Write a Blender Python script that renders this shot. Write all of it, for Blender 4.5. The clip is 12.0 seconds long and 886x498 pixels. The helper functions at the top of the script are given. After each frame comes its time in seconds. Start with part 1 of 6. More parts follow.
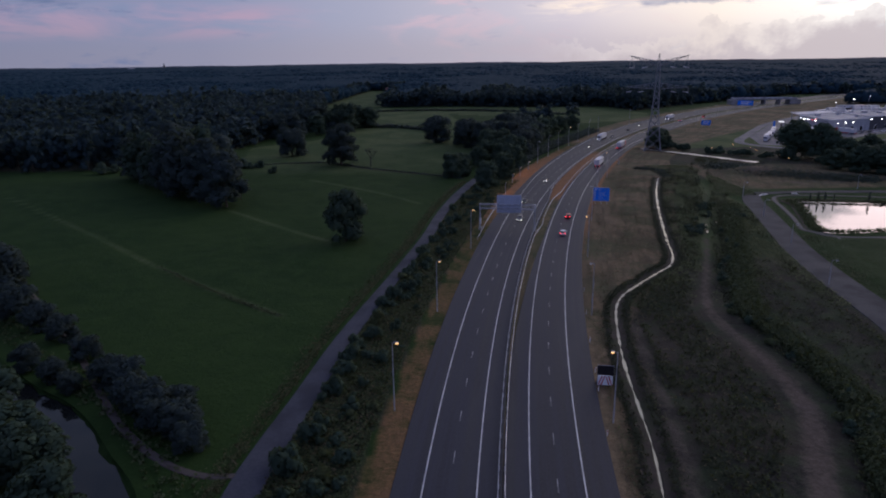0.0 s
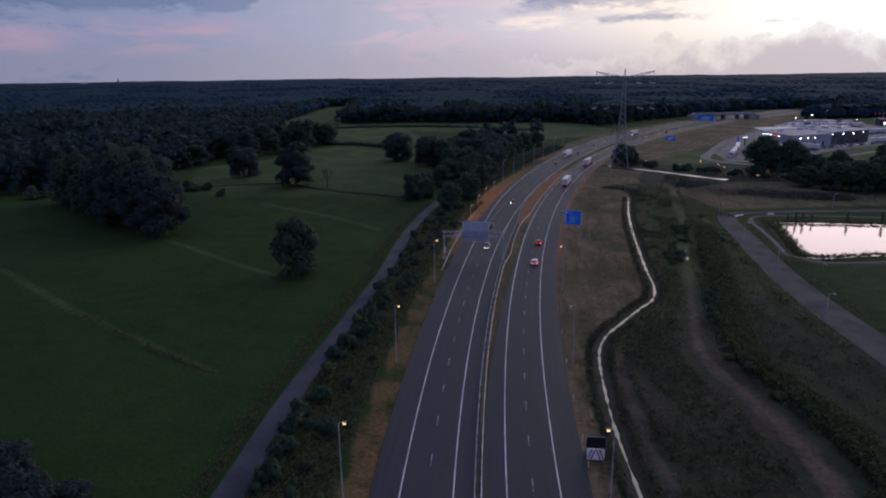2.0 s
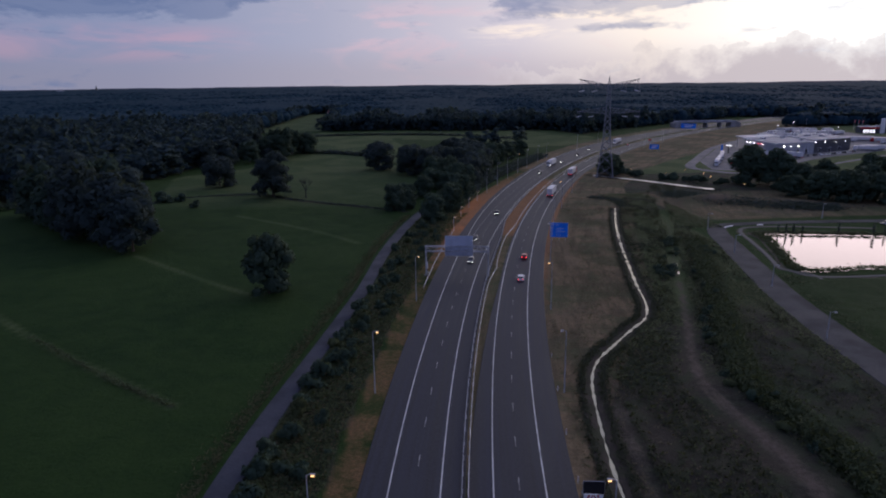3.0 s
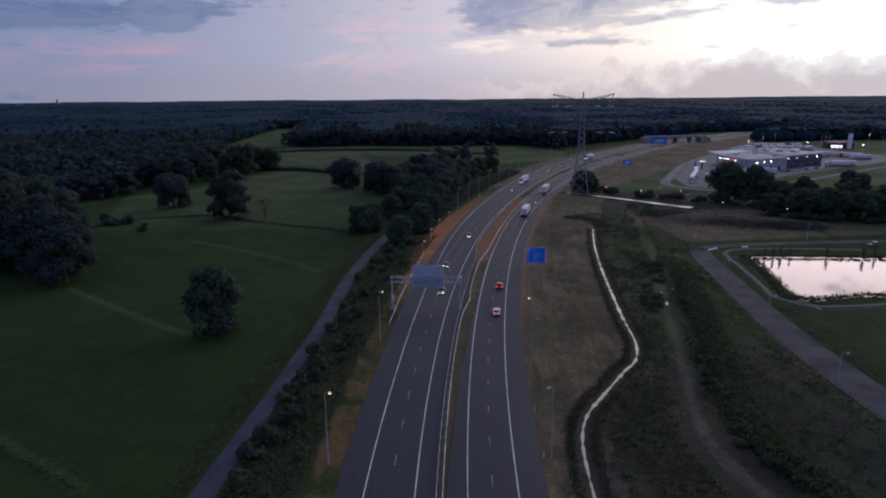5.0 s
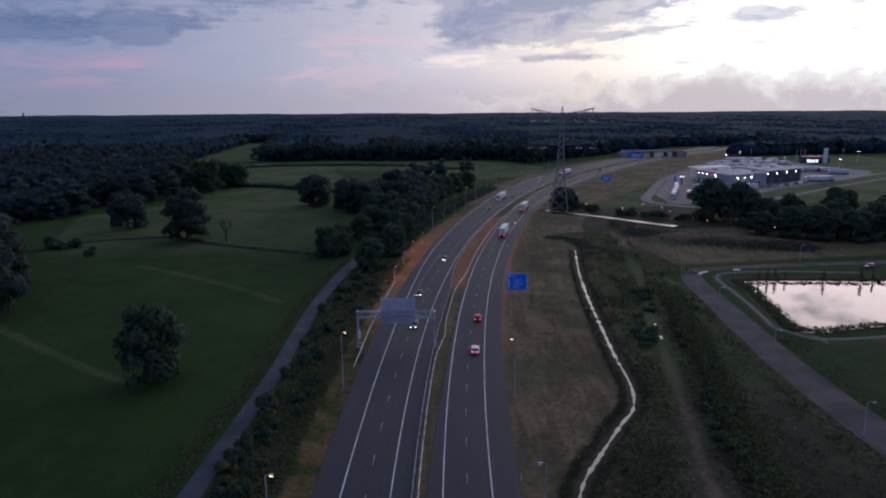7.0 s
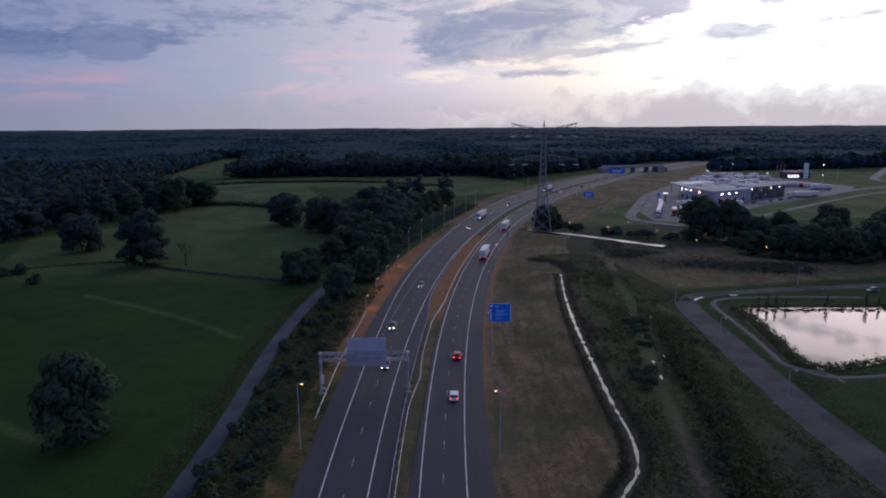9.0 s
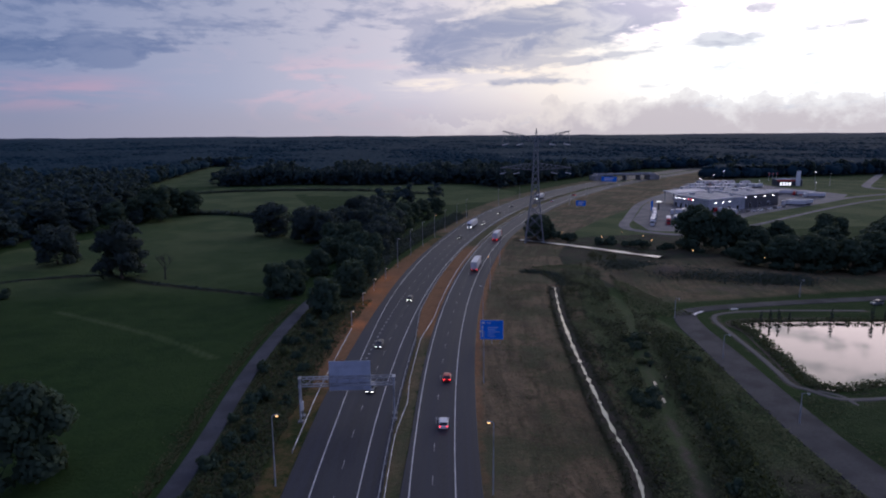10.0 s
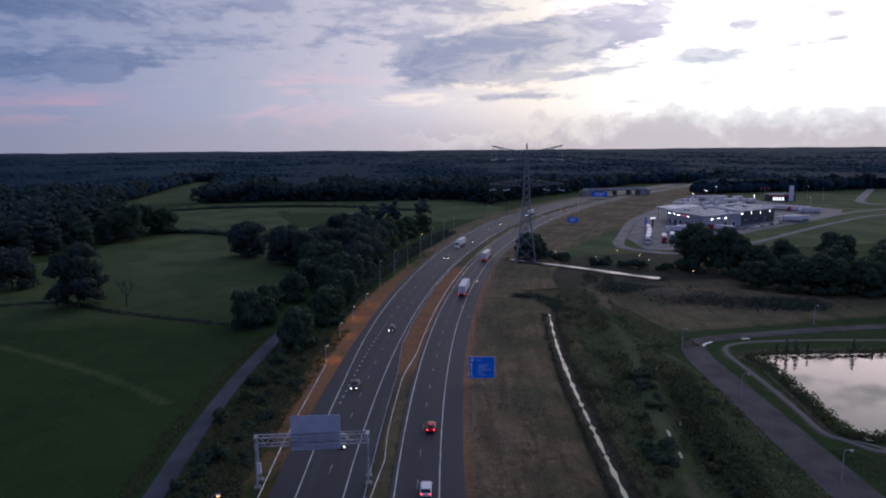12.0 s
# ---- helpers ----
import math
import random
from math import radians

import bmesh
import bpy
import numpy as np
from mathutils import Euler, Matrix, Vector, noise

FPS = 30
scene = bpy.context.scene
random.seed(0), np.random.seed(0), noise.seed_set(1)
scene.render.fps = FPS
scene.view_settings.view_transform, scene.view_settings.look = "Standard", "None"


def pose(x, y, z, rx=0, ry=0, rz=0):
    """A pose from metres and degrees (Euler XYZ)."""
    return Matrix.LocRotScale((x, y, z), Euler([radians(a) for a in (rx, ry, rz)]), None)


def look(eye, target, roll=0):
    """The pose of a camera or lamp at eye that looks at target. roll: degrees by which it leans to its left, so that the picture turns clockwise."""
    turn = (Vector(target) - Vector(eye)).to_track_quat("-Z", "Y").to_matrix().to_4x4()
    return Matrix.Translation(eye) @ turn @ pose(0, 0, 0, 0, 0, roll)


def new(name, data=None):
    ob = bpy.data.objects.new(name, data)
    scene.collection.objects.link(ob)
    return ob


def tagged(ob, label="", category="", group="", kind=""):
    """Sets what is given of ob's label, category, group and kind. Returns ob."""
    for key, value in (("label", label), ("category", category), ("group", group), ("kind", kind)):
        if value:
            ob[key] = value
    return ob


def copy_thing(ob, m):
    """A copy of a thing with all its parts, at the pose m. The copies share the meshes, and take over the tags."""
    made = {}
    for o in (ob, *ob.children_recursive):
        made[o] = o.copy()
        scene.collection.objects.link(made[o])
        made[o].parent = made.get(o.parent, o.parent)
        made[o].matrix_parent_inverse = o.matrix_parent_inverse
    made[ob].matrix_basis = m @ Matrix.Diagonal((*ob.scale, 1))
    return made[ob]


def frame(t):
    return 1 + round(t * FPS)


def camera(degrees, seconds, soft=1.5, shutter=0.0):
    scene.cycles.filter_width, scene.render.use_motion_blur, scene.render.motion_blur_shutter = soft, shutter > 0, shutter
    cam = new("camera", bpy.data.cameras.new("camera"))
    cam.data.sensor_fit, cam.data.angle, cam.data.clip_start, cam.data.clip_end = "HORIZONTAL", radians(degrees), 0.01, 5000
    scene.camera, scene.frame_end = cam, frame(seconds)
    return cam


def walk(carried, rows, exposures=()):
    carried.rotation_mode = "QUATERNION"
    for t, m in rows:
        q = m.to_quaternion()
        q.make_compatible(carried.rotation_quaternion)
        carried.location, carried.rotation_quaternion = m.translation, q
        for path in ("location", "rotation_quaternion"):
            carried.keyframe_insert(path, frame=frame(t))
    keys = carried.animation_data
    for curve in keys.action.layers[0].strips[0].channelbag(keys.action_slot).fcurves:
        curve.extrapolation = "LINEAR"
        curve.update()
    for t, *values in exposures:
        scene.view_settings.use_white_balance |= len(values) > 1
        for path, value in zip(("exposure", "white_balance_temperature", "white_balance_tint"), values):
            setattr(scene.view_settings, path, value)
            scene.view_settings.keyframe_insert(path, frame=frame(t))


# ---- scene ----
cam = camera(68.39, 12.0, soft=2.0)
PATH = [
    (0.0, look((-1.09, -8.88, 53.69), (-2.12, 87.19, 25.97), -0.73)),
    (0.5, look((-0.96, -4.04, 53.72), (-0.61, 92.17, 26.48), -0.74)),
    (1.0, look((-0.77, 0.72, 53.74), (0.98, 97.07, 27.01), -0.73)),
    (1.5, look((-0.52, 5.43, 53.76), (2.62, 101.88, 27.55), -0.71)),
    (2.0, look((-0.21, 10.07, 53.78), (4.29, 106.61, 28.09), -0.68)),
    (2.5, look((0.16, 14.66, 53.81), (5.98, 111.26, 28.63), -0.65)),
    (3.0, look((0.58, 19.19, 53.83), (7.68, 115.84, 29.17), -0.60)),
    (3.5, look((1.07, 23.68, 53.85), (9.38, 120.36, 29.70), -0.56)),
    (4.0, look((1.62, 28.13, 53.87), (11.07, 124.83, 30.21), -0.51)),
    (4.5, look((2.23, 32.54, 53.89), (12.77, 129.25, 30.73), -0.47)),
    (5.0, look((2.90, 36.92, 53.91), (14.47, 133.62, 31.24), -0.43)),
    (5.5, look((3.62, 41.27, 53.93), (16.17, 137.96, 31.74), -0.40)),
    (6.0, look((4.40, 45.59, 53.95), (17.87, 142.28, 32.25), -0.37)),
    (6.5, look((5.23, 49.90, 53.97), (19.59, 146.57, 32.77), -0.35)),
    (7.0, look((6.11, 54.20, 53.99), (21.33, 150.84, 33.29), -0.33)),
    (7.5, look((7.04, 58.48, 54.01), (23.08, 155.10, 33.83), -0.32)),
    (8.0, look((8.02, 62.76, 54.03), (24.85, 159.35, 34.37), -0.32)),
    (8.5, look((9.04, 67.04, 54.05), (26.64, 163.61, 34.93), -0.33)),
    (9.0, look((10.10, 71.32, 54.06), (28.43, 167.86, 35.51), -0.34)),
    (9.5, look((11.19, 75.62, 54.08), (30.23, 172.13, 36.09), -0.35)),
    (10.0, look((12.32, 79.93, 54.10), (32.01, 176.41, 36.67), -0.37)),
    (10.5, look((13.48, 84.25, 54.12), (33.76, 180.71, 37.26), -0.38)),
    (11.0, look((14.66, 88.60, 54.13), (35.46, 185.05, 37.83), -0.40)),
    (11.5, look((15.86, 92.98, 54.15), (37.07, 189.42, 38.38), -0.41)),
    (12.0, look((17.07, 97.39, 54.17), (38.55, 193.85, 38.88), -0.42)),
]
walk(cam, PATH, [(0.0, 0.0, 6560, 11.5), (6.0, 0.0, 6420, 10.5), (12.0, 0.0, 6280, 9.5)])

# ---- sky and sun ----
SUN_AZ, SUN_EL = 40.0, 7.0  # degrees to the right of +y, above the horizon

world = bpy.data.worlds.new("dusk_sky")
scene.world = world
world.use_nodes = True


class Nodes:
    """Short hand for node trees."""

    def __init__(self, tree):
        self.tree, self.nodes, self.links = tree, tree.nodes, tree.links

    def add(self, kind, ins=None):
        n = self.nodes.new(kind)
        for k, v in (ins or {}).items():
            if isinstance(v, bpy.types.NodeSocket):
                self.links.new(v, n.inputs[k])
            else:
                n.inputs[k].default_value = v
        return n

    def math(self, op, a, b=0.0, c=0.0, clamp=False):
        n = self.add("ShaderNodeMath", {0: a, 1: b, 2: c})
        n.operation, n.use_clamp = op, clamp
        return n.outputs[0]

    def span(self, v, a, b, lo=0.0, hi=1.0, smooth=True):
        n = self.add("ShaderNodeMapRange", {0: v, 1: a, 2: b, 3: lo, 4: hi})
        n.interpolation_type = "SMOOTHSTEP" if smooth else "LINEAR"
        return n.outputs[0]

    def mix(self, f, a, b, blend="MIX"):
        n = self.nodes.new("ShaderNodeMix")
        n.data_type, n.blend_type = "RGBA", blend
        for k, v in ((0, f), (6, a), (7, b)):
            if isinstance(v, bpy.types.NodeSocket):
                self.links.new(v, n.inputs[k])
            else:
                n.inputs[k].default_value = (*v, 1.0) if isinstance(v, tuple) and len(v) == 3 else v
        return n.outputs[2]

    def ramp(self, f, stops):
        """Colours blended in turn between the given places."""
        col = stops[0][1]
        for (p, _), (q, c) in zip(stops, stops[1:]):
            col = self.mix(self.span(f, p, q, smooth=False), col, c)
        return col

    def noise(self, vec, scale, detail=4.0, rough=0.55, distort=0.0):
        return self.add("ShaderNodeTexNoise", {"Vector": vec, "Scale": scale, "Detail": detail, "Roughness": rough, "Distortion": distort}).outputs[0]

    def comb(self, x, y, z=0.0):
        return self.add("ShaderNodeCombineXYZ", {0: x, 1: y, 2: z}).outputs[0]


def build_sky():
    g = Nodes(world.node_tree)
    g.nodes.clear()
    d = g.add("ShaderNodeTexCoord").outputs["Generated"]
    xyz = g.add("ShaderNodeSeparateXYZ", {0: d}).outputs
    az = g.math("MULTIPLY", g.math("ARCTAN2", xyz[0], xyz[1]), 180 / math.pi)
    el = g.math("MULTIPLY", g.math("ARCSINE", xyz[2]), 180 / math.pi)
    a01 = g.span(az, -60, 80, smooth=False)

    def field(sx, sy, seed, detail=6.0, rough=0.58, distort=0.5):
        return g.noise(g.comb(g.math("MULTIPLY", az, sx), g.math("MULTIPLY", el, sy), seed), 1.0, detail, rough, distort)

    def window(a, b, c, e):
        """1 between b and c degrees of azimuth, fading out to a and e."""
        return g.math("MULTIPLY", g.span(az, a, b), g.span(az, e, c))

    def streak(a0, e0, tilt, thick, win):
        off = g.math("SUBTRACT", el, g.math("ADD", e0, g.math("MULTIPLY", g.math("SUBTRACT", az, a0), tilt)))
        return g.math("MULTIPLY", g.span(g.math("ABSOLUTE", off), thick, 0.0), win)

    # clear air: blue-grey in the north, rose in the middle, glaring pale gold where the sun went down
    air = g.ramp(a01, [(0.0, (0.14, 0.18, 0.32)), (0.286, (0.25, 0.295, 0.46)), (0.386, (0.4, 0.415, 0.55)), (0.5, (0.68, 0.63, 0.71)),
                       (0.58, (1.04, 0.93, 0.84)), (0.67, (1.2, 1.2, 1.18)), (0.786, (1.1, 1.11, 1.13)), (1.0, (0.5, 0.5, 0.56))])
    # rosy streaks
    pink = g.span(field(0.11, 0.36, 9.1, 5.0, 0.6, 0.9), 0.5, 0.68)
    pink = g.math("MULTIPLY", pink, g.math("MULTIPLY", window(-14, -2, 12, 22), g.span(el, 9, 4)))
    sky = g.mix(g.math("MULTIPLY", pink, 0.38), air, (0.86, 0.55, 0.62))
    # a torn gap of pale gold where the light comes through
    gold = g.math("MULTIPLY", streak(13.0, 4.9, 0.1, 2.0, window(5, 11, 16, 24)), g.span(field(0.14, 0.75, 5.5, 5.0, 0.6, 0.5), 0.38, 0.6))
    sky = g.mix(g.math("MULTIPLY", gold, 0.8), sky, (1.2, 1.02, 0.84))
    # rosy glare above it
    rose = g.math("MULTIPLY", g.math("MULTIPLY", g.span(el, 6.5, 10.5), g.span(el, 26, 15)), window(20, 30, 62, 85))
    sky = g.mix(rose, sky, (2.9, 2.35, 2.42))
    low = g.math("MULTIPLY", g.math("MULTIPLY", g.span(el, 1.2, 2.6), g.span(el, 5.2, 3.4)), g.math("MULTIPLY", window(-45, -32, -16, -9), g.span(field(0.1, 0.5, 2.2, 4.0, 0.6, 0.6), 0.35, 0.62)))
    sky = g.mix(g.math("MULTIPLY", low, 0.5), sky, (0.6, 0.36, 0.47))
    # dull violet veil low over the horizon
    veil = g.ramp(a01, [(0.0, (0.17, 0.18, 0.27)), (0.286, (0.29, 0.285, 0.385)), (0.42, (0.42, 0.39, 0.47)), (0.55, (0.55, 0.49, 0.55)), (0.68, (0.8, 0.72, 0.7)), (0.85, (0.7, 0.64, 0.63)), (1.0, (0.3, 0.3, 0.36))])
    sky = g.mix(g.math("MULTIPLY", g.span(el, 4.0, 0.4), 0.75), sky, veil)
    # bank of cumulus low in the west, with a lumpy top
    lump = field(0.3, 0.34, 4.2, 7.0, 0.6, 0.1)
    top = g.math("ADD", g.math("MULTIPLY", lump, 7.4), g.span(az, 10, 34, -2.1, -0.9))
    depth = g.math("SUBTRACT", top, el)
    bank = g.math("MULTIPLY", g.span(depth, -0.03, 0.24), window(6, 12, 60, 75))
    bankc = g.mix(g.span(depth, 0.0, 2.0), g.mix(0.5, air, (0.62, 0.56, 0.58)), (0.56, 0.5, 0.54))
    sky = g.mix(g.math("MULTIPLY", bank, 0.85), sky, bankc)
    # torn grey-blue stratus: heavy in the upper left, one long bar rising to the right, and scraps
    torn = field(0.075, 0.36, 6.4, 8.0, 0.62, 0.7)
    fine = field(0.2, 0.62, 1.7, 8.0, 0.62, 0.5)
    left = g.math("MULTIPLY", g.math("MULTIPLY", g.span(el, 3.6, 8.0), g.span(az, 8, -10)), 0.55)
    left = g.math("MAXIMUM", left, g.math("MAXIMUM", g.math("MULTIPLY", streak(-16.0, 10.2, 0.02, 2.2, window(-40, -26, -13, -7)), 1.25), g.math("MULTIPLY", streak(-16.0, 6.5, 0.04, 2.4, window(-40, -27, -12, -5)), 1.2)))
    left = g.math("MAXIMUM", left, g.math("MULTIPLY", g.math("MAXIMUM", streak(0.0, 11.3, 0.03, 1.2, window(-8, -4, 3, 7)), streak(7.0, 9.4, 0.02, 2.3, window(-1, 4, 13, 18))), 0.85))
    high = g.math("MULTIPLY", g.span(el, 5.0, 12.0), g.span(az, 34, 14))
    upper = g.math("MULTIPLY", g.span(el, 13.5, 20.0), 0.3)
    bar = g.math("MULTIPLY", streak(20.0, 8.6, 0.14, 3.3, window(6, 12, 27, 35)), 2.1)
    thin = g.math("MAXIMUM", streak(19.7, 4.3, 0.03, 0.6, window(14, 17, 22, 25)), streak(25.7, 6.2, 0.1, 0.5, window(21, 24, 28, 31)))
    scrap = g.math("ADD", g.math("ADD", streak(42.2, 9.1, 0.08, 1.3, window(38.5, 41, 43.5, 46.5)), streak(41.5, 7.6, 0.06, 0.8, window(38, 40.5, 43, 45.5))),
                   g.math("ADD", streak(34.8, 7.1, 0.0, 1.2, window(31, 33.5, 36, 39)), streak(36.5, 9.2, 0.0, 0.8, window(34.5, 36, 37, 39))))
    want = g.math("MAXIMUM", g.math("MAXIMUM", g.math("MAXIMUM", left, upper), g.math("MULTIPLY", high, 0.6)), g.math("MAXIMUM", bar, g.math("MAXIMUM", g.math("MULTIPLY", thin, 0.9), g.math("MULTIPLY", scrap, 1.05))))
    mixn = g.math("ADD", g.math("MULTIPLY", torn, 0.6), g.math("MULTIPLY", fine, 0.4))
    crisp = field(0.6, 1.7, 8.8, 5.0, 0.6, 0.3)
    mixn = g.math("ADD", mixn, g.math("MULTIPLY", g.math("SUBTRACT", crisp, 0.5), 0.34))
    cover = g.span(g.math("ADD", g.math("ADD", mixn, g.math("MULTIPLY", g.math("SUBTRACT", fine, 0.5), 0.35)), g.math("MULTIPLY", want, 0.24)), 0.57, 0.77)
    layc = g.ramp(a01, [(0.0, (0.09, 0.125, 0.25)), (0.286, (0.105, 0.16, 0.32)), (0.45, (0.225, 0.265, 0.43)), (0.6, (0.31, 0.34, 0.49)), (0.75, (0.5, 0.5, 0.58)), (1.0, (0.25, 0.27, 0.36))])
    layc = g.mix(g.span(fine, 0.4, 0.62), layc, g.mix(0.4, layc, air))
    sky = g.mix(g.math("MULTIPLY", cover, 0.88), sky, layc)
    sky = g.mix(g.math("MULTIPLY", g.math("MULTIPLY", g.span(el, 12, 28), g.span(az, 5, 22)), 0.75), sky, (0.95, 0.95, 1.04))
    # overhead and behind: the dimmer grey of dusk
    dim = g.mix(g.span(el, 30, 70), sky, (0.2, 0.235, 0.475))
    dim = g.mix(g.span(xyz[1], 0.3, -0.4), dim, (0.19, 0.225, 0.45))
    dim = g.mix(g.span(el, 0.0, -2.0), dim, (0.02, 0.022, 0.02))
    bg = g.add("ShaderNodeBackground", {0: dim, 1: 1.0})
    out = g.add("ShaderNodeOutputWorld")
    g.links.new(bg.outputs[0], out.inputs[0])


build_sky()

sun_data = bpy.data.lights.new("sun", "SUN")
sun_data.energy, sun_data.angle, sun_data.color = 0.16, radians(70), (1.0, 0.94, 0.9)
sun = new("sun", sun_data)
sa, se = radians(SUN_AZ), radians(SUN_EL)
sun.matrix_world = look((math.sin(sa) * 300, math.cos(sa) * 300, 300 * math.tan(se)), (0, 0, 0))


# ---- materials ----
def finish(g, col, rough=0.9, metal=0.0, bump=None, bump_h=0.3, bump_d=0.1, spec=0.3, emit=None, emit_s=0.0, extra=None):
    b = g.add("ShaderNodeBsdfPrincipled")
    ins = {"Base Color": col, "Roughness": rough, "Metallic": metal, "Specular IOR Level": spec}
    if emit:
        ins["Emission Color"], ins["Emission Strength"] = (*emit, 1.0), emit_s
    for k, v in {**ins, **(extra or {})}.items():
        if isinstance(v, bpy.types.NodeSocket):
            g.links.new(v, b.inputs[k])
        else:
            b.inputs[k].default_value = (*v, 1.0) if isinstance(v, tuple) and len(v) == 3 else v
    if bump is not None:
        bn = g.add("ShaderNodeBump", {"Height": bump, "Strength": bump_h, "Distance": bump_d})
        g.links.new(bn.outputs[0], b.inputs["Normal"])
    out = g.add("ShaderNodeOutputMaterial")
    g.links.new(b.outputs[0], out.inputs[0])
    return b


def start(name):
    m = bpy.data.materials.new(name)
    m.use_nodes = True
    g = Nodes(m.node_tree)
    g.nodes.clear()
    return m, g


def grainy(name, a, b, scale=1.0, rough=0.85, metal=0.0, c=None, scale2=0.1, bump=0.2, dist=0.05, spec=0.3, vary=0.0):
    """A surface in two tones, with fine grain, slow stains and a little relief."""
    m, g = start(name)
    o = g.add("ShaderNodeTexCoord").outputs["Object"]
    fine = g.noise(o, scale, 6.0, 0.65)
    slow = g.noise(o, scale2, 4.0, 0.55)
    col = g.mix(g.span(fine, 0.3, 0.7), a, b)
    if c:
        col = g.mix(g.span(slow, 0.42, 0.66), col, c)
    if vary:
        rnd = g.add("ShaderNodeObjectInfo").outputs["Random"]
        col = g.mix(g.span(rnd, 0, 1, 0.0, vary, False), col, tuple(v * 0.5 for v in a))
    finish(g, col, g.span(slow, 0.3, 0.7, rough - 0.06, min(1.0, rough + 0.06)), metal, fine, bump, dist, spec)
    return m


def glowing(name, col, strength):
    m, g = start(name)
    finish(g, tuple(min(1.0, v) for v in col), 0.3, emit=col, emit_s=strength)
    return m


def leafy(name, a, b, shine=0.2):
    m, g = start(name)
    geo = g.add("ShaderNodeNewGeometry").outputs["Random Per Island"]
    rnd = g.add("ShaderNodeObjectInfo").outputs["Random"]
    o = g.add("ShaderNodeTexCoord").outputs["Object"]
    col = g.mix(geo, a, b)
    col = g.mix(g.span(g.noise(o, 0.22, 3.0), 0.35, 0.65, 0.0, 0.4), col, tuple(v * 0.6 for v in a))
    col = g.mix(g.span(rnd, 0, 1, 0.0, 0.35, False), col, (a[0] * 1.05, a[1] * 0.85, a[2] * 0.7))
    b = finish(g, col, 0.75, spec=shine)
    thin = g.add("ShaderNodeBsdfTranslucent", {0: g.mix(0.5, col, (0.12, 0.14, 0.05))})
    both = g.add("ShaderNodeMixShader", {0: 0.4, 1: b.outputs[0], 2: thin.outputs[0]})
    out = [n for n in g.nodes if n.bl_idname == "ShaderNodeOutputMaterial"][0]
    g.links.new(both.outputs[0], out.inputs[0])
    return m


def road_material():
    """Dark asphalt with wheel tracks and patches drawn out along the lanes."""
    m, g = start("asphalt")
    o = g.add("ShaderNodeTexCoord").outputs["Object"]
    n = g.add("ShaderNodeAttribute")
    n.attribute_name = "lane_place"
    p = g.add("ShaderNodeSeparateXYZ", {0: n.outputs["Vector"]}).outputs
    grain = g.noise(o, 3.0, 6.0, 0.7)
    tracks = g.noise(g.comb(g.math("MULTIPLY", p[0], 1.15), g.math("MULTIPLY", p[1], 0.007), 1.0), 1.0, 5.0, 0.6)
    patch = g.noise(g.comb(g.math("MULTIPLY", p[0], 0.16), g.math("MULTIPLY", p[1], 0.02), 5.0), 1.0, 3.0, 0.5)
    col = g.mix(g.span(tracks, 0.32, 0.68), (0.011, 0.0118, 0.0185), (0.034, 0.035, 0.049))
    col = g.mix(g.span(grain, 0.35, 0.7, 0, 0.3), col, (0.062, 0.065, 0.078))
    col = g.mix(g.span(patch, 0.5, 0.62, 0, 0.4), col, (0.04, 0.042, 0.05))
    finish(g, col, g.span(tracks, 0.3, 0.7, 0.58, 0.78), bump=grain, bump_h=0.12, bump_d=0.01, spec=0.32)
    return m


M = {}
M["bark"] = grainy("bark", (0.075, 0.058, 0.042), (0.12, 0.095, 0.07), 3.0, 0.95)
M["bark_grey"] = grainy("bark_grey", (0.045, 0.045, 0.04), (0.07, 0.068, 0.06), 3.0, 0.95)
# leaves of the woods: bluish, with haze painted into the leaf colour
M["leaf_wood_haze"] = leafy("leaf_wood_haze", (0.028, 0.059, 0.074), (0.043, 0.082, 0.098))
M["leaf_oak"] = leafy("leaf_oak", (0.05, 0.09, 0.062), (0.077, 0.122, 0.085))
M["leaf_poplar"] = leafy("leaf_poplar", (0.045, 0.083, 0.06), (0.068, 0.112, 0.08))
M["leaf_dark"] = leafy("leaf_dark", (0.04, 0.067, 0.069), (0.06, 0.09, 0.092))
M["brush"] = leafy("brush", (0.07, 0.095, 0.042), (0.115, 0.14, 0.066))
M["reed_pale"] = leafy("reed_pale", (0.085, 0.115, 0.058), (0.125, 0.155, 0.082))
M["brush_dry"] = leafy("brush_dry", (0.14, 0.115, 0.07), (0.22, 0.18, 0.115))
M["brush_wet"] = leafy("brush_wet", (0.036, 0.047, 0.03), (0.082, 0.094, 0.056))
M["sedge"] = leafy("sedge", (0.115, 0.14, 0.066), (0.18, 0.205, 0.1))
M["thicket"] = leafy("thicket", (0.038, 0.06, 0.03), (0.078, 0.106, 0.05))
M["asphalt"] = road_material()
M["asphalt_old"] = grainy("asphalt_old", (0.026, 0.03, 0.039), (0.041, 0.046, 0.057), 2.0, 0.8, c=(0.022, 0.025, 0.032), scale2=0.15, bump=0.15, dist=0.01, spec=0.25)
# station asphalt, made lighter to hold the lamplight in its colour
M["lamplit_paving"] = grainy("lamplit_paving", (0.1, 0.1, 0.115), (0.14, 0.14, 0.155), 1.5, 0.75, c=(0.085, 0.085, 0.1), scale2=0.1, bump=0.1, dist=0.01)
M["gravel_path"] = grainy("gravel_path", (0.1, 0.095, 0.088), (0.145, 0.136, 0.125), 3.0, 0.9)
M["earth_path"] = grainy("earth_path", (0.06, 0.05, 0.045), (0.09, 0.077, 0.068), 3.0, 0.95)
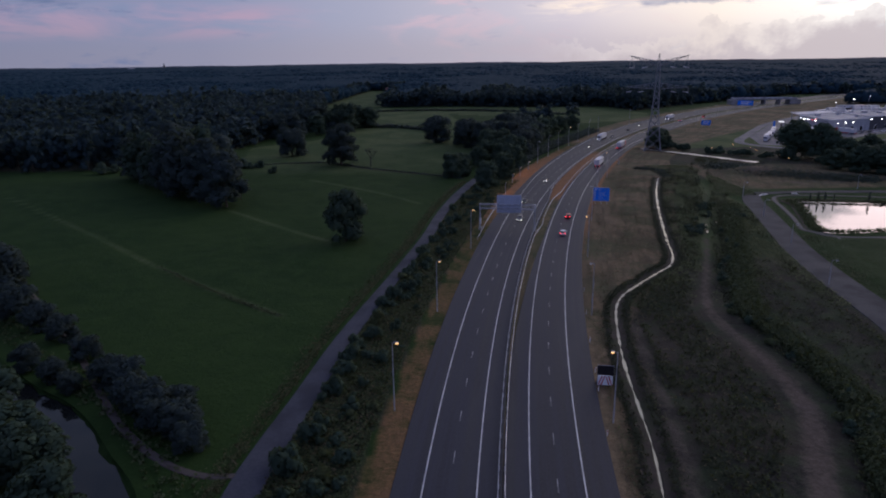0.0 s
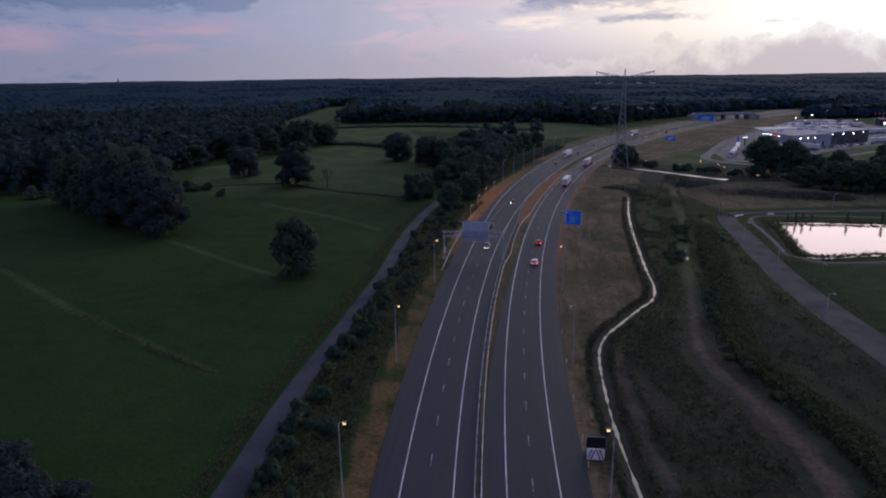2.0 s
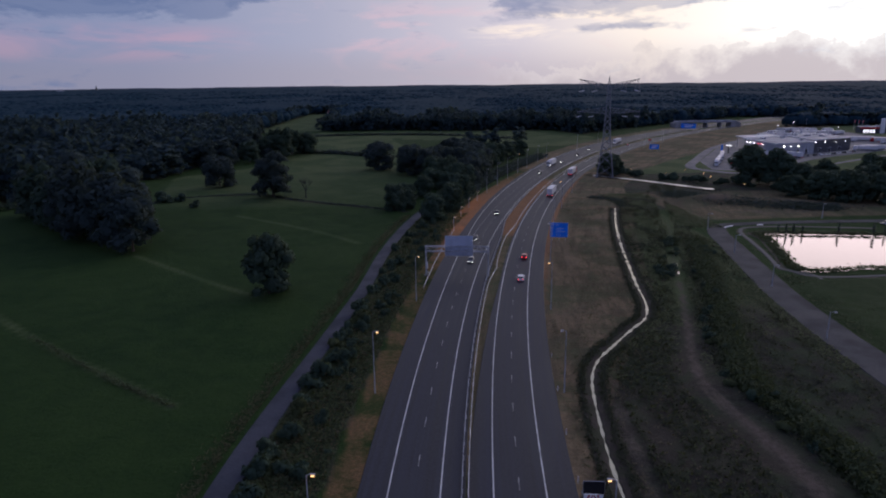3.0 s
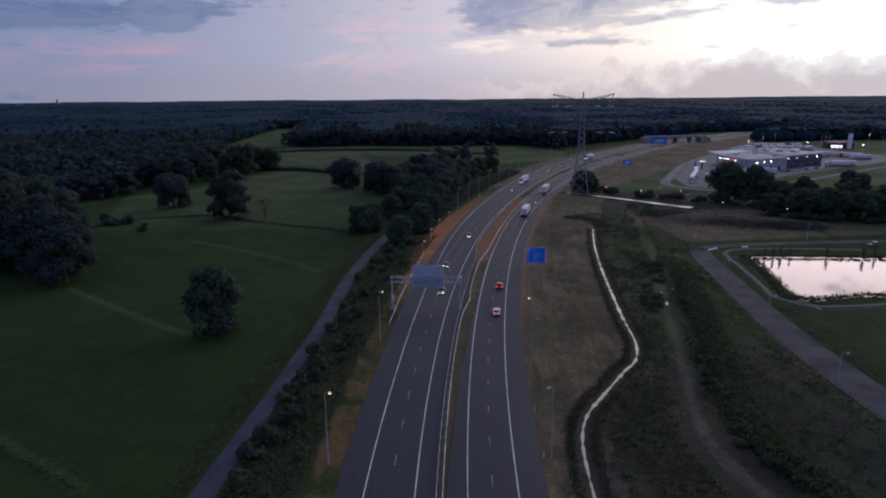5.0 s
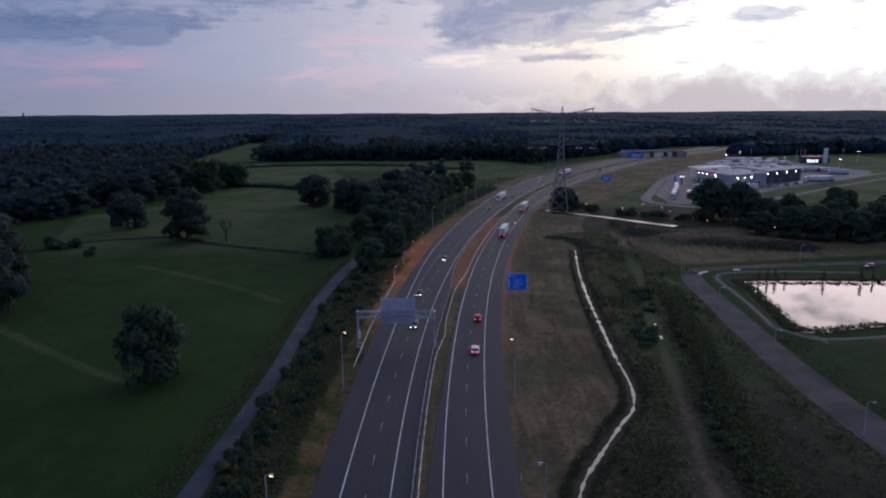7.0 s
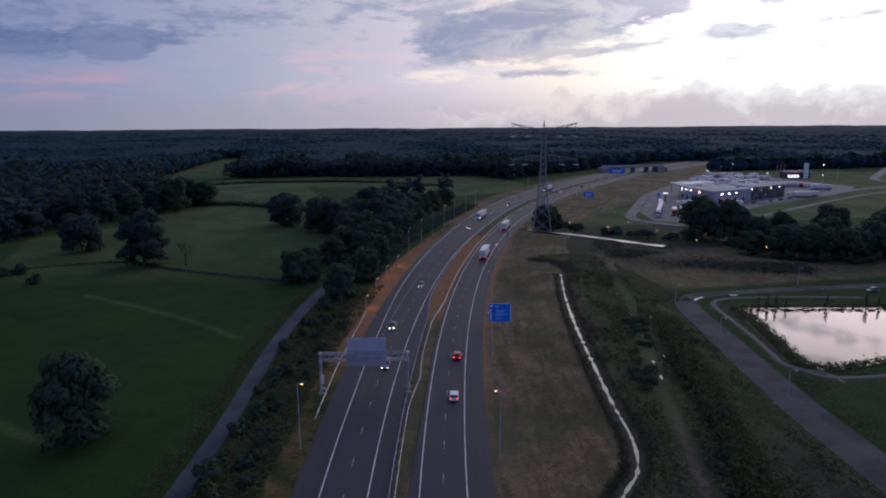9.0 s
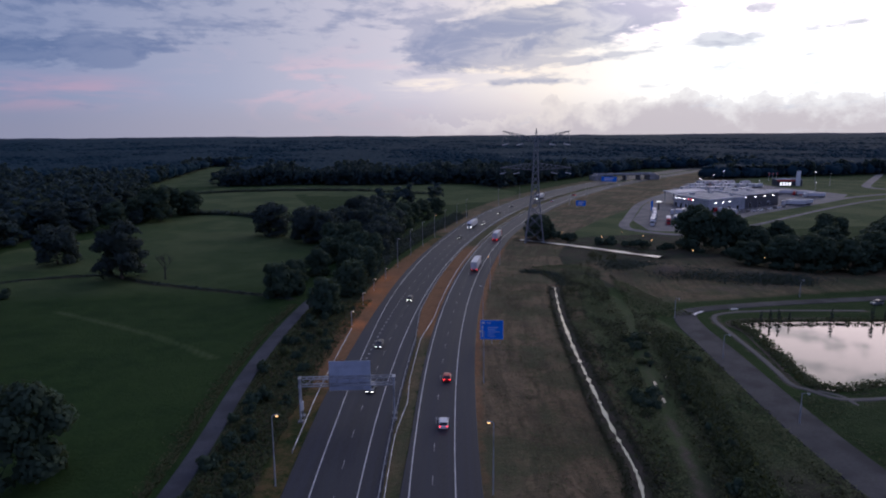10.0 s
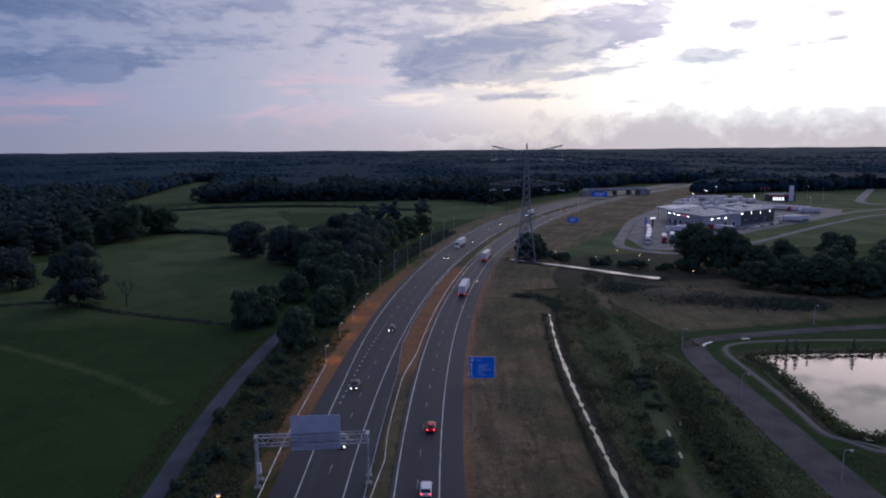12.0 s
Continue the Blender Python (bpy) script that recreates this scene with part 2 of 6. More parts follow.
M["asphalt_path"] = grainy("asphalt_path", (0.043, 0.046, 0.06), (0.064, 0.067, 0.083), 2.0, 0.8, c=(0.037, 0.039, 0.05), scale2=0.15, bump=0.15, dist=0.01, spec=0.25)
M["line_paint"] = grainy("line_paint", (0.6, 0.6, 0.58), (0.75, 0.75, 0.73), 1.5, 0.6, c=(0.45, 0.45, 0.44), scale2=0.3, bump=0.05)
M["line_worn"] = grainy("worn_line_paint", (0.3, 0.3, 0.3), (0.5, 0.5, 0.49), 1.8, 0.7, c=(0.2, 0.2, 0.2), scale2=0.5, bump=0.05)
M["steel"] = grainy("galvanised_steel", (0.42, 0.43, 0.46), (0.55, 0.56, 0.59), 1.5, 0.5, 0.25, c=(0.26, 0.27, 0.28), scale2=0.4, bump=0.05)
M["steel_dark"] = grainy("weathered_steel", (0.09, 0.1, 0.105), (0.14, 0.15, 0.155), 1.0, 0.6, 0.4, bump=0.05)
M["pylon_steel"] = grainy("pylon_steel", (0.2, 0.21, 0.22), (0.27, 0.28, 0.29), 1.0, 0.6, 0.2, bump=0.05)
M["sign_back"] = grainy("sign_back", (0.46, 0.5, 0.58), (0.52, 0.56, 0.64), 0.8, 0.5, 0.1, c=(0.42, 0.46, 0.53), scale2=0.3, bump=0.05)
M["sign_blue"] = grainy("sign_blue", (0.008, 0.21, 0.82), (0.008, 0.23, 0.88), 0.8, 0.4, bump=0.02, c=(0.006, 0.18, 0.74), scale2=0.4)
M["sign_white"] = grainy("sign_white", (0.75, 0.75, 0.75), (0.82, 0.82, 0.82), 1.0, 0.45, bump=0.02)
M["sign_red"] = grainy("sign_red", (0.5, 0.03, 0.03), (0.58, 0.05, 0.04), 1.0, 0.45, bump=0.02)
M["black"] = grainy("black_plastic", (0.012, 0.012, 0.014), (0.022, 0.022, 0.024), 3.0, 0.6, bump=0.05)
M["rubber"] = grainy("rubber", (0.018, 0.018, 0.019), (0.03, 0.03, 0.031), 8.0, 0.9, bump=0.1)
M["concrete"] = grainy("concrete", (0.27, 0.265, 0.26), (0.36, 0.355, 0.345), 0.8, 0.85, c=(0.21, 0.205, 0.2), scale2=0.12)
M["cladding"] = grainy("cladding", (0.4, 0.42, 0.46), (0.46, 0.48, 0.52), 0.5, 0.5, 0.2, c=(0.36, 0.38, 0.42), scale2=0.08, bump=0.05)
M["cladding_dark"] = grainy("cladding_dark", (0.05, 0.055, 0.07), (0.075, 0.08, 0.095), 0.5, 0.5, bump=0.05)
M["roof_light"] = grainy("roof_light", (0.5, 0.5, 0.52), (0.6, 0.6, 0.62), 0.4, 0.6, c=(0.4, 0.4, 0.42), scale2=0.1, bump=0.05)
M["roof_grey"] = grainy("roof_grey", (0.3, 0.3, 0.32), (0.4, 0.4, 0.42), 0.4, 0.7, c=(0.22, 0.22, 0.24), scale2=0.12, bump=0.05)
M["glass"] = grainy("tinted_glass", (0.015, 0.018, 0.022), (0.02, 0.023, 0.028), 1.0, 0.08, bump=0.0, spec=0.6)
M["tin"] = grainy("trailer_skin", (0.62, 0.62, 0.63), (0.72, 0.72, 0.73), 0.6, 0.45, bump=0.03, c=(0.55, 0.55, 0.56), scale2=0.3)
M["paint_red"] = grainy("paint_red", (0.42, 0.012, 0.02), (0.46, 0.016, 0.024), 1.0, 0.25, bump=0.0, spec=0.5)
M["paint_white"] = grainy("paint_white", (0.7, 0.7, 0.71), (0.78, 0.78, 0.79), 1.0, 0.25, bump=0.0, spec=0.5)
M["paint_grey"] = grainy("paint_grey", (0.16, 0.165, 0.175), (0.2, 0.205, 0.215), 1.0, 0.25, 0.3, bump=0.0, spec=0.5)
M["paint_dark"] = grainy("paint_dark", (0.03, 0.034, 0.045), (0.04, 0.044, 0.055), 1.0, 0.25, bump=0.0, spec=0.5)
M["paint_blue"] = grainy("paint_blue", (0.03, 0.09, 0.25), (0.04, 0.1, 0.28), 1.0, 0.25, bump=0.0, spec=0.5)
M["soil"] = grainy("wet_soil", (0.03, 0.024, 0.019), (0.052, 0.041, 0.031), 1.2, 0.9, bump=0.6, dist=0.15, c=(0.036, 0.04, 0.02), scale2=0.25)
M["brick"] = grainy("brick_wall", (0.2, 0.1, 0.075), (0.26, 0.14, 0.1), 2.0, 0.85)
M["tile_roof"] = grainy("tile_roof", (0.14, 0.075, 0.06), (0.18, 0.1, 0.08), 2.0, 0.8)
M["lamp_warm"] = glowing("lamp_warm", (1.0, 0.55, 0.2), 2.6)
M["lamp_dim"] = glowing("lamp_dim", (1.0, 0.78, 0.5), 0.8)
M["lamp_white"] = glowing("lamp_white", (1.0, 0.97, 0.92), 18.0)
M["lamp_red"] = glowing("lamp_red", (1.0, 0.04, 0.05), 5.0)
M["headlight"] = glowing("headlight", (1.0, 0.96, 0.88), 6.0)
M["window_lit"] = glowing("window_lit", (0.95, 0.95, 1.0), 1.6)


def water_material(name, ior, rough=0.03):
    m, g = start(name)
    o = g.add("ShaderNodeTexCoord").outputs["Object"]
    rip = g.noise(o, 0.7, 3.0, 0.5)
    b = finish(g, (0.012, 0.014, 0.014), 0.3, bump=rip, bump_h=0.025, bump_d=0.04, spec=0.0)
    gl = g.add("ShaderNodeBsdfGlossy", {"Color": (1, 1, 1, 1), "Roughness": rough, "Normal": [n for n in g.nodes if n.bl_idname == "ShaderNodeBump"][0].outputs[0]})
    fr = g.add("ShaderNodeFresnel", {"IOR": ior})
    both = g.add("ShaderNodeMixShader", {0: fr.outputs[0], 1: b.outputs[0], 2: gl.outputs[0]})
    out = [n for n in g.nodes if n.bl_idname == "ShaderNodeOutputMaterial"][0]
    g.links.new(both.outputs[0], out.inputs[0])
    return m


M["water"] = water_material("still_water", 1.43)
M["ditch"] = water_material("ditch_water", 2.2)
M["ripple"] = water_material("rippled_water", 2.0, 0.38)
M["river"] = water_material("river_water", 1.33)


def ground_material():
    """Meadow, dry verge, rusty soil with painted lamp glow, rough scrub land and sandy tracks, blended by where each
    lies on the plan.
    """
    m, g = start("open_land")
    o = g.add("ShaderNodeTexCoord").outputs["Object"]
    f1, f2, f3 = g.noise(o, 1.1, 6.0, 0.7), g.noise(o, 0.16, 5.0, 0.6), g.noise(o, 0.03, 4.0, 0.55)

    def layer(name):
        n = g.add("ShaderNodeAttribute")
        n.attribute_name = name
        return n.outputs

    land = g.add("ShaderNodeSeparateColor", {0: layer("land")[0]}).outputs
    sand, far = layer("sand")["Fac"], layer("pale")["Fac"]

    def edge(w, by=0.5):
        return g.span(g.math("ADD", w, g.math("MULTIPLY", g.math("SUBTRACT", g.math("ADD", g.math("MULTIPLY", f2, 0.7), g.math("MULTIPLY", f1, 0.3)), 0.5), by)), 0.3, 0.7)

    grass = g.mix(g.span(f2, 0.35, 0.68), (0.0175, 0.041, 0.0095), (0.026, 0.054, 0.0125))
    grass = g.mix(g.span(f3, 0.4, 0.62, 0, 0.6), grass, (0.029, 0.057, 0.0135))
    grass = g.mix(g.span(f1, 0.35, 0.75, 0, 0.35), grass, (0.014, 0.031, 0.01))
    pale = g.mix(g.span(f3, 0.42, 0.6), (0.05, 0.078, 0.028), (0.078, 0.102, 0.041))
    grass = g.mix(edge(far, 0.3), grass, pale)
    dry = g.mix(g.span(f1, 0.3, 0.7), (0.165, 0.118, 0.066), (0.27, 0.196, 0.115))
    dry = g.mix(g.span(f2, 0.45, 0.65, 0, 0.7), dry, (0.11, 0.092, 0.056))
    dry = g.mix(g.span(f3, 0.46, 0.58, 0, 0.75), dry, (0.08, 0.09, 0.046))
    dry = g.mix(g.span(g.noise(o, 0.42, 5.0, 0.7), 0.54, 0.68, 0, 0.6), dry, (0.06, 0.055, 0.034))
    across = layer("across")["Fac"]
    streaks = g.noise(g.comb(g.math("MULTIPLY", across, 0.3), g.math("MULTIPLY", g.add("ShaderNodeSeparateXYZ", {0: o}).outputs[1], 0.035), 2.0), 1.0, 6.0, 0.65)
    dry = g.mix(g.span(streaks, 0.42, 0.62, 0, 0.75), dry, (0.09, 0.072, 0.044))
    dry = g.mix(g.span(streaks, 0.5, 0.36, 0, 0.5), dry, (0.17, 0.12, 0.078))
    dry = g.mix(g.span(g.noise(o, 0.07, 4.0, 0.6, 0.6), 0.5, 0.62, 0, 0.6), dry, (0.075, 0.085, 0.042))
    dry = g.mix(g.span(g.noise(o, 2.6, 3.0, 0.7), 0.5, 0.72, 0, 0.3), dry, (0.05, 0.045, 0.028))
    # ochre soil, its orange strengthened to carry lamp glow in the reservation
    rust_and_glow = g.mix(g.span(f1, 0.3, 0.7), (0.2, 0.105, 0.055), (0.31, 0.165, 0.082))
    rust_and_glow = g.mix(g.span(f2, 0.5, 0.7, 0, 0.6), rust_and_glow, (0.14, 0.085, 0.048))
    scrub = g.mix(g.span(f1, 0.35, 0.7), (0.026, 0.026, 0.02), (0.052, 0.048, 0.036))
    scrub = g.mix(g.span(f2, 0.4, 0.6), scrub, (0.038, 0.05, 0.026))
    scrub = g.mix(g.span(f3, 0.48, 0.6, 0, 0.45), scrub, (0.075, 0.06, 0.044))
    bare = g.mix(g.span(f1, 0.3, 0.7), (0.095, 0.075, 0.058), (0.135, 0.108, 0.085))
    col = g.mix(edge(land[2]), grass, scrub)
    col = g.mix(edge(land[0]), col, dry)
    col = g.mix(edge(land[1], 0.8), col, rust_and_glow)
    col = g.mix(edge(sand, 0.9), col, bare)
    hgt = g.math("ADD", f1, g.math("MULTIPLY", f2, 1.5))
    finish(g, col, 0.95, bump=hgt, bump_h=0.7, bump_d=0.5, spec=0.1)
    return m


M["land"] = ground_material()


def woods_material():
    m, g = start("haze_tinted_woods")
    o = g.add("ShaderNodeTexCoord").outputs["Object"]
    isle = g.add("ShaderNodeNewGeometry").outputs["Random Per Island"]
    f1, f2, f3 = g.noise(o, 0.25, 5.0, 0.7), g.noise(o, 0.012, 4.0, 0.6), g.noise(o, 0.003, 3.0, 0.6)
    # the blue in these tones is distance haze mixed into the crown colour
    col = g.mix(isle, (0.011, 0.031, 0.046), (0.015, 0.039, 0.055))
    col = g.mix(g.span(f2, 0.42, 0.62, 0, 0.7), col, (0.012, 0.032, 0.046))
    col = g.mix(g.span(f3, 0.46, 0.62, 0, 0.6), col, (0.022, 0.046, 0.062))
    finish(g, col, 0.95, bump=f1, bump_h=0.35, bump_d=1.0, spec=0.05)
    return m


M["woods"] = woods_material()


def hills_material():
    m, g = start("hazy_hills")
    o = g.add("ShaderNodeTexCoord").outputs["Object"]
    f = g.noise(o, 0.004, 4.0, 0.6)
    # distance haze is put into the pale blue colour and a weak emission
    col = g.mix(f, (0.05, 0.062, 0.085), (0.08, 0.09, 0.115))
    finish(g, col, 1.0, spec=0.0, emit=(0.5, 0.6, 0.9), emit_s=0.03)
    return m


M["hills"] = hills_material()


# ---- building helpers ----
def mesh_of(name, verts, faces, mat=None, smooth=False):
    me = bpy.data.meshes.new(name)
    me.from_pydata([tuple(map(float, v)) for v in verts], [], [tuple(map(int, f)) for f in faces])
    if mat:
        me.materials.append(M[mat])
    if smooth:
        me.polygons.foreach_set("use_smooth", [True] * len(me.polygons))
    me.update()
    return me


def from_bm(name, bm, mat, smooth=False):
    me = bpy.data.meshes.new(name)
    bmesh.ops.recalc_face_normals(bm, faces=bm.faces)
    bm.to_mesh(me)
    bm.free()
    me.materials.append(M[mat])
    if smooth:
        me.polygons.foreach_set("use_smooth", [True] * len(me.polygons))
    return me


def part(name, data, parent, m=None, label=""):
    """One mesh as a part of a thing or of another part, placed in the parent's space."""
    ob = new(name, data)
    ob.parent = parent
    if m is not None:
        ob.matrix_basis = m
    if label:
        ob["label"] = label
    return ob


def empty(name, m, **tags):
    ob = new(name)
    ob.empty_display_size = 0.3
    ob.matrix_basis = m
    return tagged(ob, **tags)


def put_box(bm, x0, x1, y0, y1, z0, z1, bevel=0.0):
    r = bmesh.ops.create_cube(bm, size=1.0, matrix=Matrix.Translation(((x0 + x1) / 2, (y0 + y1) / 2, (z0 + z1) / 2)) @ Matrix.Diagonal((x1 - x0, y1 - y0, z1 - z0, 1)))
    if bevel:
        edges = {e for v in r["verts"] for e in v.link_edges}
        bmesh.ops.bevel(bm, geom=list(edges), offset=bevel, segments=2, profile=0.5, affect="EDGES")


def put_rod(bm, a, b, r0, r1=None, n=8):
    a, b = Vector(a), Vector(b)
    d = b - a
    q = d.to_track_quat("Z", "Y").to_matrix().to_4x4()
    bmesh.ops.create_cone(bm, cap_ends=True, segments=n, radius1=r0, radius2=r0 if r1 is None else r1, depth=d.length,
                          matrix=Matrix.Translation((a + b) / 2) @ q)


def box(name, x0, x1, y0, y1, z0, z1, mat, bevel=0.0):
    bm = bmesh.new()
    put_box(bm, x0, x1, y0, y1, z0, z1, bevel)
    return from_bm(name, bm, mat)


def rods(name, pairs, r, mat, n=6):
    bm = bmesh.new()
    for a, b in pairs:
        put_rod(bm, a, b, r, n=n)
    return from_bm(name, bm, mat)


def loft(name, rings, mat, caps=True, smooth=False):
    """Skin between rings of equally many points."""
    k = len(rings[0])
    verts = [p for r in rings for p in r]
    faces = [(i * k + j, i * k + (j + 1) % k, (i + 1) * k + (j + 1) % k, (i + 1) * k + j) for i in range(len(rings) - 1) for j in range(k)]
    if caps:
        faces += [tuple(range(k))[::-1], tuple(range((len(rings) - 1) * k, len(rings) * k))]
    return mesh_of(name, verts, faces, mat, smooth)


def curve_through(pts, per=8, closed=False):
    """Points along a smooth line through the given ones."""
    p = [np.array(q, float) for q in pts]
    p = [p[-1], *p, p[0], p[1]] if closed else [2 * p[0] - p[1], *p, 2 * p[-1] - p[-2]]
    out = []
    for i in range(1, len(p) - 2):
        for s in range(per):
            t = s / per
            a, b, c, d = p[i - 1], p[i], p[i + 1], p[i + 2]
            out.append(0.5 * (2 * b + (c - a) * t + (2 * a - 5 * b + 4 * c - d) * t * t + (3 * b - a - 3 * c + d) * t ** 3))
    if not closed:
        out.append(p[-2])
    return np.array(out)


def sideways(line, closed=False):
    t = np.roll(line, -1, 0) - np.roll(line, 1, 0) if closed else np.gradient(line, axis=0)
    t = t[:, :2] / np.linalg.norm(t[:, :2], axis=1)[:, None]
    return np.stack([t[:, 1], -t[:, 0]], 1)


def band(name, line, offs, mat, closed=False):
    """A strip along a line: offs are (sideways, height) pairs, each a number or one number a point."""
    n, side = len(line), sideways(line, closed)
    cols = [np.c_[line[:, :2] + side * np.broadcast_to(o, n)[:, None], np.broadcast_to(z, n)] for o, z in offs]
    verts = np.stack(cols, 1).reshape(-1, 3)
    k = len(offs)
    faces = [(i * k + j, i * k + j + 1, ((i + 1) % n) * k + j + 1, ((i + 1) % n) * k + j) for i in range(n if closed else n - 1) for j in range(k - 1)]
    return mesh_of(name, verts, faces, mat)


def near_line(px, py, line, closed=False):
    """Distance of many points from a line."""
    best = np.full(px.shape, 1e9)
    q = np.r_[line, line[:1]] if closed else line
    for a, b in zip(q[:-1], q[1:]):
        d = b[:2] - a[:2]
        t = np.clip(((px - a[0]) * d[0] + (py - a[1]) * d[1]) / (d @ d + 1e-9), 0, 1)
        best = np.minimum(best, np.hypot(px - a[0] - t * d[0], py - a[1] - t * d[1]))
    return best


def inside(px, py, poly):
    hit = np.zeros(px.shape, bool)
    for (x0, y0), (x1, y1) in zip(poly, np.roll(poly, -1, 0)):
        cross = (y0 > py) != (y1 > py)
        hit ^= cross & (px < (x1 - x0) * (py - y0) / (y1 - y0 + 1e-12) + x0)
    return hit


def step(v, a, b):
    t = np.clip((v - a) / (b - a), 0, 1)
    return t * t * (3 - 2 * t)


# ---- plan ----
def ref(y):
    """The middle of the motorway's central reservation."""
    t = np.asarray(y, float) / 100
    near = ((0.09757 * t + 4.8118) * t + 2.9955) * t + 1.7383
    ease = np.clip((t - 1.5) / 2.5, 0, 1)
    near = near - 0.8 * ease * ease * (3 - 2 * ease)
    return np.where(t < 8, near + 2.2 * np.maximum(0, t - 5) ** 2, 402.6 + (t - 8) * 111.9)


def slope(y):
    t = np.clip(np.asarray(y, float) / 100, -1, 8)
    return ((0.29271 * t + 9.6236) * t + 2.9955 + 4.4 * np.maximum(0, t - 5)) / 100


def lateral(x, y):
    return (x - ref(y)) / np.sqrt(1 + slope(y) ** 2)


def road_point(y, d):
    m = slope(y)
    k = np.sqrt(1 + m * m)
    return ref(y) + d / k, y - d * m / k


def at_y(y, *pairs):
    return np.interp(y, [p[0] for p in pairs], [p[1] for p in pairs])


def inner_l(y):
    return -at_y(y, (60, 3.45), (200, 4.0), (900, 4.0))


def inner_r(y):
    return at_y(y, (60, 3.45), (200, 4.0), (900, 4.0))


def edge_l(y):
    return inner_l(y) - at_y(y, (60, 7.1), (160, 7.2), (198, 7.6), (240, 8.8), (275, 10.4), (300, 11.3), (350, 12.6), (376, 13.2), (452, 16.0), (524, 18.5), (600, 20.0), (900, 20.0))


def edge_r(y):
    return inner_r(y) + at_y(y, (60, 7.1), (420, 7.2), (520, 10.0), (900, 12.0))


def tar_l(y):
    return edge_l(y) - at_y(y, (60, 4.0), (205, 4.4), (285, 2.1), (900, 2.0))


def tar_r(y):
    return edge_r(y) + at_y(y, (60, 4.2), (350, 4.0), (900, 3.2))


ROAD_Y = np.r_[np.arange(-60, 520, 6.0), np.arange(520, 900, 12.0), np.arange(900, 1900, 60.0)]
PATH_LINE = curve_through([(-29.5, -90), (-29, 10), (-28.6, 40), (-28.4, 62.5), (-27.6, 73), (-25.4, 89.4), (-22.3, 114), (-16.3, 147), (-9.5, 184), (-7, 201), (-5, 217),
                           (-2, 236), (2.8, 260), (9.5, 287), (17, 312), (26, 340)])
DITCH = curve_through([(12, -90), (17.5, -30), (21, 30), (25.2, 58), (27.9, 73.7), (29.2, 85.7), (30.9, 101.2), (33.8, 118), (36.5, 129.4), (40, 137.2), (45.2, 144), (53.4, 154), (58.4, 159.8),
                       (62.4, 169.5), (65.8, 185), (70.2, 203), (75.2, 223), (80, 241), (87, 265), (97, 295)], 16)
CANAL = curve_through([(118, 397.5), (125, 388.5), (136.4, 374.5), (146.4, 360.5), (154, 348.5), (162.5, 337.5)], 8)
RIVER = curve_through([(-150, 165), (-122, 139), (-104, 117), (-90, 102), (-76.5, 90.8), (-67.6, 85), (-61, 79.2), (-53.1, 70.2), (-45.5, 61.5), (-40.5, 50), (-38.5, 36), (-37.5, 15), (-38, -20), (-41, -90)], 8)
POND = curve_through([(131.5, 240), (150, 238), (168, 234), (195, 228), (203, 208), (182, 194), (152, 191.5), (138, 193), (123, 191.5), (117.5, 195), (121, 206), (125, 217), (129.8, 231)], 6, True)
LANE = curve_through([(86, -90), (87, 0), (88, 60), (89, 85), (90, 105), (92.5, 122), (95.0, 145), (99.6, 172), (106.5, 200), (112, 221), (117, 241), (122.5, 252), (132, 255.7), (157, 256.5), (190, 255), (240, 252)])
FOOTPATH = curve_through([(150, 186.5), (130, 185.5), (117.8, 187), (114.6, 192.5), (113.2, 196.5), (115.5, 204), (118.7, 214.6), (122.5, 229), (126.8, 244.5), (133.9, 250), (151, 249), (177, 243)])
MEADOW_PATH = curve_through([(116, 192), (118.6, 187.5), (116.7, 180), (113.3, 168), (110, 154), (107, 138), (105, 110)])
TRACK = curve_through([(30, -60), (35, 10), (40, 40), (46.5, 63), (54, 79.5), (56.2, 92), (56.5, 108), (56, 126), (65.3, 152.4), (76, 180), (88, 213), (105, 257), (123, 310), (140, 345)])
BANK_TRACK = curve_through([(-104, 141), (-90, 126), (-76.7, 110.8), (-63.8, 94.4), (-52.5, 80.4), (-42.5, 71.2), (-35.8, 67.6), (-30.5, 67.2)])
CROP = np.array([(-2, 690), (70, 640), (66, 556), (14, 564)], float)
STRIPS = [curve_through([(-190, 264), (-150, 227), (-116, 195), (-77, 158), (-38.7, 125)]), curve_through([(-84, 232), (-60, 208), (-40, 189)]),
          curve_through([(-66.5, 298), (-45.5, 278), (-27.8, 260.5), (-12.5, 242)])]
FIELD_DITCH = curve_through([(-150, 338), (-115, 330), (-109, 344), (-71, 353), (-46, 333), (-11, 309), (5, 297)])
FARMDRAIN = curve_through([(-190, 264), (-150, 227), (-116, 195), (-77, 158), (-55, 138), (-38.7, 125)])
LOOP = curve_through([(222.1, 387.1), (202, 394.7), (192.9, 407.9), (189.4, 420.2), (195.9, 437.2), (207.9, 456.1), (232.9, 496.3), (260.9, 538.6), (296.9, 580.8), (319.9, 604.8), (366.9, 662.4)])
STATION = np.array([(196.9, 408.9), (208.9, 451.4), (258.9, 529.9), (326.9, 612), (408, 712), (476, 700), (466, 640), (466.9, 560), (437, 533.8), (356.9, 490.6), (281.9, 447.6), (222, 396.6)], float)
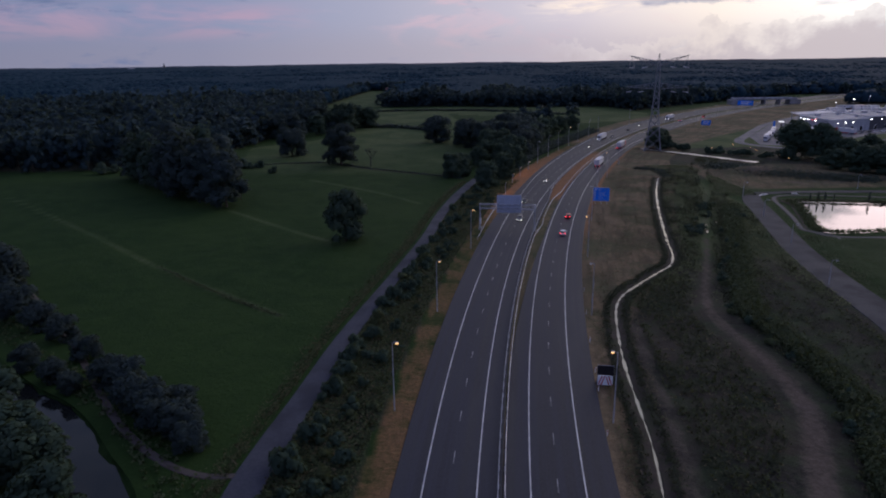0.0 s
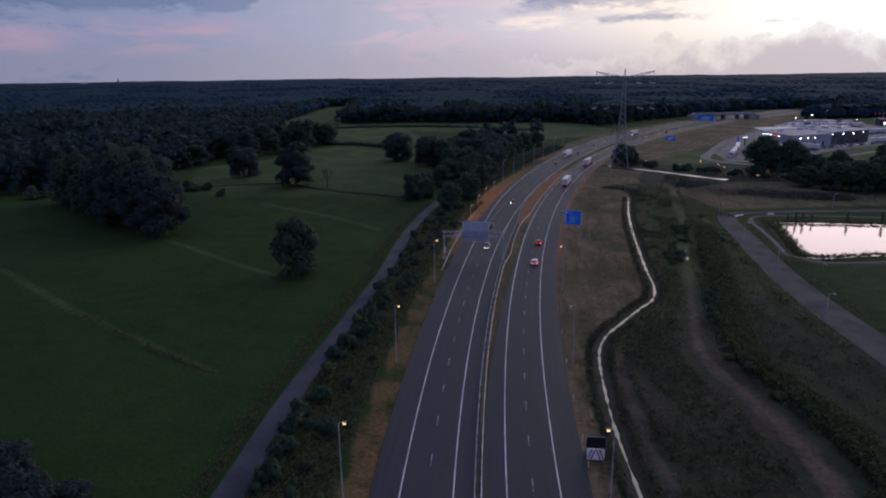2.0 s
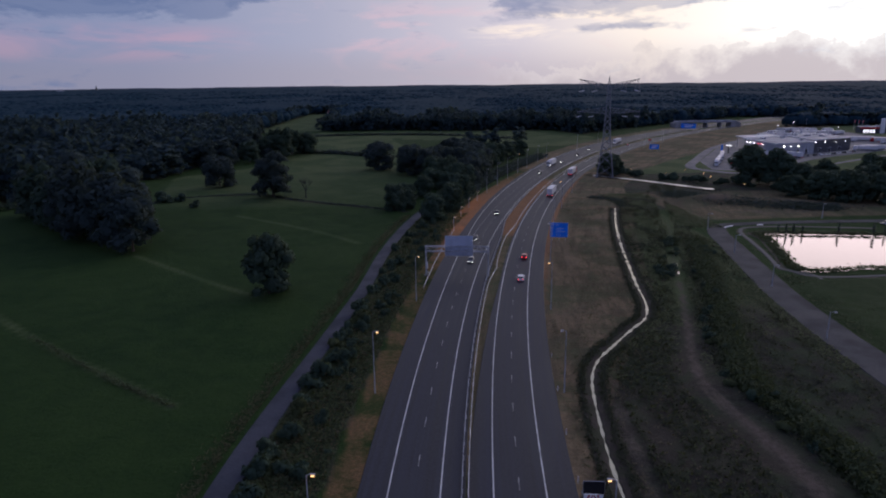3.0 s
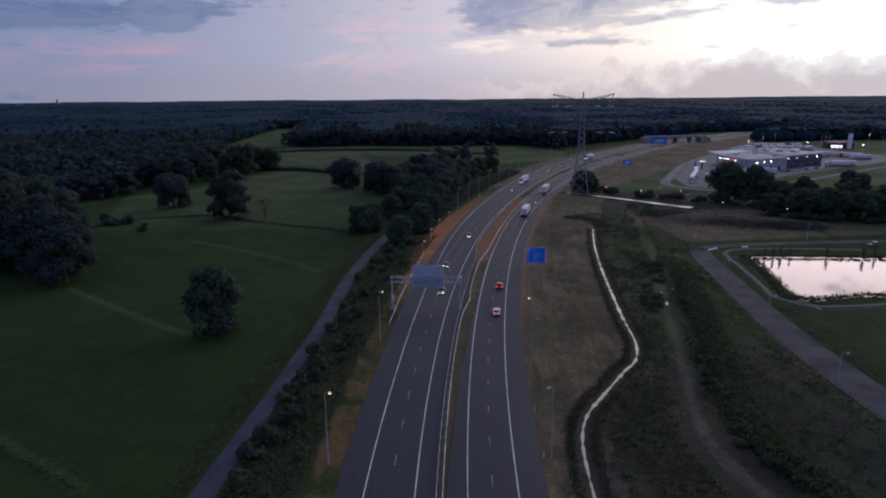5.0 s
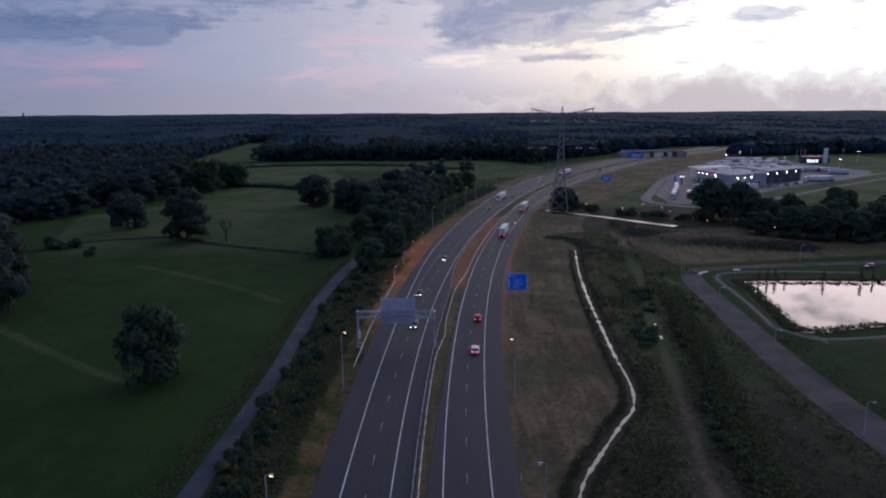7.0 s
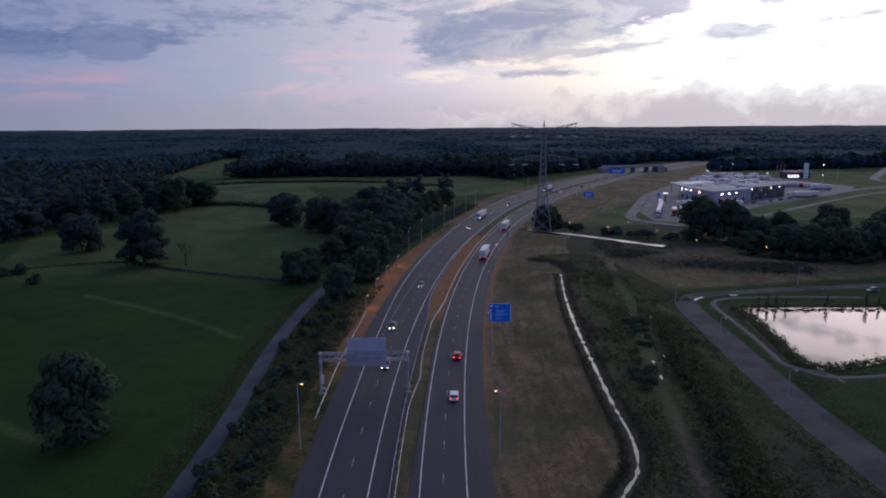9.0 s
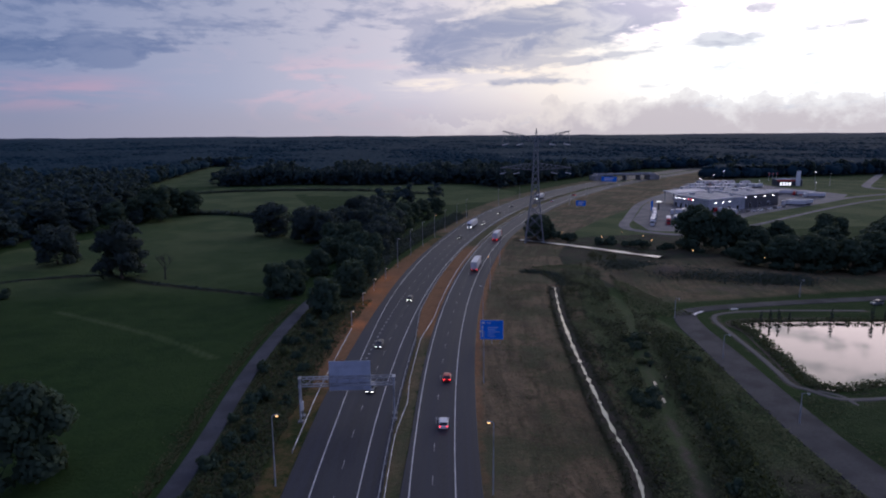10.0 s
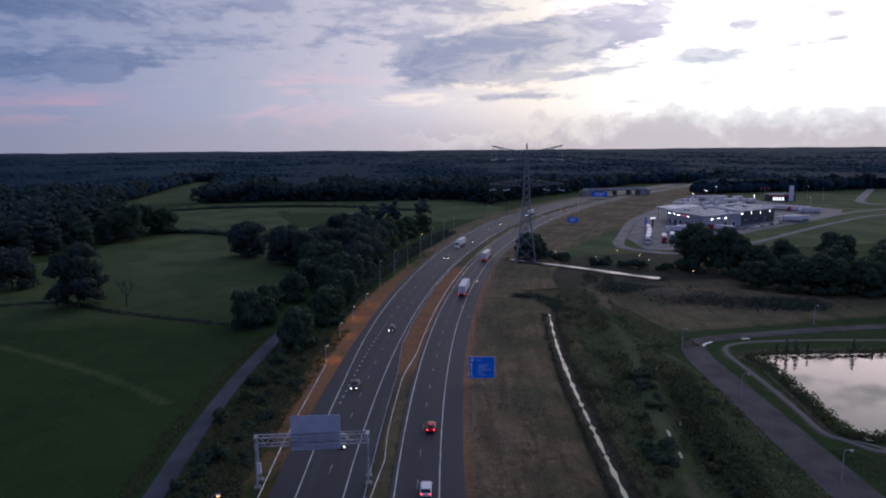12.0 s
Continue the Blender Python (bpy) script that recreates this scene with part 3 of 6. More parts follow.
FIELDS = [np.array([(-102.2, 280.5), (7.7, 290), (16.9, 460.8), (36.9, 537.6), (176.9, 595.2), (201.9, 662.4), (186.9, 768), (-13.1, 796.8), (-78.1, 796.8), (-121.1, 691.2), (-88.1, 547.2), (-95.1, 460.8), (-133.1, 423.1)], float),
          np.array([(-163.1, 806.4), (-83.1, 806.4), (-98.1, 1276.8), (-153.1, 1276.8)], float),
          np.array([(-403.1, 576), (-303.1, 576), (-303.1, 614.4), (-403.1, 614.4)], float),
          np.array([(426.9, 480), (896.9, 595.2), (1096.9, 729.6), (696.9, 729.6), (466.9, 624)], float)]


def open_land(x, y):
    """True where no wood stands."""
    lat = lateral(x, y)
    free = (np.abs(lat + 4) < at_y(y, (0, 60), (560, 60), (700, 70), (1000, 60))) & (y < 980)
    for f in FIELDS:
        free |= inside(x, y, f)
    edge = at_y(y, (316, -600), (323, -240), (338, -184), (409, -153), (421, -139), (486, -130), (547, -113), (687, -140), (806, -150))
    free |= (x > edge) & (y < 806) & (x < 600) & ((y < 545) | (x < 30))
    free |= (y < 318)
    free |= inside(x, y, np.array([(150, 365), (560, 365), (1400, 680), (1500, 800), (900, 790), (420, 760), (300, 670)], float))
    return free


def smoothbump(px, py, cx, cy, rx, ry):
    return np.exp(-(((px - cx) / rx) ** 2 + ((py - cy) / ry) ** 2))


def relief(px, py):
    z = 0.25 * np.sin(px * 0.05 + 1.3) * np.sin(py * 0.043) + 0.12 * np.sin(px * 0.21 + py * 0.17)
    lat = lateral(px, py)
    near_road = step(np.abs(lat + 1), 34, 20) * (py < 900)
    flat = np.maximum.reduce([near_road, step(near_line(px, py, PATH_LINE), 9, 4), step(near_line(px, py, BANK_TRACK), 5, 2), step(near_line(px, py, LANE), 12, 6), step(near_line(px, py, FOOTPATH), 4, 2),
                              inside(px, py, STATION) * 1.0, step(near_line(px, py, LOOP), 10, 6), step(near_line(px, py, CANAL), 18, 10)])
    flat = np.maximum(flat, step(py, 392, 402) * (px > 150))
    z = z * (1 - flat)
    z += 2.6 * smoothbump(px, py, 148, 308, 13, 8) + 2.0 * smoothbump(px, py, 171, 297, 14, 8)
    z += 1.0 * smoothbump(px, py, 106, 118, 30, 50) * (1 - flat)
    z = np.where(near_line(px, py, DITCH) < 5, np.minimum(z, 0), z)
    for line, w, deep in ((DITCH, 1.5, 1.2), (CANAL, 3.6, 1.2), (RIVER, 4.4, 2.0)):
        d = near_line(px, py, line)
        z = np.where(d < w + 2.5, z * step(d, w, w + 2.5), z) - deep * step(d, w + 1.4, w - 0.6)
    d = near_line(px, py, POND, True) * np.where(inside(px, py, POND), -1, 1)
    z = np.where(d < 4, z * step(d, 0, 4), z) - 1.2 * step(d, 1.2, -1.5)
    z -= 0.25 * step(near_line(px, py, FARMDRAIN), 1.6, 0.4)
    return z - 0.04


def grow(a, b, s, k, top):
    """Grid lines from a past b at step s, then widening to top."""
    v = list(np.arange(a, b, s))
    while v[-1] < top:
        s *= k
        v.append(v[-1] + s)
    return v


def build_ground():
    xs = [-v for v in grow(70, 130, 2.4, 1.09, 5200)][::-1] + list(np.arange(-67.6, 210, 2.0)) + grow(210, 260, 3, 1.09, 5200)
    ys = [20 - v for v in grow(0, 1, 4, 1.5, 420)][::-1] + grow(22, 430, 2.0, 1.05, 4990)
    gx, gy = np.meshgrid(xs, ys)
    px, py = gx.ravel(), gy.ravel()
    z = relief(px, py)
    nx, ny = len(xs), len(ys)
    idx = np.arange(nx * ny).reshape(ny, nx)
    faces = np.stack([idx[:-1, :-1], idx[:-1, 1:], idx[1:, 1:], idx[1:, :-1]], -1).reshape(-1, 4)
    me = mesh_of("ground", np.c_[px, py, z], faces, "land", True)
    lat = lateral(px, py)
    tl, tr = tar_l(py), tar_r(py)
    left, right = tl - lat, lat - tr
    ditch_d, path_d = near_line(px, py, DITCH), near_line(px, py, PATH_LINE)
    # dry grass: the whole verge between the motorway and the ditch, and on beyond it
    reach = at_y(py, (40, 6), (60, 8), (118, 9), (145, 18), (170, 28), (200, 30), (290, 33), (350, 27), (420, 32), (600, 75), (800, 90), (900, 10))
    dry = step(right, reach + 1.5, reach - 1.5) * (right > -3) * (py < 900)
    dry = np.maximum(dry, 0.6 * (np.abs(lat) < 4) * (py < 900))
    dry = np.maximum(dry, 0.8 * step(left, 18, 9) * (left > -3) * step(py, 380, 460) * (py < 900))
    west_of = np.interp(py, PATH_LINE[:, 1], PATH_LINE[:, 0]) - px
    dry = np.maximum(dry, 0.34 * step(np.abs(west_of - 4.6), 3.4, 1.2) * (py < 300))
    # rusty soil along the left and right edges; in the reservation it also paints orange lamp glow
    wl = at_y(py, (60, 5.5), (120, 5.5), (180, 6.0), (270, 8.5), (330, 8), (420, 5), (600, 3))
    rust_and_glow = step(left, wl + 1, wl - 1.5) * (left > -3) * (py < 700) * at_y(py, (60, 0.52), (120, 0.47), (200, 0.42), (250, 0.72), (330, 0.72), (420, 0.4), (600, 0.3))
    rust_and_glow = np.maximum(rust_and_glow, 0.95 * (np.abs(lat) < 4.5) * step(py, 235, 260) * step(py, 420, 345))
    rust_and_glow = np.maximum(rust_and_glow, step(right, 3.2, 1.0) * (right > -3) * at_y(py, (60, 0.3), (150, 0.32), (200, 0.55), (270, 0.8), (340, 0.85), (420, 0.3)))
    # rough land: shrub belt on the left, wet scrub on the right
    scrub = ((lat < tl - 4) & (px > np.interp(py, PATH_LINE[:, 1], PATH_LINE[:, 0])) & (py < 340)) * 0.55
    lane_x = np.interp(py, LANE[:76, 1], LANE[:76, 0])
    scrub = np.maximum(scrub, ((right > reach * 0.9) & (px < lane_x - 3) & (py < 300)) * 1.0)
    scrub = np.maximum(scrub, ((right > 12) & (py >= 290) & (py < 400) & (px < 260)) * 0.75)
    scrub = np.maximum(scrub, 0.45 * step(near_line(px, py, RIVER), 9, 5))
    scrub = np.maximum(scrub, 0.42 * (px > lane_x + 3) * step(py, 200, 185) * (px < 300))
    track = step(near_line(px, py, TRACK), at_y(py, (60, 5.2), (110, 3.8), (130, 2.6), (160, 2.0), (300, 1.8)), 0.5) * at_y(py, (60, 0.66), (120, 0.62), (160, 0.55), (240, 0.45), (300, 0.2))
    track = np.maximum(track, 0.55 * np.maximum(smoothbump(px, py, 148, 304, 13, 9), smoothbump(px, py, 172, 293, 18, 8)))
    track = np.maximum(track, 0.5 * smoothbump(px, py, 165, 279, 36, 11))
    beside = px - np.interp(py, DITCH[:, 1], DITCH[:, 0])
    track = np.maximum(track, 0.5 * step(np.abs(beside - 3.6), 3.2, 1.4) * step(py, 142, 125))
    track = np.maximum(track, 0.5 * step(near_line(px, py, FOOTPATH), 3.0, 1.0))
    dry = np.maximum(dry, 0.6 * step(py, 258, 268) * step(py, 345, 325) * (px > 118) * (px < 330))
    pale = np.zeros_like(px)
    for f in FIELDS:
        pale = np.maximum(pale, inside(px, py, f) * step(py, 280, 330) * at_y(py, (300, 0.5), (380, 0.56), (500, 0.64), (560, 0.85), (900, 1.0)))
    pale = np.where(inside(px, py, CROP), 0.1, pale)
    wet = step(py, 140, 175) * step(py, 300, 280) * (right > reach) * (px < lane_x - 2) * (ditch_d > 3)
    pale, scrub = np.maximum(pale, 0.8 * wet), scrub * (1 - 0.6 * wet)
    for s in STRIPS:
        pale = np.maximum(pale, 0.62 * step(near_line(px, py, s), 3.4, 0.4))
    scrub = np.maximum(scrub, 0.9 * step(near_line(px, py, FIELD_DITCH), 2.6, 1.0))
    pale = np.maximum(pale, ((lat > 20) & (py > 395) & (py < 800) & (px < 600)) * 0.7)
    scrub = np.maximum(scrub, ((py > 330) & ~open_land(px, py)) * 1.0)
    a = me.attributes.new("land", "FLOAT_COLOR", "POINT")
    a.data.foreach_set("color", np.c_[dry, rust_and_glow, scrub, np.ones_like(dry)].astype(np.float32).ravel())
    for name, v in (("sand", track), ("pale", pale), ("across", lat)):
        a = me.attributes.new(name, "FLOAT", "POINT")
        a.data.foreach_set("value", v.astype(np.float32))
    tagged(new("ground", me), "flat dusk farmland with meadow, dry verge and scrub", "ground", kind="structure")


build_ground()


# ---- water ----
def waterway(name, line, w, level, reach, label, taper=None, wild=0.5, earth="soil", fluid="ditch"):
    side = np.array([0.8 + 0.5 * noise.noise(Vector((p[0] * 0.12, p[1] * 0.12, 3.0))) + wild * noise.noise(Vector((p[0] * 0.6, p[1] * 0.6, 8.0))) for p in line]) * w
    side = np.maximum(side, 0.12 * w)
    if taper is not None:
        side = side * taper
    ob = new(name + "_bank", band(name + "_bank", line, [(-reach, 0.04), (-reach * 0.6, -0.1), (-side - 0.25, level + 0.1), (-side + 0.4, level - 0.35), (side - 0.4, level - 0.35), (side + 0.25, level + 0.1), (reach * 0.6, -0.1), (reach, 0.04)], earth))
    tagged(ob, "dark wet earth bank of a " + label, "bank", kind="structure")
    ob = new(name, band(name, line, [(-side, level), (side, level)], fluid))
    tagged(ob, "still water in a " + label, "water", kind="structure")


waterway("ditch_water", DITCH, 0.27, -0.3, 2.4, "winding drainage ditch", at_y(DITCH[:, 1], (30, 0.5), (75, 0.62), (100, 0.8), (130, 1.05), (170, 1.15), (240, 1.6), (295, 1.6)), 1.3)
waterway("canal_water", CANAL, 2.3, -0.02, 4.0, "short straight canal", wild=0.1, fluid="ripple")
waterway("river_water", RIVER, 4.3, -0.7, 6.4, "small river between trees", wild=0.12, earth="land", fluid="river")

ob = new("pond_bank", band("pond_bank", POND, [(-3.2, 0.05), (-1.2, -0.12), (0.2, -0.5), (1.5, -1.0)], "soil", True))
# the outline runs clockwise or not: the bank is laid on both sides of it
tagged(ob, "low grassy earth bank round a pond", "bank", kind="structure")
me = mesh_of("pond_water", np.c_[POND, np.full(len(POND), -0.42)], [tuple(range(len(POND)))[::-1]], "water")
tagged(new("pond_water", me), "still pond mirroring the evening sky", "water", kind="structure")

# ---- roads ----
def road_line(y):
    x, yy = road_point(y, np.zeros_like(y))
    return np.c_[x, yy]


RL = road_line(ROAD_Y)


def carriageway(name, a, b, label):
    ob = new(name, band(name, RL, [(a - 0.12, -0.1), (a, 0.06), ((a + b) / 2, 0.09), (b, 0.06), (b + 0.12, -0.1)], "asphalt"))
    lp = ob.data.attributes.new("lane_place", "FLOAT_VECTOR", "POINT")
    k = len(ROAD_Y)
    across = np.stack([np.broadcast_to(v, k) for v in (a - 0.12, a, (a + b) / 2, b, b + 0.12)], 1)
    lp.data.foreach_set("vector", np.stack([across, np.repeat(ROAD_Y[:, None], 5, 1), np.zeros((k, 5))], -1).astype(np.float32).ravel())
    return tagged(ob, label, "road", kind="structure")


west = carriageway("road_west", tar_l(ROAD_Y), at_y(ROAD_Y, (60, -0.3), (240, -0.3), (275, -2.9), (900, -2.9)), "dark asphalt motorway carriageway for oncoming traffic")
east = carriageway("road_east", at_y(ROAD_Y, (60, -0.1), (100, 0.1), (190, 3.2), (900, 3.2)), tar_r(ROAD_Y), "dark asphalt motorway carriageway with hard shoulder")


def solid_line(name, d, w, y0=-60, y1=1100):
    k = (ROAD_Y >= y0) & (ROAD_Y <= y1)
    off = d(ROAD_Y[k])
    part_line = band(name, RL[k], [(off - w / 2, 0.1), (off + w / 2, 0.1)], "line_paint")
    tagged(new(name, part_line), "continuous white painted edge line on asphalt", "road marking", kind="structure")


solid_line("line_1", edge_l, 0.18)
solid_line("line_2", inner_l, 0.18)
solid_line("line_3", inner_r, 0.18)
solid_line("line_4", edge_r, 0.18)


def dashes(parent, d, y0, y1, on, gap, w):
    me = box("dash", -w / 2, w / 2, -on / 2, on / 2, -0.004, 0.004, "line_worn")
    y = y0
    while y < y1:
        x, yy = road_point(y, float(d(y)))
        m = float(slope(y))
        part("dash", me, parent, pose(float(x), float(yy), 0.105, 0, 0, -math.degrees(math.atan(m))))
        y += (on + gap) / math.hypot(1, m)


dashes(west, lambda y: inner_l(y) - 3.55, 59.4, 640, 3.0, 8.1, 0.11)
dashes(east, lambda y: inner_r(y) + 3.55, 54.2, 640, 3.0, 8.1, 0.11)
dashes(west, lambda y: inner_l(y) - 7.15, 230, 292, 1.0, 2.4, 0.4)
dashes(west, lambda y: inner_l(y) - 7.15, 300, 640, 3.0, 8.1, 0.17)
dashes(east, lambda y: inner_r(y) + 7.2, 470, 640, 3.0, 8.1, 0.17)


def lane_strip(name, line, w, z, mat, label):
    n = len(line)
    w = np.broadcast_to(w, n)
    ob = new(name, band(name, line, [(-w / 2 - 0.15, -0.08), (-w / 2, z), (w * 0, z + 0.04), (w / 2, z), (w / 2 + 0.15, -0.08)], mat))
    return tagged(ob, label, "road", kind="structure")


lane_strip("cycle_path", PATH_LINE, at_y(PATH_LINE[:, 1], (60, 4.9), (90, 4.2), (150, 3.2), (300, 3.8)), 0.06, "asphalt_path", "narrow grey asphalt service path beside the meadow")
wl = np.interp(np.arange(len(LANE)), [0, 40, 56, 80, 88, 96, 120], [9, 9, 8.2, 7.2, 6, 4.6, 4.6])
lane_strip("pond_road", LANE, wl, 0.06, "asphalt_old", "grey asphalt lane curving round a pond")
lane_strip("bank_path", BANK_TRACK, 1.1, 0.05, "earth_path", "trodden earth path along the river bank")
lane_strip("meadow_path", MEADOW_PATH, 0.9, 0.05, "gravel_path", "narrow trodden path through grass")
lane_strip("footpath", FOOTPATH, 1.2, 0.05, "gravel_path", "thin pale gravel footpath along the pond")
EXIT = curve_through([(225, 387), (281, 448), (357, 490), (400, 512), (451, 539.5), (509, 558), (620, 590)])
RAMP = curve_through([(620, 590), (560, 592), (541, 606), (552, 628), (580, 655), (628, 698), (720, 780)])
FIELD_ROAD = curve_through([(262, 412), (290, 428), (317.7, 444.9), (352.6, 465.3), (389.9, 485.8), (439.4, 511.2), (470, 522)])
lane_strip("field_road", FIELD_ROAD, 3.4, 0.05, "lamplit_paving", "narrow pale asphalt road past the service station")
lane_strip("exit_road", EXIT, 5.0, 0.05, "lamplit_paving", "grey asphalt exit road of the service station")
lane_strip("ramp_road", RAMP, 8.0, 0.05, "lamplit_paving", "curving asphalt ramp beyond the service station")
lane_strip("service_road", LOOP, 6.0, 0.06, "lamplit_paving", "grey asphalt slip road to the service station")
me = mesh_of("apron", np.c_[STATION, np.full(len(STATION), 0.1)], [tuple(range(len(STATION)))], "lamplit_paving")
tagged(new("station_apron", me), "wide asphalt lorry park of the service station", "pavement", kind="structure")


# ---- woods and trees ----
def leaf_cloud(rng, blobs, n, size):
    """Small leaf faces over the skin of overlapping blobs (x, y, z, radius, flatness)."""
    b = np.array(blobs)
    w = b[:, 3] ** 2
    pick = rng.choice(len(b), n, p=w / w.sum())
    d = rng.normal(size=(n, 3))
    d[:, 2] = np.where(d[:, 2] < -0.4, -d[:, 2] * 0.6, d[:, 2])
    d /= np.linalg.norm(d, axis=1)[:, None]
    r = b[pick, 3] * rng.uniform(0.62, 1.2, n)
    c = b[pick, :3] + d * r[:, None] * np.c_[np.ones(n), np.ones(n), b[pick, 4]]
    nrm = d + rng.normal(size=(n, 3)) * 0.45
    nrm /= np.linalg.norm(nrm, axis=1)[:, None]
    u = np.cross(nrm, rng.normal(size=(n, 3)))
    u /= np.linalg.norm(u, axis=1)[:, None]
    v = np.cross(nrm, u)
    s = size * rng.uniform(0.55, 1.3, n)[:, None]
    quad = np.stack([c - u * s - v * s * 0.7, c + u * s * 0.9 - v * s * 0.5, c + u * s + v * s * 0.7, c - u * s * 0.7 + v * s * 0.8], 1)
    soft = d * 0.8 + nrm * 0.2
    return np.stack([quad.reshape(-1, 3), np.repeat(soft, 4, 0)])


def leaf_mesh(name, verts, mat, soft=None):
    if soft is None and verts.ndim == 3:
        verts, soft = verts
    me = bpy.data.meshes.new(name)
    n = len(verts) // 4
    me.vertices.add(len(verts))
    me.vertices.foreach_set("co", verts.astype(np.float32).ravel())
    me.loops.add(4 * n)
    me.loops.foreach_set("vertex_index", np.arange(4 * n, dtype=np.int32))
    me.polygons.add(n)
    me.polygons.foreach_set("loop_start", np.arange(0, 4 * n, 4, dtype=np.int32))
    me.polygons.foreach_set("loop_total", np.full(n, 4, dtype=np.int32))
    me.update(calc_edges=True)
    if soft is not None:
        me.normals_split_custom_set(soft / np.linalg.norm(soft, axis=1)[:, None])
    me.materials.append(M[mat])
    return me


def crown_blobs(rng, h, r, base=0.16, k=34):
    """Blobs that make up a crown of height h and radius r, with an uneven outline."""
    out = [(0, 0, h * 0.52, r * 0.62, 1.15)]
    for i in range(k):
        t = base + (0.86 - base) * (i + rng.random()) / k
        belly = math.sin(math.pi * (0.3 + 0.55 * t)) ** 0.8
        a = rng.uniform(0, 2 * math.pi)
        rr = r * rng.uniform(0.18, 0.4)
        d = max(0.0, r * belly * rng.uniform(0.75, 1.02) - rr * 0.9)
        out.append((math.cos(a) * d, math.sin(a) * d, h * t, rr, rng.uniform(0.75, 1.1)))
    return out


def make_tree(name, seed, h, r, n, size, leaf, label, base=0.16):
    rng = np.random.default_rng(seed)
    thing = empty(name, Matrix(), label=label, category="tree", group="trees of the farmland")
    blobs = crown_blobs(rng, h, r, base)
    bm = bmesh.new()
    tr = 0.022 * h + 0.05
    put_rod(bm, (0, 0, -0.3), (0.1, 0.05, h * 0.34), tr, tr * 0.62, 9)
    put_rod(bm, (0.1, 0.05, h * 0.33), (0.0, 0.2, h * 0.72), tr * 0.62, tr * 0.2, 7)
    for x, y, z, rr, _ in blobs[1:9]:
        z0 = max(h * 0.16, z * 0.5)
        put_rod(bm, (0.05, 0.05, z0), (x * 0.8, y * 0.8, z), tr * 0.32, tr * 0.08, 5)
    part("trunk", from_bm("trunk", bm, "bark"), thing)
    part("crown", leaf_mesh("crown", leaf_cloud(rng, blobs, n, size), leaf), thing)
    return thing


KINDS = [make_tree("oak_tree", 11, 16, 8.0, 5200, 0.45, "leaf_oak", "broad dark green oak with a full crown", 0.05),
         make_tree("lime_tree", 12, 24, 9.5, 5800, 0.54, "leaf_dark", "tall rounded dark leafy tree", 0.06),
         make_tree("poplar_tree", 13, 22, 8.0, 5200, 0.5, "leaf_poplar", "tall grey-green tree with loose crown", 0.1),
         make_tree("field_maple", 14, 12, 6.5, 3900, 0.42, "leaf_oak", "low wide leafy tree in a hedgerow", 0.02),
         make_tree("alder_tree", 15, 18, 9.5, 5400, 0.52, "leaf_dark", "wide dark alder in a tree belt", 0.04)]
SIZE = [(16, 8.0), (24, 9.5), (22, 8.0), (12, 6.5), (18, 9.5)]
tree_rng = random.Random(5)
used_kinds = set()


def plant(k, x, y, h, r):
    m = Matrix.Translation((x, y, -0.05)) @ Matrix.Rotation(tree_rng.uniform(0, 6.28), 4, "Z")
    s = Matrix.Diagonal((r / SIZE[k][1], r / SIZE[k][1], h / SIZE[k][0], 1))
    if k in used_kinds:
        t = copy_thing(KINDS[k], m)
        t.matrix_basis = m @ s
    else:
        used_kinds.add(k)
        KINDS[k].matrix_basis = m @ s


# the lone oak, the big clump in the meadow and the single field trees
plant(0, -33.6, 188.0, 16.2, 7.3)
for x, y, h, r in ((-87.9, 239.3, 22, 8.96), (-98, 248.9, 26, 10.08), (-109.1, 258.5, 28, 10.64), (-118.1, 267.1, 28, 10.08), (-130.2, 278.6, 23, 8.96), (-114.2, 280.5, 29, 11.2), (-99.1, 267.1, 26, 10.08), (-136.3, 290, 22, 8.96), (-126.3, 299.6, 26, 10.08), (-146, 300, 25, 10.2), (-155, 310, 20, 9), (-139, 312, 28, 11)):
    plant(2 if h % 2 else 1, x, y, h, r)
plant(4, -94.9, 382.4, 17, 10), plant(1, -59.6, 344.4, 23, 10.5), plant(0, -68.8, 551, 17, 9.5), plant(4, -9.1, 442.9, 18, 11)
for x, y, h, r in ((-87, 543, 17, 8), (-95, 541, 18, 8), (-73, 558, 12, 7), (-95, 516, 17, 8), (-102, 495, 17, 8), (-112, 520, 19, 9), (-115, 480, 18, 9), (-125, 470, 19, 9), (-108, 555, 18, 9)):
    plant(1 if r > 8 else 2, x, y, h, r)
# the belt between the path and the motorway
for x, y, h, r in ((15.8, 277.6, 11, 6), (24.7, 299.6, 12, 6.5), (30.5, 320.6, 13, 7), (34.4, 343.4, 15, 8), (40.2, 367.2, 16, 8.5), (30.2, 375.7, 15, 8), (47, 392.8, 16, 8.5), (53.9, 419.3, 16, 8.5), (38.9, 411.7, 17, 9),
                   (62.9, 443.8, 15, 8), (70.9, 466.6, 14, 8), (26.9, 423.1, 17, 9), (10.9, 432.5, 17, 9.5), (54.9, 458.9, 16, 9), (19.3, 358.6, 11, 6), (27.4, 339.6, 12, 6), (44.9, 443.8, 17, 9)):
    plant(4 if r > 8 else 3 if r < 7 else 0, x, y, h, r)
plant(3, 0.6, 301, 12, 5.6), plant(3, 6.1, 303.4, 9, 4)
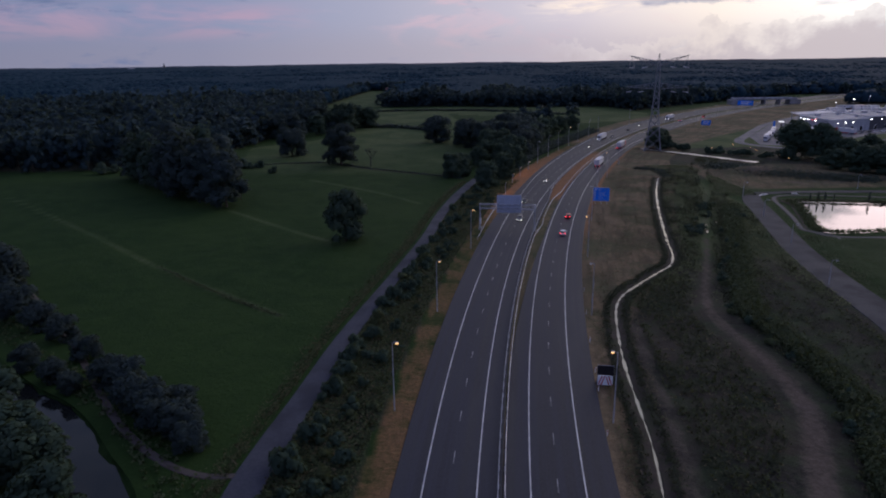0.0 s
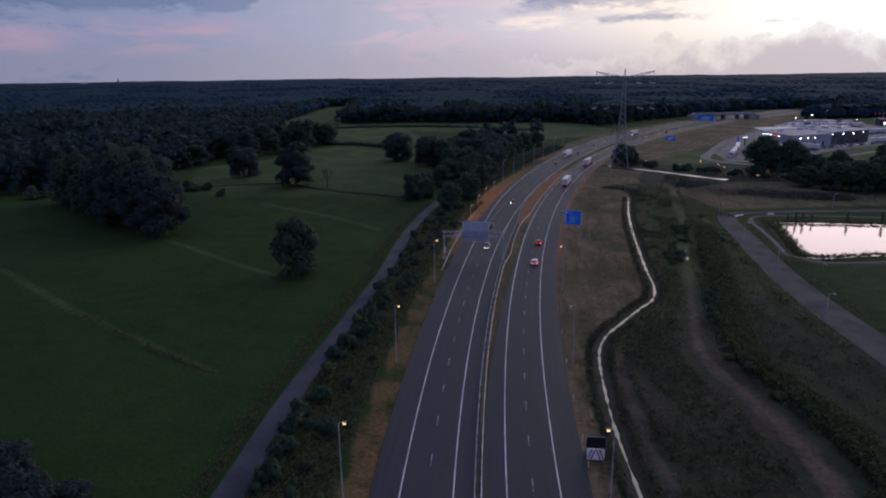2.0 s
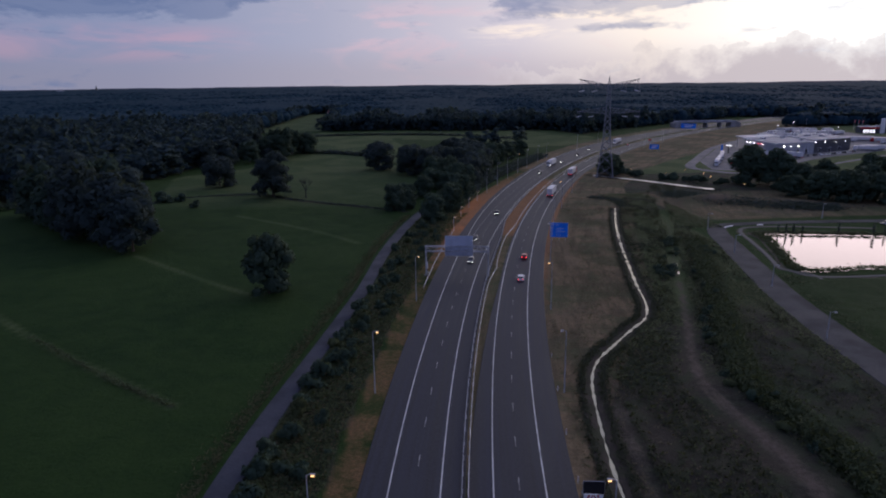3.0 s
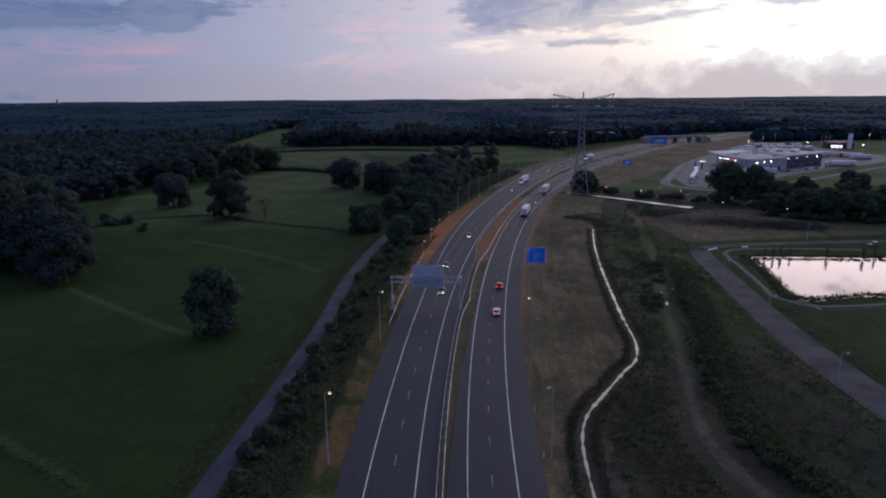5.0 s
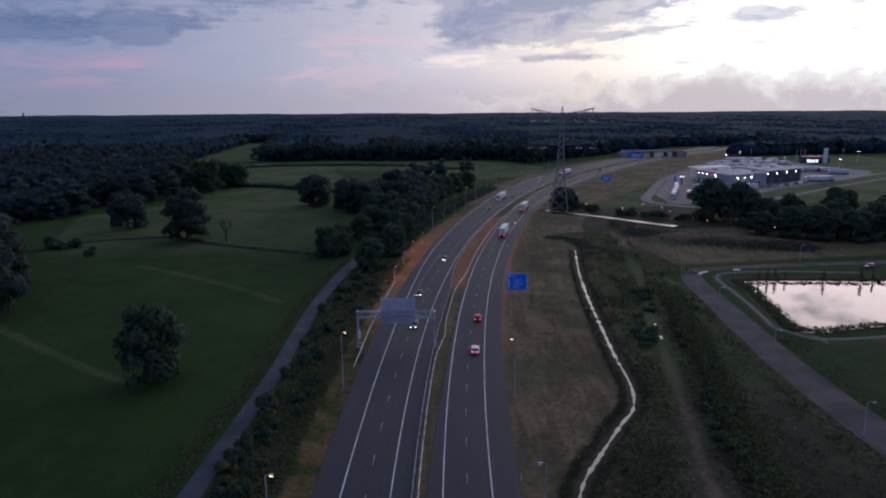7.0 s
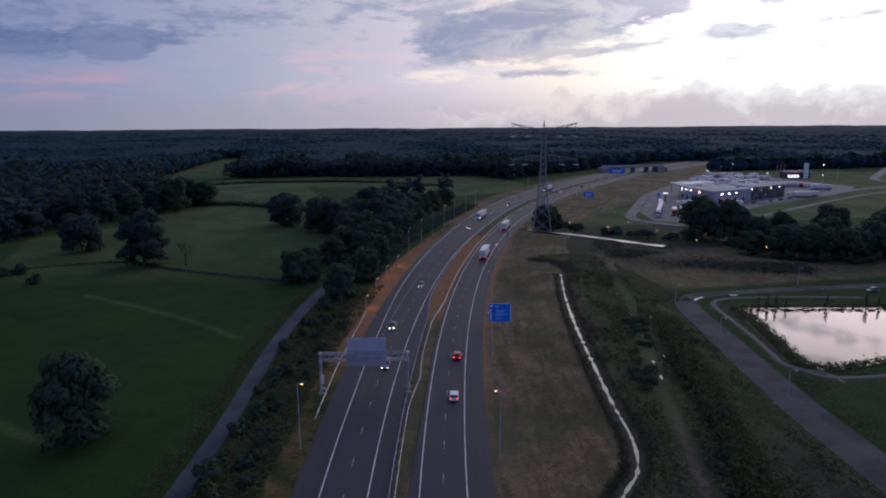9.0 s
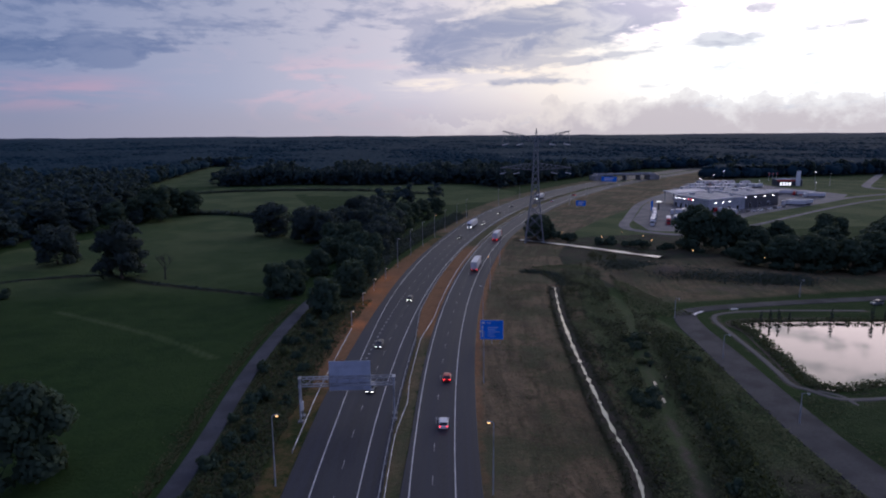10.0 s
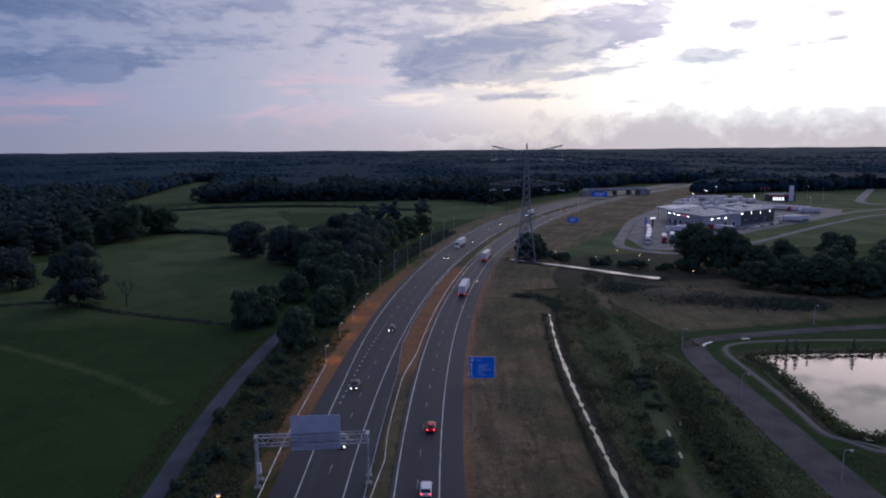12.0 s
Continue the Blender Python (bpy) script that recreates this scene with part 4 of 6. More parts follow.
for x, y, h, r in ((9.6, 415, 18, 9), (21, 405, 17, 9), (30.8, 412, 17, 8.5), (46, 437, 16, 8.5), (62, 457, 15, 8), (83, 489, 13, 7), (22.6, 376, 15, 8), (28.5, 352, 13, 7), (14.2, 333, 11, 6), (6, 321, 9, 5), (96, 512, 12, 6.5), (50, 405, 15, 8), (58, 436, 14, 7.5)):
    plant(4 if r > 8 else 0, x, y, h, r)
for x, y, h, r in ((-81.5, 519, 24, 9), (-90, 531, 23, 8.5), (-80, 545, 22, 9), (-93, 512, 9, 5), (47, 490, 15, 8), (41, 494, 16, 8.5), (55, 505, 15, 8)):
    plant(2 if h > 20 else 4, x, y, h, r)
# behind the pond, by the pylon and by the station
for x, y, h, r in ((189, 314, 10, 7), (197, 303, 13, 8), (206, 297, 14, 9), (218, 291, 13, 8.5), (230, 293, 15, 9.5), (244, 288, 14, 9), (258, 284, 15, 9.5), (205, 330, 13, 8), (190.3, 352.9, 20, 12), (200.4, 345.3, 19, 11), (221.4, 337.7, 14, 8), (211.5, 318.7, 11, 8), (231.5, 320.6, 13, 9), (243.4, 332, 17, 9), (253.6, 314.8, 15, 10), (265.5, 324.4, 16, 9), (237.6, 303.4, 13, 9), (259.7, 299.6, 15, 10),
                   (277.6, 307.2, 17, 10), (287.5, 326.3, 18, 10), (297.6, 309.1, 15, 9), (315.5, 318.7, 17, 10), (333.6, 311, 16, 10), (217.6, 305.3, 9, 6), (353.5, 324.4, 17, 10), (337.4, 332.9, 16, 9)):
    plant(0, x, y, h, r)
plant(0, 128, 398.5, 12.5, 8), plant(3, 133, 404.1, 11, 6)


sapling = make_tree("sapling", 16, 5.4, 0.75, 120, 0.2, "leaf_dark", "slim young tree on the far bank of the pond", 0.12)
for i, (x, y, f) in enumerate(((138.4, 239.6, 0.7), (141.2, 239.2, 0.8), (143.6, 238.7, 0.82), (146.6, 238.1, 0.6), (158.4, 235.6, 0.85), (169.9, 233.2, 0.95), (173.5, 232.4, 0.7), (181, 230.8, 0.85))):
    m = pose(x, y, -0.1, 0, 0, 67 * i)
    t = copy_thing(sapling, m) if i else sapling
    t.matrix_basis = m @ Matrix.Diagonal((f, f, f, 1))


def bare_tree(x, y, h):
    t = empty("bare_tree", pose(x, y, -0.1), label="leafless grey tree standing in the meadow", category="tree", group="trees of the farmland")
    rng = random.Random(41)
    part("trunk", loft("trunk", [[(0.3 * f * math.cos(a), 0.3 * f * math.sin(a), z) for a in (k * math.pi / 4 for k in range(8))] for f, z in ((1.25, 0), (0.9, h * 0.15), (0.7, h * 0.42))], "bark_grey"), t)

    def limb(p, d, length, r, depth, pairs):
        q = p + d * length
        pairs.append((p, q, r))
        if depth:
            for _ in range(3):
                e = (d + Vector((rng.uniform(-0.75, 0.75), rng.uniform(-0.75, 0.75), rng.uniform(-0.1, 0.45)))).normalized()
                limb(p + d * length * rng.uniform(0.6, 1.0), e, length * rng.uniform(0.55, 0.8), r * 0.55, depth - 1, pairs)

    for k in range(5):
        pairs = []
        a = k * 1.26
        limb(Vector((0, 0, h * (0.28 + 0.03 * k))), Vector((0.6 * math.cos(a), 0.6 * math.sin(a), 0.9)).normalized(), h * 0.28, 0.13, 3, pairs)
        bm = bmesh.new()
        for p, q, r in pairs:
            put_rod(bm, p, q, r, r * 0.6, 5)
        part("limb", from_bm("limb", bm, "bark_grey"), t)


bare_tree(-43, 340, 11)
# along the little river
for x, y, h, r in ((-96, 124.5, 8, 4.6), (-88, 119, 6, 4), (-80, 113, 5.5, 3.6), (-70, 104, 5, 3.2), (-61, 94, 5.2, 3.4), (-57, 92, 6, 3.8), (-53, 86, 5.6, 3.6), (-48.5, 83, 6.2, 4), (-46, 79, 5.4, 3.5), (-42, 77.5, 5.6, 3.6), (-39, 73.6, 4.4, 2.9), (-44.5, 84.5, 4.6, 3.2),
                   (-109.3, 139, 12, 7), (-118, 150, 11, 6.5), (-66.3, 91.2, 3.6, 2.4), (-71.5, 95.4, 4.2, 2.8), (-79, 100, 5, 3)):
    plant(4, x, y, h, r)
for x, y, h, r in ((-50.5, 58, 8.4, 4.4), (-56, 64.5, 10.5, 5), (-62.5, 70.5, 10, 4.8), (-70, 78, 11, 5.2), (-80, 85, 10.6, 5.6), (-90, 92, 10.5, 6), (-101, 103, 11.5, 6.5), (-62, 58, 9, 5.4), (-70, 66, 9.5, 5.8), (-46, 49, 6.5, 4), (-56, 52, 8.5, 5.2)):
    plant(2, x, y, h, r)


def bush_kind(seed, leaf, label, n=420, size=0.2):
    rng = np.random.default_rng(seed)
    blobs = [(rng.uniform(-0.9, 0.9), rng.uniform(-0.9, 0.9), rng.uniform(0.25, 1.1), rng.uniform(0.4, 0.85), 0.9) for _ in range(6)]
    me = leaf_mesh("bush", leaf_cloud(rng, blobs, n, size), leaf)
    return tagged(new("bush", me), label, "bush", group="young shrubs of the belt")


BUSH = [bush_kind(31, "brush", "young green shrub in rough grass"), bush_kind(32, "leaf_oak", "young dark green shrub in rough grass"), bush_kind(33, "brush", "low spreading shrub on the verge"), bush_kind(34, "leaf_poplar", "dense dark young shrub")]
bush_rng = random.Random(8)
first_bush = set()


def shrub(k, x, y, s, hs=1.0):
    m = Matrix.Translation((x, y, -0.1)) @ Matrix.Rotation(bush_rng.uniform(0, 6.28), 4, "Z")
    ob = copy_thing(BUSH[k], m) if k in first_bush else BUSH[k]
    first_bush.add(k)
    ob.matrix_basis = m @ Matrix.Diagonal((s, s, s * hs, 1))


for x, y, s in ((-108, 334, 3.2), (-91, 319.5, 1.9), (-179.5, 323, 3.2), (-103, 338, 2.4), (-175, 327, 2.4)):
    shrub(1, x, y, s)
# shrub belt, thicker away from the motorway
for i in range(150):
    y = bush_rng.uniform(50, 285)
    px = float(np.interp(y, PATH_LINE[:, 1], PATH_LINE[:, 0])) + 3.0
    rx = float(road_point(y, float(tar_l(y)))[0]) - 6.5
    f = bush_rng.random() ** 1.4
    shrub(bush_rng.choice([0, 1, 1, 3, 3]), px + (rx - px) * f, y, bush_rng.uniform(0.45, 1.3) * (1.2 - 0.5 * f), bush_rng.uniform(0.8, 1.6))
# bushes along the sandy track and about the wet land
for i in range(46):
    k = bush_rng.randrange(26, 76)
    x, y = TRACK[k]
    shrub(bush_rng.choice([0, 1, 2]), x + bush_rng.uniform(5, 10), y + bush_rng.uniform(-5, 5), bush_rng.uniform(0.7, 1.4), bush_rng.uniform(0.7, 1.2))
# dark bushes beside the puddles
for i in range(36):
    f = bush_rng.random()
    x, y = 78 + 24 * f, 184 + 50 * f
    side = bush_rng.choice([-1, 1]) * bush_rng.uniform(2.2, 7.5)
    shrub(bush_rng.choice([0, 1, 3, 3]), x + 0.9 * side, y - 0.43 * side, bush_rng.uniform(0.6, 1.35), bush_rng.uniform(0.6, 1.0))
for i in range(18):
    t = bush_rng.random()
    shrub(bush_rng.choice([1, 3]), 126 + 44 * t + bush_rng.uniform(3, 8), 398 - 50 * t + bush_rng.uniform(1, 6), bush_rng.uniform(1.2, 2.4))
for i in range(28):
    shrub(bush_rng.choice([1, 3]), bush_rng.uniform(182, 330), bush_rng.uniform(318, 352), bush_rng.uniform(1.6, 3.2), bush_rng.uniform(0.7, 1.1))


def brushland(name, count, where, size, tall, mats, label, seed, flat=0.9):
    """A tangle of knee- to chest-high growth, as one mass."""
    rng = np.random.default_rng(seed)
    pts = where(rng, count)
    n = len(pts)
    per = 6
    c = np.repeat(np.c_[pts, np.zeros(n)], per, 0)
    s = np.repeat(rng.uniform(0.5, 1.3, n), per)
    c[:, :2] += rng.normal(size=(n * per, 2)) * (0.55 * s * size)[:, None]
    c[:, 2] = np.abs(rng.normal(size=n * per)) * 0.35 * tall * s + 0.08
    nrm = rng.normal(size=(n * per, 3)) + (0, 0, flat)
    nrm /= np.linalg.norm(nrm, axis=1)[:, None]
    u = np.cross(nrm, rng.normal(size=(n * per, 3)))
    u /= np.linalg.norm(u, axis=1)[:, None]
    v = np.cross(nrm, u)
    q = (rng.uniform(0.18, 0.5, n * per) * size)[:, None]
    verts = np.stack([c - u * q - v * q * 0.6, c + u * q - v * q * 0.5, c + u * q * 0.8 + v * q * 0.7, c - u * q * 0.8 + v * q * 0.6], 1).reshape(-1, 3)
    tagged(new(name, leaf_mesh(name, verts, mats, np.repeat(nrm * 0.45 + (0, 0, 0.8), 4, 0))), label, "scrub", kind="stuff")


def scrub_spots(rng, count, thick=0.5):
    x, y = rng.uniform(26, 190, count), rng.uniform(52, 380, count)
    lane_x = np.interp(y, LANE[:76, 1], LANE[:76, 0])
    ditch_x = np.interp(y, DITCH[:, 1], DITCH[:, 0])
    track_x = np.interp(y, TRACK[:, 1], TRACK[:, 0])
    ok = (x > ditch_x + at_y(y, (60, 6.2), (120, 5.0), (140, 2.8))) & ((x < lane_x - 4.5) | (y > 262)) & (np.abs(x - track_x) > at_y(y, (60, 5.0), (110, 3.6), (160, 2.4), (240, 1.2)))
    ok &= (near_line(x, y, CANAL) > 9) & ~inside(x, y, POND) & (near_line(x, y, LANE) > 5) & (lateral(x, y) > tar_r(y) + 24 * step(y, 130, 170))
    dens = np.array([noise.noise(Vector((a * 0.07, b * 0.03, 7.7))) + 0.5 * noise.noise(Vector((a * 0.3, b * 0.12, 2.7))) for a, b in zip(x, y)])
    dens += 0.6 * ((x > ditch_x + 4.5) & (x < track_x - 4) & (y < 150)) + 0.5 * ((x > track_x + 4) & (x < track_x + 12) & (y < 240)) + 0.5 * ((x > track_x + 12) & (x < lane_x - 7) & (y < 165)) - 0.45 * ((y > 165) & (np.abs(x - track_x) > 8)) - 0.2 * (y > 290)
    ok &= ~((y > 260) & (x > 138) & (y < 330))
    ok &= (dens > thick) & (np.maximum(smoothbump(x, y, 148, 306, 14, 10), smoothbump(x, y, 172, 295, 16, 10)) < 0.1)
    return np.c_[x, y][ok]


def hollow_spots(rng, count, thin=0.0):
    """The wet hollow between ditch and lane, thick and thin in patches."""
    y = rng.uniform(128, 330, count)
    ditch_x = np.interp(y, DITCH[:, 1], DITCH[:, 0])
    lane_x = np.where(y < 250, np.interp(y, LANE[:76, 1], LANE[:76, 0]), 128)
    x = ditch_x + 2.6 + rng.random(count) * (lane_x - 4.2 - ditch_x - 2.6)
    d = np.array([noise.noise(Vector((a * 0.11, b * 0.06, 3.3))) + 0.7 * noise.noise(Vector((a * 0.35, b * 0.2, 9.1))) for a, b in zip(x, y)])
    track_x = np.interp(y, TRACK[:, 1], TRACK[:, 0])
    d = d * (1 if thin else -1) - 0.8 * step(np.abs(x - track_x), 2.6, 0.8)
    return np.c_[x, y][d > rng.uniform(-0.4, 0.5, count) + thin * 0.5]


def lane_meadow(rng, count):
    y = rng.uniform(70, 190, count)
    x = np.interp(y, LANE[:76, 1], LANE[:76, 0]) + 5.2 + rng.random(count) ** 1.3 * 75
    d = np.array([noise.noise(Vector((a * 0.09, b * 0.09, 6.3))) + 0.6 * noise.noise(Vector((a * 0.4, b * 0.4, 2.1))) for a, b in zip(x, y)])
    return np.c_[x, y][(d > rng.uniform(-0.3, 0.6, count)) & (near_line(x, y, FOOTPATH) > 1.4) & (near_line(x, y, MEADOW_PATH) > 1.2)]


def verge_spots(rng, count):
    """Tufts on the mown verge beside the carriageway."""
    y = rng.uniform(45, 330, count)
    a = tar_r(y) + 1.5
    b = np.minimum(at_y(y, (40, 8), (118, 9), (145, 18), (170, 28), (290, 32), (330, 28)), 32)
    x, yy = road_point(y, a + b * rng.random(count))
    ok = near_line(x, yy, DITCH) > 2.4
    d = np.array([noise.noise(Vector((p * 0.16, q * 0.06, 5.3))) + 0.6 * noise.noise(Vector((p * 0.6, q * 0.3, 1.1))) for p, q in zip(x, yy)])
    return np.c_[x, yy][ok & (d > rng.uniform(-0.4, 0.6, count))]


brushland("hollow_green", 44000, hollow_spots, 0.34, 0.4, "sedge", "rank green grass and sedge on wet ground", 51, 2.4)
brushland("hollow_dark", 26000, lambda r, c: hollow_spots(r, c, 0.8), 0.42, 0.9, "brush_wet", "dark brambles in the wet hollow", 52)
brushland("lane_meadow_weeds", 16000, lane_meadow, 0.3, 0.32, "brush", "tufted green grass beside the lane", 55, 2.4)
brushland("verge_straw", 12000, verge_spots, 0.26, 0.22, "brush_dry", "short straw tufts on the verge", 53, 2.4)
brushland("verge_green", 7000, verge_spots, 0.24, 0.2, "brush", "short green tufts on the dry verge", 54, 2.4)
brushland("wet_scrub", 60000, lambda r, c: scrub_spots(r, c, 0.12), 0.5, 1.7, "brush_wet", "dark tangled reeds and brambles on wet ground", 3)
brushland("green_scrub", 34000, lambda r, c: scrub_spots(r, c, 0.1), 0.42, 0.8, "brush", "rank green weeds among the brambles", 9)
brushland("dry_scrub", 9000, lambda r, c: scrub_spots(r, c, -0.2), 0.4, 0.5, "brush_dry", "withered brown weeds on rough ground", 4)


def belt_spots(rng, count):
    y = rng.uniform(50, 290, count)
    a = np.interp(y, PATH_LINE[:, 1], PATH_LINE[:, 0]) + 2.6
    b = road_point(y, tar_l(y))[0] - 5.5
    return np.c_[a + (b - a) * rng.random(count) ** 1.2, y]


brushland("belt_undergrowth", 12000, belt_spots, 0.38, 0.75, "brush", "rough grass and weeds under young shrubs", 5)
brushland("belt_straw", 5200, belt_spots, 0.3, 0.5, "brush_dry", "straw-coloured tall grass under young shrubs", 25)


MOUND = curve_through([(137, 326), (143, 314), (150, 305), (160, 297), (172, 289), (186, 281)])


def mound_spots(rng, count):
    t = rng.uniform(0, len(MOUND) - 1.001, count)
    i = t.astype(int)
    return MOUND[i] + (MOUND[i + 1] - MOUND[i]) * (t - i)[:, None] + rng.normal(size=(count, 2)) * (5.0, 3.6) + (0, 0)


def ditch_head(rng, count):
    line = curve_through([(94.8, 321.8), (100.7, 318.2), (103.9, 310.9), (100.6, 296)])
    i = rng.integers(0, len(line), count)
    return line[i] + rng.normal(size=(count, 2)) * 1.3


def pond_spots(rng, count):
    i = rng.integers(0, len(POND), count)
    p = POND[i] + rng.normal(size=(count, 2)) * 1.0
    lane = (near_line(p[:, 0], p[:, 1], FOOTPATH) > 1.2)
    return p[lane]


def field_edge(rng, count):
    y = rng.uniform(50, 290, count)
    return np.c_[np.interp(y, PATH_LINE[:, 1], PATH_LINE[:, 0]) - 3.0 - np.abs(rng.normal(size=count)) * 1.6, y]


brushland("mound_scrub", 9000, mound_spots, 0.6, 2.2, "leaf_dark", "dark low scrub on an earth mound", 41)
brushland("ditch_head_scrub", 900, ditch_head, 0.45, 0.7, "leaf_dark", "dark weeds at the head of the ditch", 42)
brushland("path_straw", 3200, field_edge, 0.2, 0.3, "brush_dry", "pale straw along the edge of the meadow", 26)
brushland("path_weeds", 2000, field_edge, 0.3, 0.26, "brush", "pale tall grass between path and meadow", 16)
brushland("pond_reeds", 2200, pond_spots, 0.55, 0.8, "brush", "dark reeds fringing the pond", 7)


def along(line, off, both=True):
    def spots(rng, count):
        t = rng.uniform(0, len(line) - 1.001, count)
        i = t.astype(int)
        p = line[i] + (line[i + 1] - line[i]) * (t - i)[:, None]
        s = sideways(line)[i] * (off * (rng.choice([-1, 1], count) if both else 1) * rng.uniform(0.7, 1.4, count))[:, None]
        return p + s + rng.normal(size=(count, 2)) * 0.3
    return spots


HEDGE = TRACK[(TRACK[:, 1] > 62) & (TRACK[:, 1] < 235)]
brushland("track_thicket", 11000, along(HEDGE, 8.0, False), 0.5, 2.6, "thicket", "dark green thicket beside the sandy track", 61)
brushland("track_thicket_tips", 3500, along(HEDGE, 8.0, False), 0.45, 3.0, "brush", "fresh green shoots on the thicket", 62)
brushland("river_growth", 1500, along(RIVER, 8.0), 0.6, 0.9, "brush", "rank dark grass along the river", 8)
brushland("ditch_growth", 6500, along(DITCH, 1.9), 0.3, 0.4, "brush_wet", "low weeds on the ditch banks", 17)
brushland("field_hedge", 500, along(FARMDRAIN[int(len(FARMDRAIN) * 0.58):], 0.15), 0.3, 0.5, "reed_pale", "low ragged hedge across the meadow", 18)
brushland("field_ditch_reeds", 1600, along(FIELD_DITCH, 0.6), 0.5, 0.7, "leaf_dark", "dark reeds in a field ditch", 19)
brushland("far_hedge", 1500, along(curve_through([(-110, 575), (-62, 552), (-38, 540), (-20, 522), (0, 500)]), 1.0), 1.2, 4.0, "leaf_dark", "dark hedge between two meadows", 20)
def road_belt(rng, count):
    y = rng.uniform(318, 485, count)
    return np.c_[road_point(y, -28.5 - 9 * rng.random(count))]


brushland("belt_thicket", 2600, road_belt, 1.0, 3.6, "leaf_dark", "dark thicket between tree belt and lamp posts", 63)
brushland("second_far_hedge", 1800, along(curve_through([(-120, 700), (-60, 735), (5, 732), (60, 712), (120, 660)]), 1.0), 1.3, 3.0, "leaf_dark", "dark hedge across the far fields", 23)


def mid_wood():
    rng = np.random.default_rng(21)
    kinds = []
    for k in range(8):
        h, r = rng.uniform(14, 23), rng.uniform(5.5, 8.0)
        kinds.append(leaf_cloud(rng, crown_blobs(rng, h, r, 0.04, 13), 230, 1.15))
    gx, gy = np.meshgrid(np.arange(-620, 700, 10.5), np.arange(318, 900, 10.5))
    x, y = (gx + rng.uniform(-4.5, 4.5, gx.shape)).ravel(), (gy + rng.uniform(-4.5, 4.5, gy.shape)).ravel()
    az = np.degrees(np.arctan2(x - 8, y - 40))
    k = ~open_land(x, y) & (az > -42) & (az < 48) & (np.hypot(x, y) < 900)
    x, y = x[k], y[k]
    out = []
    for a, b in zip(x, y):
        q = kinds[rng.integers(8)]
        t = rng.uniform(0, 6.28)
        c, s = math.cos(t), math.sin(t)
        z = rng.uniform(0.75, 1.1) * (1 + 0.5 * noise.noise(Vector((a * 0.022, b * 0.016, 5.0))))
        w = rng.uniform(0.8, 1.5)
        q = np.stack([q[..., 0] * c - q[..., 1] * s, q[..., 0] * s + q[..., 1] * c, q[..., 2]], -1)
        out.append(np.stack([q[0] * (w, w, z) + (a, b, 0), q[1]]))
    tagged(new("near_wood", leaf_mesh("near_wood", np.concatenate(out, 1), "leaf_wood_haze")), "dark deciduous wood at the edge of the meadows", "wood", kind="stuff")
    # stems and shade under the canopy
    bm_v, bm_f = [], []
    for a, b in zip(x[::2], y[::2]):
        i = len(bm_v)
        bm_v += [(a - 0.25, b - 0.25, -0.5), (a + 0.25, b - 0.25, -0.5), (a, b + 0.3, -0.5), (a - 0.12, b - 0.1, 10), (a + 0.12, b - 0.1, 10), (a, b + 0.15, 10)]
        bm_f += [(i, i + 1, i + 4, i + 3), (i + 1, i + 2, i + 5, i + 4), (i + 2, i, i + 3, i + 5)]
    tagged(new("wood_stems", mesh_of("wood_stems", bm_v, bm_f, "bark")), "dark tree stems inside the wood", "wood", kind="stuff")


mid_wood()


def crown_domes(rng, x, y, r, h):
    """Many far crowns as rough domes, each an island of one mesh."""
    ring = [(0.0, 1.0, 1), (0.62, 0.84, 5), (1.0, 0.55, 6), (0.86, 0.16, 6)]
    kinds = []
    for _ in range(10):
        v = []
        for rad, z, n in ring:
            a0 = rng.uniform(0, 6.28)
            for i in range(n):
                a = a0 * (n == 1) + 2 * math.pi * i / n + rng.uniform(-0.25, 0.25)
                f = rad * rng.uniform(0.72, 1.2)
                v.append((f * math.cos(a), f * math.sin(a), z * rng.uniform(0.86, 1.12)))
        kinds.append(v)
    kinds = np.array(kinds)
    f = [(0, 1 + i, 1 + (i + 1) % 5) for i in range(5)]
    f += [(1 + i, 6 + i, 1 + (i + 1) % 5) for i in range(5)] + [(6 + i, 6 + (i + 1) % 6, 1 + (i + 1) % 5) for i in range(5)] + [(11, 6, 1)]
    f += [(6 + i, 12 + i, 6 + (i + 1) % 6) for i in range(6)] + [(12 + i, 12 + (i + 1) % 6, 6 + (i + 1) % 6) for i in range(6)]
    n, k = len(x), kinds.shape[1]
    v = kinds[rng.integers(len(kinds), size=n)] * np.stack([r, r, h], -1)[:, None]
    t = rng.uniform(0, 6.28, n)[:, None]
    px, py = v[..., 0] * np.cos(t) - v[..., 1] * np.sin(t), v[..., 0] * np.sin(t) + v[..., 1] * np.cos(t)
    v = np.stack([px + x[:, None], py + y[:, None], v[..., 2]], -1).reshape(-1, 3)
    faces = (np.array(f)[None] + (np.arange(n) * k)[:, None, None]).reshape(-1)
    me = bpy.data.meshes.new("far_crowns")
    me.vertices.add(len(v))
    me.vertices.foreach_set("co", v.astype(np.float32).ravel())
    me.loops.add(len(faces))
    me.loops.foreach_set("vertex_index", faces.astype(np.int32))
    m = len(faces) // 3
    me.polygons.add(m)
    me.polygons.foreach_set("loop_start", np.arange(0, 3 * m, 3, dtype=np.int32))
    me.polygons.foreach_set("loop_total", np.full(m, 3, dtype=np.int32))
    me.polygons.foreach_set("use_smooth", [True] * m)
    me.update(calc_edges=True)
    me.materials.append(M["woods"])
    return me


